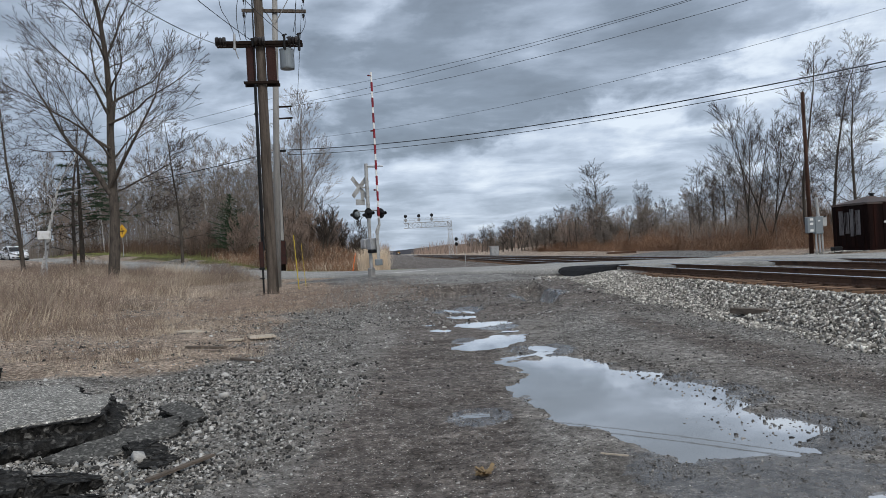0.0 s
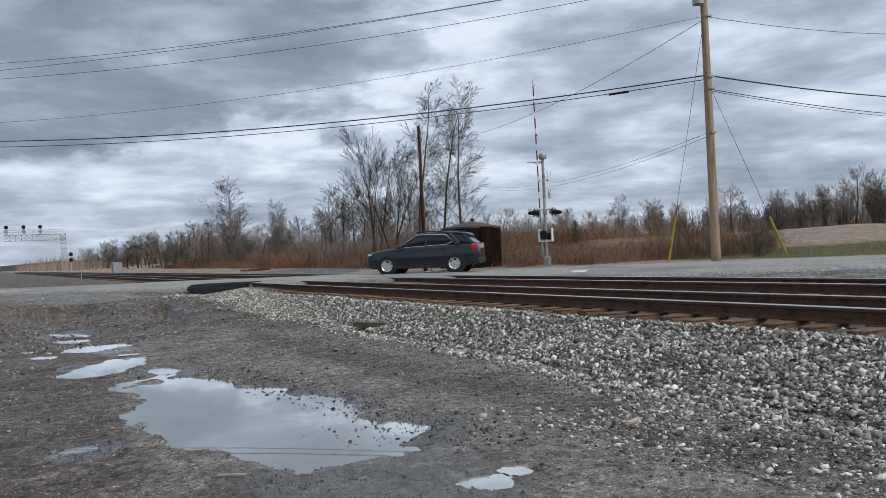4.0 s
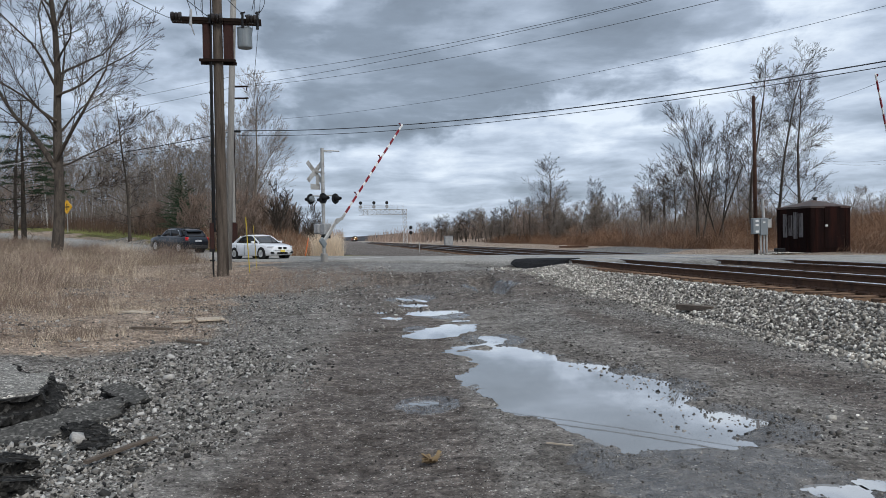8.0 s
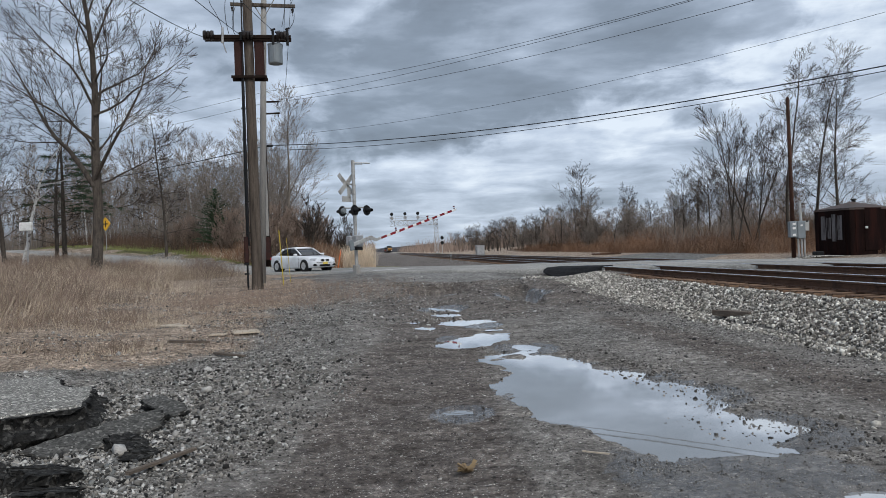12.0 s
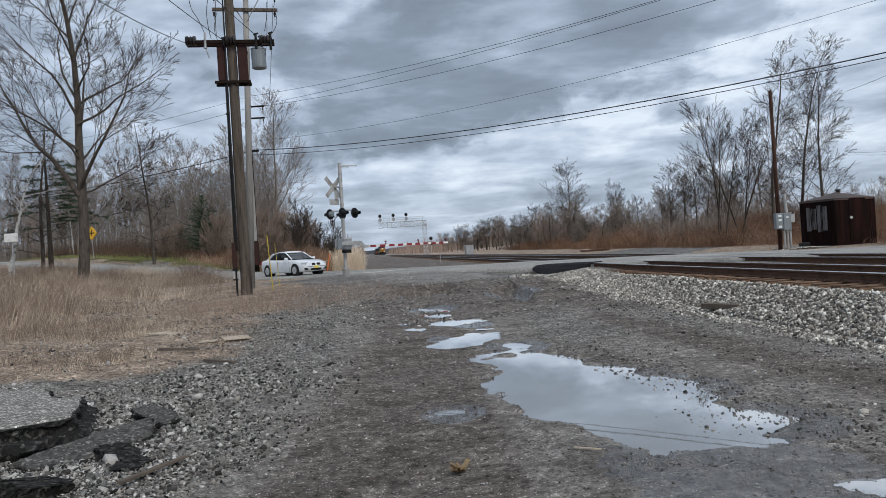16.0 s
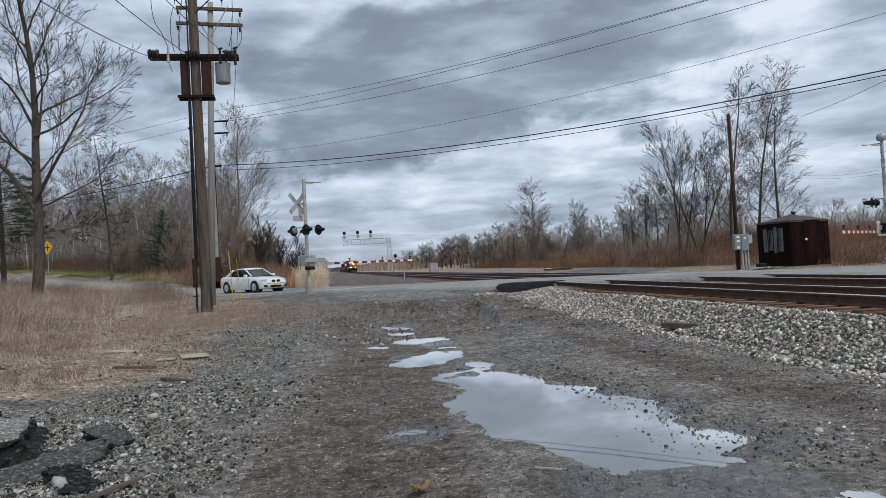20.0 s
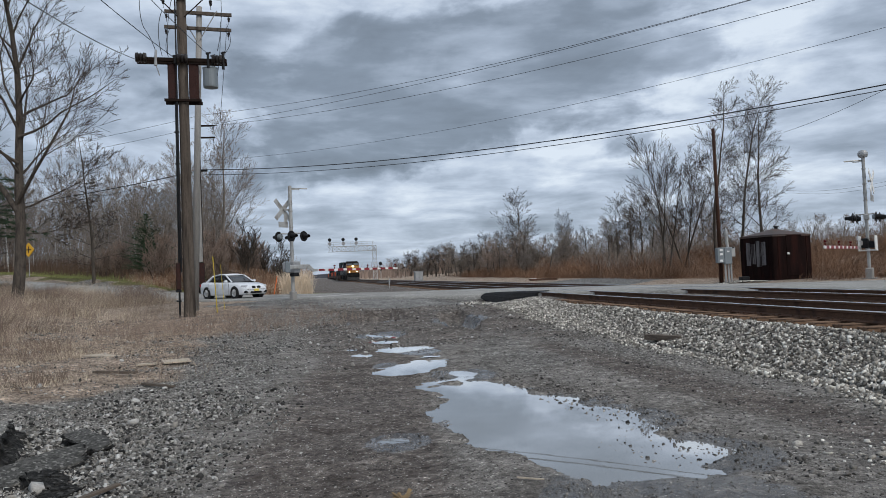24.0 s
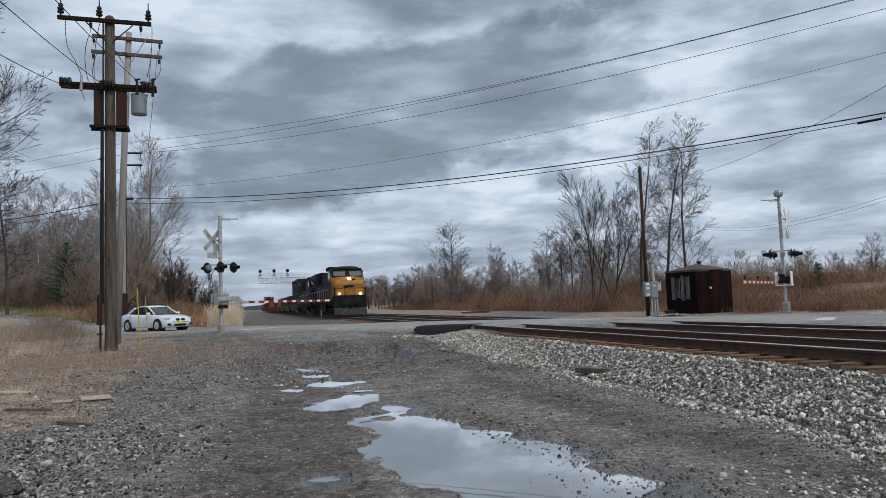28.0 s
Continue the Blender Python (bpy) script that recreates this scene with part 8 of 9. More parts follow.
    blades("dry_grass", "brown dry grass on the bank beyond the road", "grass", x, y, g.uniform(0.3, 1.2, len(x)), 0.018, 0.9, "reed", 25)
    x, y = scatter(12000, 26, (-22, -1, 40, 75), bank, 0.3, 10)
    blades("dry_grass", "pale dry grass on the bank beyond the road", "grass", x, y, g.uniform(0.3, 1.0, len(x)), 0.015, 0.9, "straw", 27)

    def floor_left(x, y):
        return smooth01(39, 44, wof(x, y)) * smooth01(-8, -12, dof(x, y))

    x, y = scatter(22000, 18, (-95, -6, 45, 140), floor_left, 0.6, 8)
    blades("brush", "grey undergrowth of saplings in the woods", "brush", x, y, g.uniform(0.8, 4.5, len(x)), 0.035, 0.25, "twig_grey", 19)

    x, y = scatter(16000, 28, (85, 240, 5, 120), lambda x, y: 0.4 + 0.6 * smooth01(-0.2, 0.3, value_noise(x, y, 12, 78)), 1.5, 20)
    blades("brush", "dark far scrub beyond the open field", "brush", x, y, g.uniform(1.5, 6.0, len(x)), 0.09, 0.4, "reed_brown", 29)
    x, y = scatter(5000, 30, (27, 60, 8, 32), lambda x, y: smooth01(33.4, 34.5, wof(x, y)) * (0.3 + 0.7 * smooth01(-0.2, 0.4, value_noise(x, y, 2.0, 79))), 0.3, 10)
    blades("weeds", "dark brown dead weeds on the road verge", "weeds", x, y, g.uniform(0.1, 0.6, len(x)), 0.012, 0.9, "weed", 31)

    gd = np.random.default_rng(77)
    n = 9000
    s_, d_ = gd.uniform(240, 760, n), np.where(gd.random(n) < 0.6, gd.uniform(-120, 3, n), gd.uniform(20, 110, n))
    d_ = np.where(d_ > 3, d_, d_ - 4)
    x, y = TU[0] * s_ + TN[0] * d_, TU[1] * s_ + TN[1] * d_
    blades("far_woods", "hazy brown far woods along the line", "woods", x, y, gd.uniform(1.5, 7.5, n), 0.3, 0.35, "twig_red", 35)

    def lawn(x, y):
        w = wof(x, y)
        return smooth01(33.2, 34, w) * smooth01(42, 39, w) * smooth01(34, 39, qof(x, y)) * smooth01(95, 70, qof(x, y))

    x, y = scatter(16000, 20, (-70, -8, 44, 100), lawn, 0.3, 8)
    blades("grass", "short yellow-green verge grass across the road", "grass", x, y, g.uniform(0.05, 0.22, len(x)), 0.02, 0.8, "lawn", 21)
    x, y = scatter(2600, 22, (-6.5, -3.2, 46.5, 50.5), lambda x, y: smooth01(1.0, 0.6, np.hypot((x + 4.75) / 1.15, (y - 48.6) / 1.1)), 0.1, 4)
    blades("dry_grass", "clump of pale dry grass behind the signal", "grass", x, y, g.uniform(0.6, 1.75, len(x)), 0.014, 0.5, "straw", 23)


M["lawn"] = mat("lawn", (0.2, 0.22, 0.075), 0.35, 0.95, scale=0.5, bscale=4, bump=0, rand=0.8)
build_grass()


def build_hills():
    bm = B()
    a = []
    for i in range(61):
        t = radians(-62 + 124 * i / 60)
        R = 1500
        h = 12 + 5 * float(value_noise(i, 0, 7.0, 81)) + 3 * float(value_noise(i, 0, 2.0, 82))
        a.append([(R * math.sin(t), R * math.cos(t), -3), (R * math.sin(t), R * math.cos(t), h), ((R + 200) * math.sin(t), (R + 200) * math.cos(t), -3)])
    loft(bm, a)
    tagged(finish("distant_hills", bm, M["hill"], smooth=False), "low blue-grey wooded hills on the horizon", "hills", kind="structure")


build_hills()


# ---- stones and debris ----
def rock_shapes(count=18, points=8, seed=77):
    """Angular broken stones: hulls of a few points thrown over a rounded block."""
    g = np.random.default_rng(seed)
    out = []
    for _ in range(count):
        bm = B()
        stretch = np.array([g.uniform(1.0, 1.4), g.uniform(0.65, 1.0), g.uniform(0.35, 0.72)])
        for k in range(points):
            corner = np.array([1 if k & 1 else -1, 1 if k & 2 else -1, 1 if k & 4 else -1], float)
            p = corner * g.uniform(0.45, 1.0, 3)
            bm.verts.new(p / np.linalg.norm(p) ** 0.6 * stretch)
        bmesh.ops.convex_hull(bm, input=list(bm.verts))
        loose = [v for v in bm.verts if not v.link_faces]
        bmesh.ops.delete(bm, geom=loose, context="VERTS")
        bmesh.ops.triangulate(bm, faces=bm.faces)
        bmesh.ops.recalc_face_normals(bm, faces=bm.faces)
        bm.verts.index_update()
        out.append((np.array([v.co[:] for v in bm.verts]), np.array([[v.index for v in f.verts] for f in bm.faces])))
        bm.free()
    return out


ROCKS = rock_shapes()


def stones(name, label, category, pos, size, material, seed, parent=None, tumble=0.45):
    g = np.random.default_rng(seed)
    n = len(pos)
    kind = g.integers(0, len(ROCKS), n)
    q = g.normal(size=(n, 4))
    q[:, 1:3] *= tumble
    q[:, 0] += 0.6
    q /= np.linalg.norm(q, axis=1, keepdims=True)
    w, x, y, z = q.T
    R = np.stack([1 - 2 * (y * y + z * z), 2 * (x * y - z * w), 2 * (x * z + y * w), 2 * (x * y + z * w), 1 - 2 * (x * x + z * z), 2 * (y * z - x * w), 2 * (x * z - y * w), 2 * (y * z + x * w), 1 - 2 * (x * x + y * y)], 1).reshape(n, 3, 3)
    vs, fs, total = [], [], 0
    for k, (shape, faces) in enumerate(ROCKS):
        i = np.nonzero(kind == k)[0]
        if not len(i):
            continue
        v = np.einsum("nij,kj->nki", R[i], shape) * (0.72 * size[i])[:, None, None] + pos[i][:, None, :]
        f = (np.arange(len(i)) * len(shape))[:, None, None] + faces[None] + total
        vs.append(v.reshape(-1, 3)), fs.append(f.reshape(-1, 3))
        total += v.shape[0] * v.shape[1]
    ob = raw(name, np.concatenate(vs), np.concatenate(fs), M[material], parent)
    return tagged(ob, label, category, kind="stuff")


def on_land(x, y, up):
    return np.stack([x, y, land(x, y) + up], 1)


def build_stones():
    g = np.random.default_rng(5)
    # ballast shoulder and cribs
    n = 100000
    s = -7 + 54 * g.random(n) ** 1.25
    d = g.uniform(5.35, 7.84, n)
    keep = g.random(n) < smooth01(5.75, 6.3, d + 0.42 * smooth01(9.5, 5.5, s) + 0.3 * value_noise(s, d, 0.8, 91))
    s, d = s[keep], d[keep]
    x, y = TU[0] * s + TN[0] * d, TU[1] * s + TN[1] * d
    w = RN[0] * x + RN[1] * y
    ok = w < 24.9
    x, y, s = x[ok], y[ok], s[ok]
    size = np.clip(g.lognormal(-3.62, 0.38, len(x)), 0.013, 0.065) 
    stones("ballast_stones", "grey and buff crushed ballast stones", "ballast", on_land(x, y, size * 0.25), size, "ballast", 6, tumble=0.9)
    n = 16000
    s, d = g.uniform(-4, 46, n), g.uniform(8.0, 16.0, n)
    x, y = TU[0] * s + TN[0] * d, TU[1] * s + TN[1] * d
    ok = (RN[0] * x + RN[1] * y < road_near(RE[0] * x + RE[1] * y) - 0.2) & (np.abs(np.abs(d - NEAR_TRACK) - 0.755) > 0.1) & (np.abs(np.abs(d - FAR_TRACK) - 0.755) > 0.1)
    x, y = x[ok], y[ok]
    size = np.clip(g.lognormal(-3.6, 0.3, len(x)), 0.015, 0.06)
    stones("ballast_stones", "rust-stained ballast stones between the rails", "ballast", on_land(x, y, -0.005 + 0 * x), size, "ballast", 7)
    # rubble heap beside the broken asphalt
    x, y = scatter(42000, 9, (-6.0, 0.4, 3.2, 12.0), lambda x, y: smooth01(2.6, 0.4, np.hypot((x + 3.0 - 0.1 * (y - 7)) / 0.85, (y - 6.9) / 2.2)) * (0.15 + 0.85 * smooth01(-0.5, 0.2, value_noise(x, y, 0.7, 99))), 0.1, 5)
    size = np.clip(g.lognormal(-4.42, 0.55, len(x)), 0.006, 0.05)
    stones("rubble", "loose grey stones and broken asphalt bits", "rubble", on_land(x, y, size * 0.2), size, "rubble", 10)
    x, y = scatter(16000, 11, (-12, 0.2, 8, 30), lambda x, y: smooth01(0.2, -2.2, x - 0.02 * y + 0.5 * value_noise(x, y, 1.5, 92)) * (0.25 + 0.75 * smooth01(-0.2, 0.5, value_noise(x, y, 1.1, 93))), 0.2, 4)
    size = np.clip(g.lognormal(-4.25, 0.55, len(x)), 0.006, 0.07)
    stones("rubble", "scattered grey stones on the verge", "rubble", on_land(x, y, size * 0.2), size, "rubble", 12)
    # fine gravel over the dirt road
    def road_gravel(x, y):
        lane = np.maximum(np.exp(-((x + 0.4) / 0.95) ** 2), 0.9 * np.exp(-((x - 4.2 + 0.1 * (y - 8)) / 0.7) ** 2))
        return (0.95 - 0.85 * lane) * (0.12 + 0.88 * smooth01(-0.1, 0.6, value_noise(x, y, 0.8, 95) + 0.5 * value_noise(x, y, 2.6, 98)))

    x, y = scatter(14000, 13, (-5, 6.4, 3.2, 17), road_gravel, 0.12, 4)
    size = np.clip(g.lognormal(-5.0, 0.5, len(x)), 0.003, 0.028) * (0.8 + 0.03 * y)
    stones("gravel", "fine dark gravel over the dirt road", "gravel", on_land(x, y, size * 0.2), size, "pebble", 14)
    x, y = scatter(5000, 15, (2.6, 6.4, 3.2, 22), lambda x, y: smooth01(2.8, 4.6, x + 0.5 * value_noise(x, y, 1.1, 96)), 0.15, 4)
    size = np.clip(g.lognormal(-4.2, 0.4, len(x)), 0.006, 0.05)
    stones("gravel", "pale gravel spilled from the track bed", "gravel", on_land(x, y, size * 0.2), size, "rubble", 16)
    x, y = scatter(15000, 17, (-6, 6, 16, 33), lambda x, y: (0.5 + 0.5 * value_noise(x, y, 1.5, 97)) * (1 - 0.93 * smooth01(19.4, 20.6, RN[0] * x + RN[1] * y) * smooth01(15.6, 16.6, RE[0] * x + RE[1] * y)), 0.2, 3)
    size = np.clip(g.lognormal(-4.2, 0.5, len(x)), 0.008, 0.06)
    stones("gravel", "coarse gravel before the crossing", "gravel", on_land(x, y, size * 0.2), size, "rubble", 18)
    x, y = scatter(2600, 33, (15.4, 19.4, 32.4, 35.0), lambda x, y: smooth01(1.0, 0.4, np.hypot((x - 17.2) / 1.7, (y - 33.6) / 1.0)) * smooth01(32.5, 33.0, RN[0] * x + RN[1] * y), 0.1, 3)
    size = np.clip(g.lognormal(-3.6, 0.35, len(x)), 0.012, 0.06)
    stones("gravel", "pale gravel heaped under the meter boxes", "gravel", on_land(x, y, size * 0.2 + 0.1 * np.exp(-((x - 17.0) / 1.0) ** 2)), size, "ballast", 34)
    # flat pale stones towards the track bed, at the near end
    x, y = scatter(3600, 41, (2.9, 6.2, 2.6, 7.0), lambda x, y: smooth01(3.2, 4.6, x + 0.5 * value_noise(x, y, 0.9, 101)) * smooth01(6.6, 4.4, y) * (0.3 + 0.7 * smooth01(-0.3, 0.3, value_noise(x, y, 0.6, 102))), 0.12, 5)
    size = np.clip(g.lognormal(-3.95, 0.5, len(x)), 0.008, 0.06)
    stones("gravel", "flat pale stones on the dirt near the track bed", "gravel", on_land(x, y, size * 0.12), size, "ballast", 42, tumble=0.2)
    # grit thrown over the lanes
    x, y = scatter(30000, 43, (-3.2, 5.6, 3.0, 13), lambda x, y: 0.25 + 0.75 * smooth01(-0.2, 0.5, value_noise(x, y, 0.5, 103) + 0.6 * value_noise(x, y, 1.9, 104)), 0.1, 4)
    size = np.clip(g.lognormal(-5.3, 0.5, len(x)), 0.003, 0.02) * (0.7 + 0.06 * y)
    stones("gravel", "small dark grit on the dirt road", "gravel", on_land(x, y, size * 0.1), size, "pebble", 44, tumble=0.2)
    # stones standing in the shallow side of the puddle
    x, y = scatter(1500, 19, (0.6, 3.4, 5.0, 10.8), lambda x, y: np.maximum(smooth01(0.5, 0.2, np.abs((x - 1.78) * math.cos(radians(10)) + (y - 7.5) * math.sin(radians(10)) - 0.85)), 0.8 * smooth01(0.9, 0.3, np.hypot(x - 2.7, y - 6.2))), 0.06, 3)
    size = np.clip(g.lognormal(-4.5, 0.5, len(x)), 0.006, 0.035)
    pos = on_land(x, y, 0 * x)
    pos[:, 2] = np.maximum(pos[:, 2], -0.024) + 0.25 * size
    stones("puddle_stones", "dark wet stones standing in the puddle", "stones", pos, size, "pebble", 20)
    # a few larger single rocks
    for i, (x, y, r) in enumerate(((-2.75, 8.85, 0.11), (-3.2, 5.0, 0.12), (-2.6, 6.05, 0.1), (1.02, 7.35, 0.05), (2.05, 6.4, 0.06), (2.25, 6.75, 0.07), (3.0, 25.2, 0.13), (2.5, 24.8, 0.1))):
        ob = stones("rock", "single grey rock on the ground", "rock", on_land(np.array([x]), np.array([y]), 0.3 * r), np.array([r]), "rubble", 30 + i)
        ob["kind"] = ""
        tagged(ob, group="single rocks")
        del ob["kind"]


build_stones()


def slab_outline(n, rx, ry, seed, jag):
    pts = []
    for i in range(n):
        a = 2 * math.pi * i / n
        k = 1 + jag * (float(value_noise(i * 90 / n, seed, 9.0, 7)) + 0.4 * float(value_noise(i * 90 / n, seed, 2.5, 8)))
        sq = 1 / max(abs(math.cos(a)), abs(math.sin(a))) ** 0.6
        pts.append((rx * k * sq * math.cos(a), ry * k * sq * math.sin(a)))
    return pts


def build_slabs():
    """Broken asphalt: a flat worn top over a black, ragged edge."""
    for x, y, top, rx, ry, th, yaw, tx, ty, seed, label in (
        (-4.85, 7.85, 0.15, 1.02, 1.85, 0.24, 31, -2, 1, 1, "large broken slab of grey asphalt"),
        (-2.92, 6.55, 0.06, 0.2, 0.62, 0.16, -42, 4, 12, 2, "tilted broken piece of grey asphalt"),
        (-2.75, 7.5, 0.07, 0.11, 0.4, 0.13, 38, 6, -12, 3, "narrow broken strip of grey asphalt"),
        (-7.0, 10.6, 0.36, 0.5, 0.4, 0.4, 10, -10, 6, 4, "dark broken lump of asphalt"),
        (-3.35, 5.2, 0.11, 0.3, 0.22, 0.16, 10, 10, 6, 5, "dark broken lump of asphalt"),
        (-2.75, 5.25, 0.12, 0.2, 0.16, 0.15, 60, 4, 12, 6, "dark broken lump of asphalt"),
        (-2.55, 4.85, 0.1, 0.18, 0.13, 0.13, 20, -8, 4, 7, "dark broken lump of asphalt"),
        (-2.6, 6.25, 0.07, 0.12, 0.2, 0.1, 35, 8, 5, 9, "dark broken lump of asphalt"),
        (-2.35, 5.85, 0.05, 0.09, 0.14, 0.08, -20, 4, 5, 10, "dark broken lump of asphalt"),
    ):
        big = rx > 0.9
        topped = seed < 4
        rng = random.Random(seed)
        p = thing("asphalt_slab", pose(x, y, ground_z(x, y) + top, tx, ty, yaw), label, "asphalt slab", "broken asphalt")
        n = 150 if big else 40
        pts = slab_outline(n, rx, ry, seed, 0.15 if big else 0.25)
        jit = 0.022 if big else 0.016
        levels = [(-th - 0.03, 1.05), (-th * 0.8, 1.09), (-th * 0.55, 1.06), (-th * 0.48, 0.985), (-th * 0.25, 0.97), (-th * 0.1, 0.985), (-0.012, 0.975), (-0.006, 0.9), (-0.006, 0.02)]
        bm = B()
        loft(bm, [[(px * k + rng.gauss(0, jit * (k > 0.5)), py * k + rng.gauss(0, jit * (k > 0.5)), z + rng.gauss(0, 0.6 * jit if z < -0.02 else 0.003)) for px, py in pts] for z, k in levels])
        part("broken_edge", bm, M["slab_edge"], p, "black broken edge")
        if topped:
            bm = B()
            edge = [0.95 + 0.035 * float(value_noise(i, 2, 6, seed)) for i in range(n)]
            loft(bm, [[(px * k * e + (rng.gauss(0, 0.006) if j < 2 else 0), py * k * e + (rng.gauss(0, 0.006) if j < 2 else 0), z + 0.006 * float(value_noise(px * k, py * k, 0.3, 5))) for (px, py), e in zip(pts, edge)] for j, (z, k) in enumerate(((-0.015, 1.0), (0.004, 0.985), (0.006, 0.9), (0.008, 0.75), (0.01, 0.55), (0.008, 0.35), (0.006, 0.15), (0.006, 0.02)))])
            part("worn_top", bm, M["slab" if big else "slab_dark"], p, "grey gritty worn surface" if big else "dark gritty worn surface")


build_slabs()


def plank(name, label, x, y, L, w, t, yaw, up, mt, tilt=0, group="wood scraps"):
    bm = B()
    rng = random.Random(int(abs(x * 100)))
    rings = []
    n = 7
    for i in range(n):
        u = -L / 2 + L * i / (n - 1)
        e = rng.uniform(-0.06, 0.06) * w
        rings.append([(u + rng.uniform(-0.015, 0.015), -w / 2 + e, -t / 2), (u, w / 2 + e, -t / 2), (u, w / 2 + e, t / 2), (u, -w / 2 + e, t / 2)])
    loft(bm, rings)
    ob = finish(name, bm, M[mt])
    ob.matrix_world = pose(x, y, ground_z(x, y) + up, 0, tilt, yaw)
    tagged(ob, label, "wood" if "wood" in mt else "debris", group)


def build_debris():
    plank("plank", "pale weathered board lying on the verge", -3.8, 14.95, 0.5, 0.55, 0.025, 20, 0.03, "wood")
    plank("plank", "pale weathered board lying on the verge", -4.25, 14.6, 0.32, 0.24, 0.025, 5, 0.025, "wood")
    plank("plank", "pale weathered board lying on the verge", -5.85, 16.8, 0.9, 0.3, 0.025, -40, 0.03, "wood")
    plank("plank", "split grey wood scrap in the stones", -2.05, 5.5, 0.66, 0.045, 0.02, 66, 0.045, "old_wood")
    plank("plank", "split grey wood scrap in the stones", -3.2, 11.5, 0.75, 0.07, 0.03, -40, 0.05, "old_wood")
    plank("plank", "dark old timber scrap in the stones", -4.4, 13.3, 0.9, 0.08, 0.04, -25, 0.05, "old_wood")
    plank("tie_stub", "dark weathered stub of a railway tie on the ballast", 5.55, 13.85, 0.8, 0.2, 0.1, -60, 0.05, "old_wood", 0, "tie stubs")
    plank("paper_scrap", "flat pale scrap lying on the gravel", 4.43, 4.97, 0.2, 0.06, 0.012, 20, 0.025, "wood", 0, "scraps")
    plank("paper_scrap", "thin pale stick beside the puddle", 1.1, 5.35, 0.2, 0.012, 0.01, -30, 0.02, "wood", 0, "scraps")
    plank("paper_scrap", "flat pale scrap beyond the tracks", *track_at(72, 21.5), 0.7, 0.3, 0.05, 20, 0.06, "white", 0, "scraps")
    for x, y in (track_at(62.0, 19.5), track_at(63.5, 19.8)):
        plank("spare_rail", "rusty length of steel beside the far track", x, y, 2.4, 0.14, 0.14, 5, 0.15, "rust", 0, "spare steel")
    plank("stick", "long thin brown sliver lying in the puddle", 1.68, 5.95, 1.15, 0.03, 0.03, -39, -0.0, "old_wood", 0, "scraps")
    g = np.random.default_rng(3)
    n = 46
    a = g.uniform(0, 6.28, n)
    c = np.array([0.15, 5.12, ground_z(0.15, 5.12) + 0.02])
    quads = []
    for i in range(n):
        d = np.array([math.cos(a[i]), math.sin(a[i]), g.uniform(0.05, 0.7)]) * g.uniform(0.02, 0.09)
        s = np.array([-math.sin(a[i]), math.cos(a[i]), 0.2]) * g.uniform(0.008, 0.02)
        b = c + np.array([g.normal(0, 0.025), g.normal(0, 0.02), 0])
        quads += [b - s * 0.4, b + s * 0.4, b + d + s, b + d - s]
    ob = raw("dead_leaves", np.array(quads), np.arange(4 * n).reshape(-1, 4), M["leaf_dry"])
    tagged(ob, "crumpled tuft of dead brown leaves on the dirt", "leaves")


build_debris()


# ---- what moves ----
SUV_WAY = [(0, -33), (2, -13.2), (3.0, -2.6), (3.4, 2.1), (4.4, 11.8), (5.5, 21.9), (6, 26.6), (6.6, 32.4), (7, 36.5), (8, 47.2), (8.5, 53.4), (9, 60), (10, 72.5), (12, 97.5), (20, 197), (28, 297)]
SEDAN_WAY = [(0, 78.8), (1.5, 68.3), (2.0, 64.7), (2.5, 60.7), (3.5, 52.7), (4.5, 45.3), (5.25, 40.6), (6.0, 37.2), (6.5, 35.8), (7, 34.7), (7.5, 34.2), (8.2, 33.8), (9, 33.6), (28, 33.6)]
GATE = [(0, 90), (3.6, 90), (4.4, 80), (5.5, 67), (6.0, 61.6), (6.6, 56.7), (7, 52), (8, 44.6), (8.5, 40), (9, 35.5), (9.5, 31), (11, 20), (12.5, 9), (13.7, 0.6), (14.4, 0), (28, 0)]
TRAIN_NOSE = [(0, 850.5), (7, 654.5), (14, 458.5), (21, 262.5), (28, 66.5)]


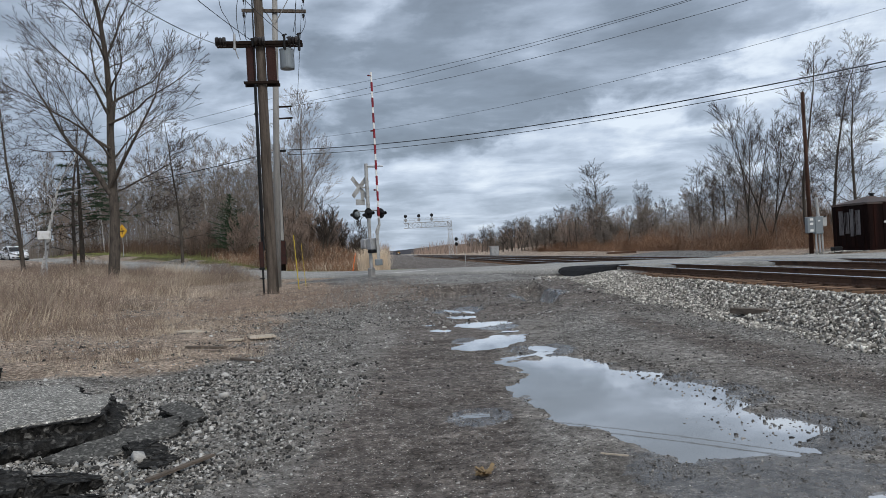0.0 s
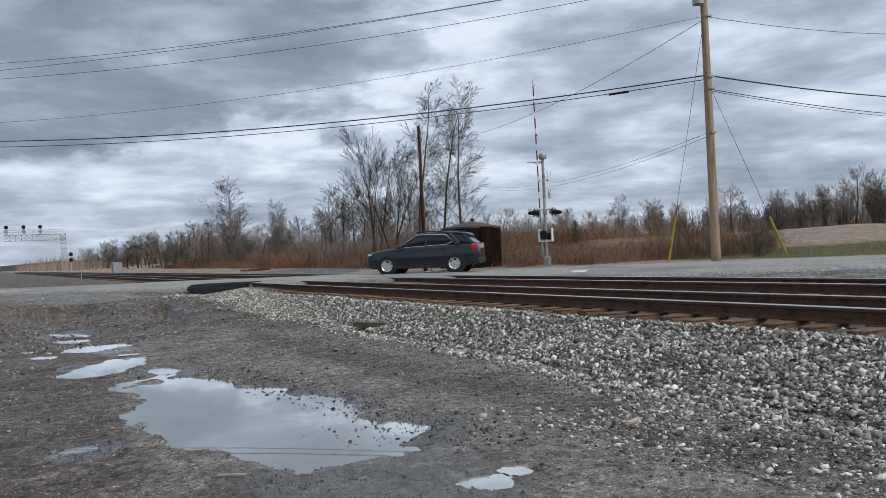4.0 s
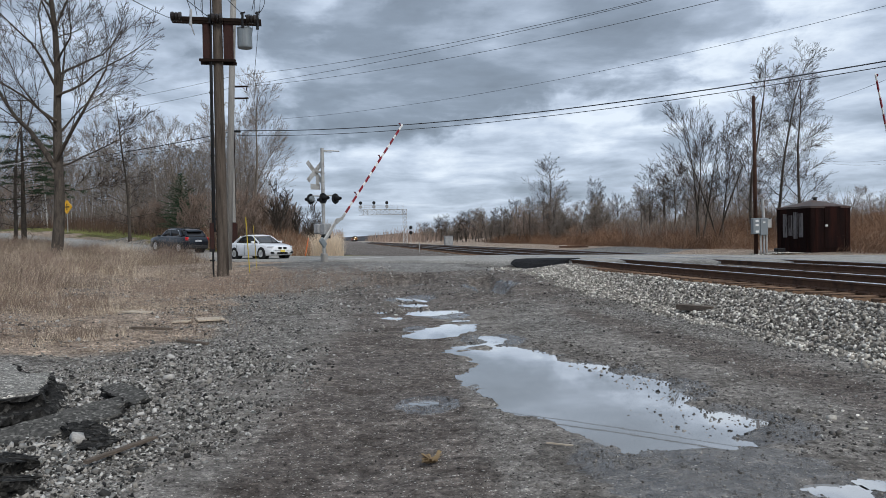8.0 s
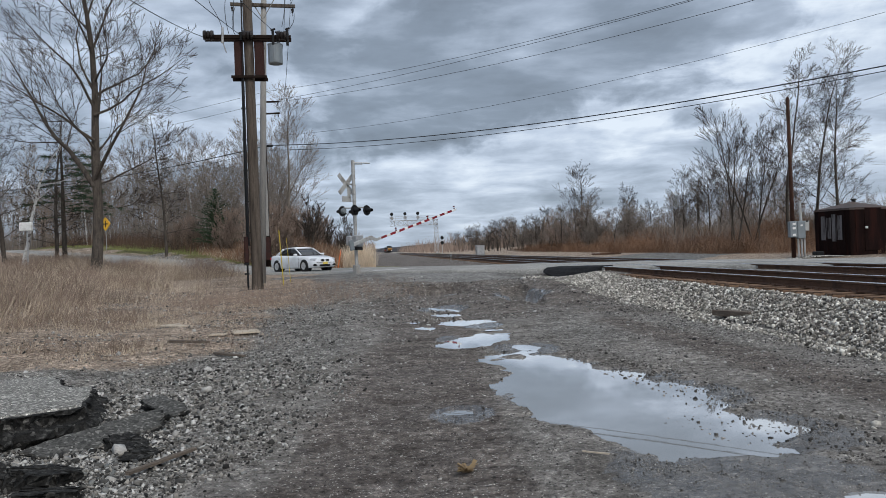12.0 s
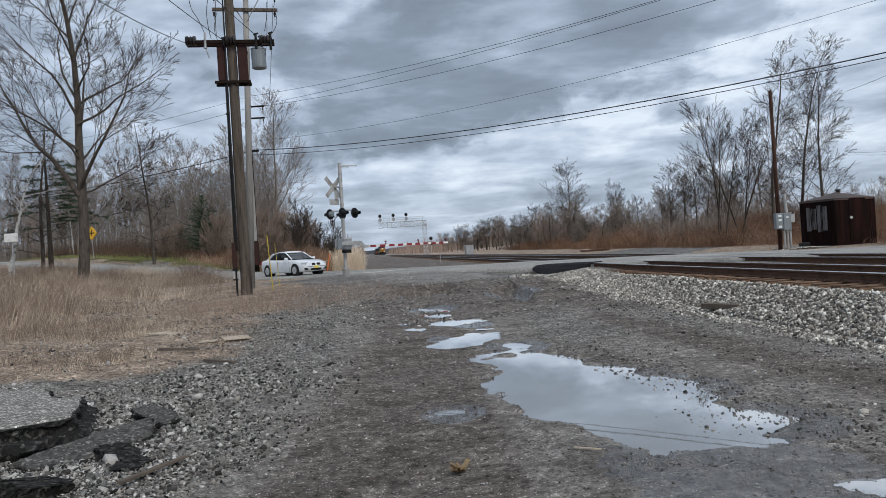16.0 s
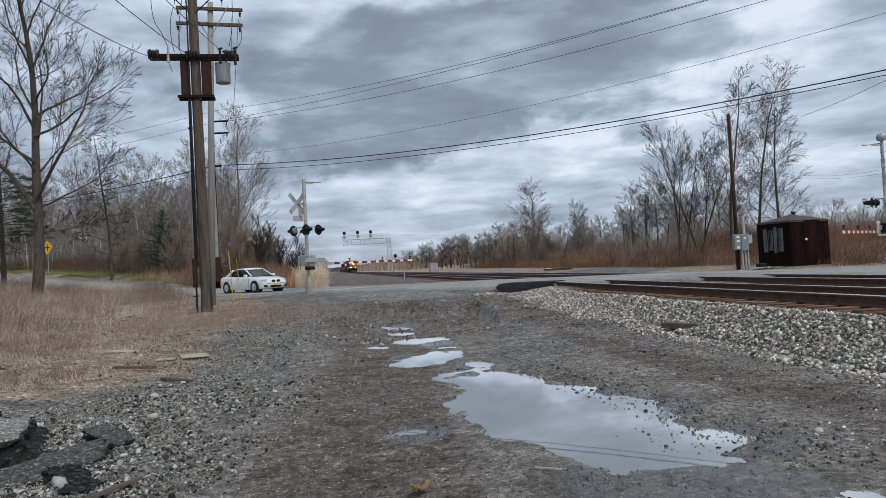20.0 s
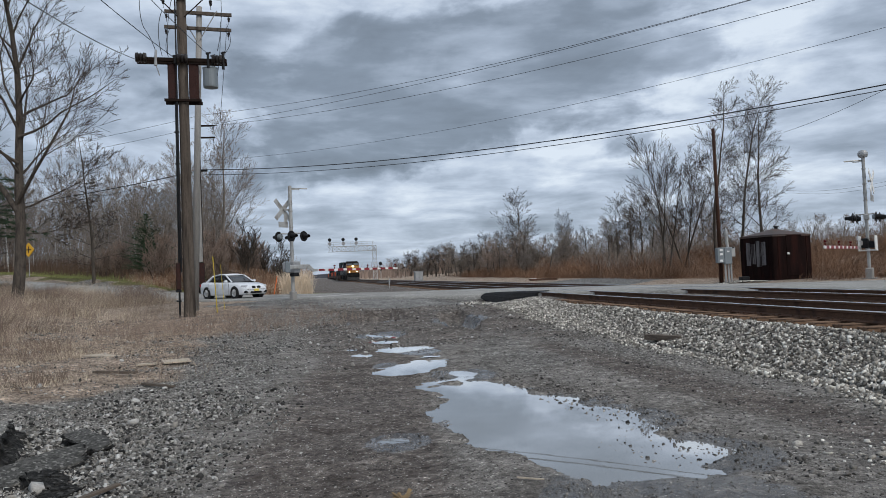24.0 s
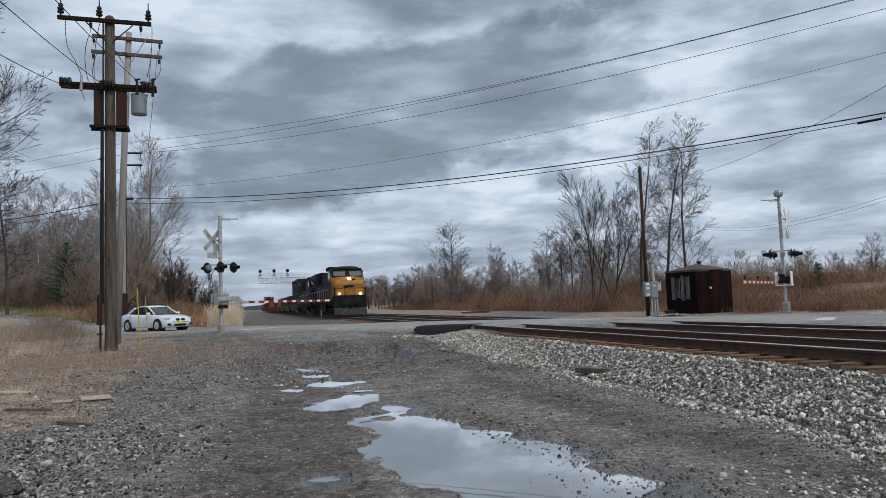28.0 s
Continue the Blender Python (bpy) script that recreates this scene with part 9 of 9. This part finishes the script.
def road_pose(q, w, heading):
    x, y = road_at(q, w)
    slope = math.degrees(math.atan2(float(road_z(q + 1) - road_z(q - 1)), 2.0))
    d = TN[0] * x + TN[1] * y
    z = float(road_z(q)) + 0.03 + 0.04 * float(smooth01(5, 8, d) * smooth01(17.5, 14.5, d))
    return pose(x, y, z, 0, -slope if heading > 0 else slope, heading)


def steady_way(way, step=0.5):
    """Even steps along a way, eased between its marks."""
    ts = np.array([t for t, _ in way], float)
    vs = np.array([v for _, v in way], float)
    slopes = np.gradient(vs, ts)
    out = []
    for t in np.arange(0, 28 + 1e-6, step):
        i = min(max(int(np.searchsorted(ts, t, side="right")) - 1, 0), len(ts) - 2)
        h = ts[i + 1] - ts[i]
        u = (t - ts[i]) / h
        v = (2 * u**3 - 3 * u**2 + 1) * vs[i] + (u**3 - 2 * u**2 + u) * h * slopes[i] + (-2 * u**3 + 3 * u**2) * vs[i + 1] + (u**3 - u**2) * h * slopes[i + 1]
        out.append((float(round(t, 4)), float(v)))
    return out


def roll_wheels(wheels, way, r, t0, t1):
    fine = [(t, v) for t, v in steady_way(way, 1 / 30) if t0 <= t <= t1]
    begin = fine[0][1]
    for w in wheels:
        m = w.matrix_basis.copy()
        rows = [(0.0, m)] if t0 > 0 else []
        rows += [(t, m @ Matrix.Rotation((v - begin) / r, 4, "Y")) for t, v in fine]
        if t1 < 28:
            rows.append((28.0, rows[-1][1]))
        walk(w, rows)


def motions():
    walk(suv, [(t, road_pose(q, 30.3, 139.0)) for t, q in steady_way(SUV_WAY)])
    walk(sedan, [(t, road_pose(q, 26.9, -45.0)) for t, q in steady_way(SEDAN_WAY)])
    roll_wheels(suv_wheels, SUV_WAY, 0.365, 2.5, 9.5)
    roll_wheels(sedan_wheels, [(t, -q) for t, q in SEDAN_WAY], 0.32, 0.0, 9.2)
    near = near_gate.matrix_basis.copy()
    far = far_gate.matrix_basis.copy()
    walk(near_gate, [(t, near @ pose(0, 0, 0, 0, -a, 0)) for t, a in GATE])
    walk(far_gate, [(t, far @ pose(0, 0, 0, 0, -a, 0)) for t, a in GATE])
    for car, back in TRAIN:
        walk(car, [(t, pose(*track_at(s + back, NEAR_TRACK), RAIL_TOP, 0, 0, -90 + TRACK_YAW)) for t, s in TRAIN_NOSE])


motions()
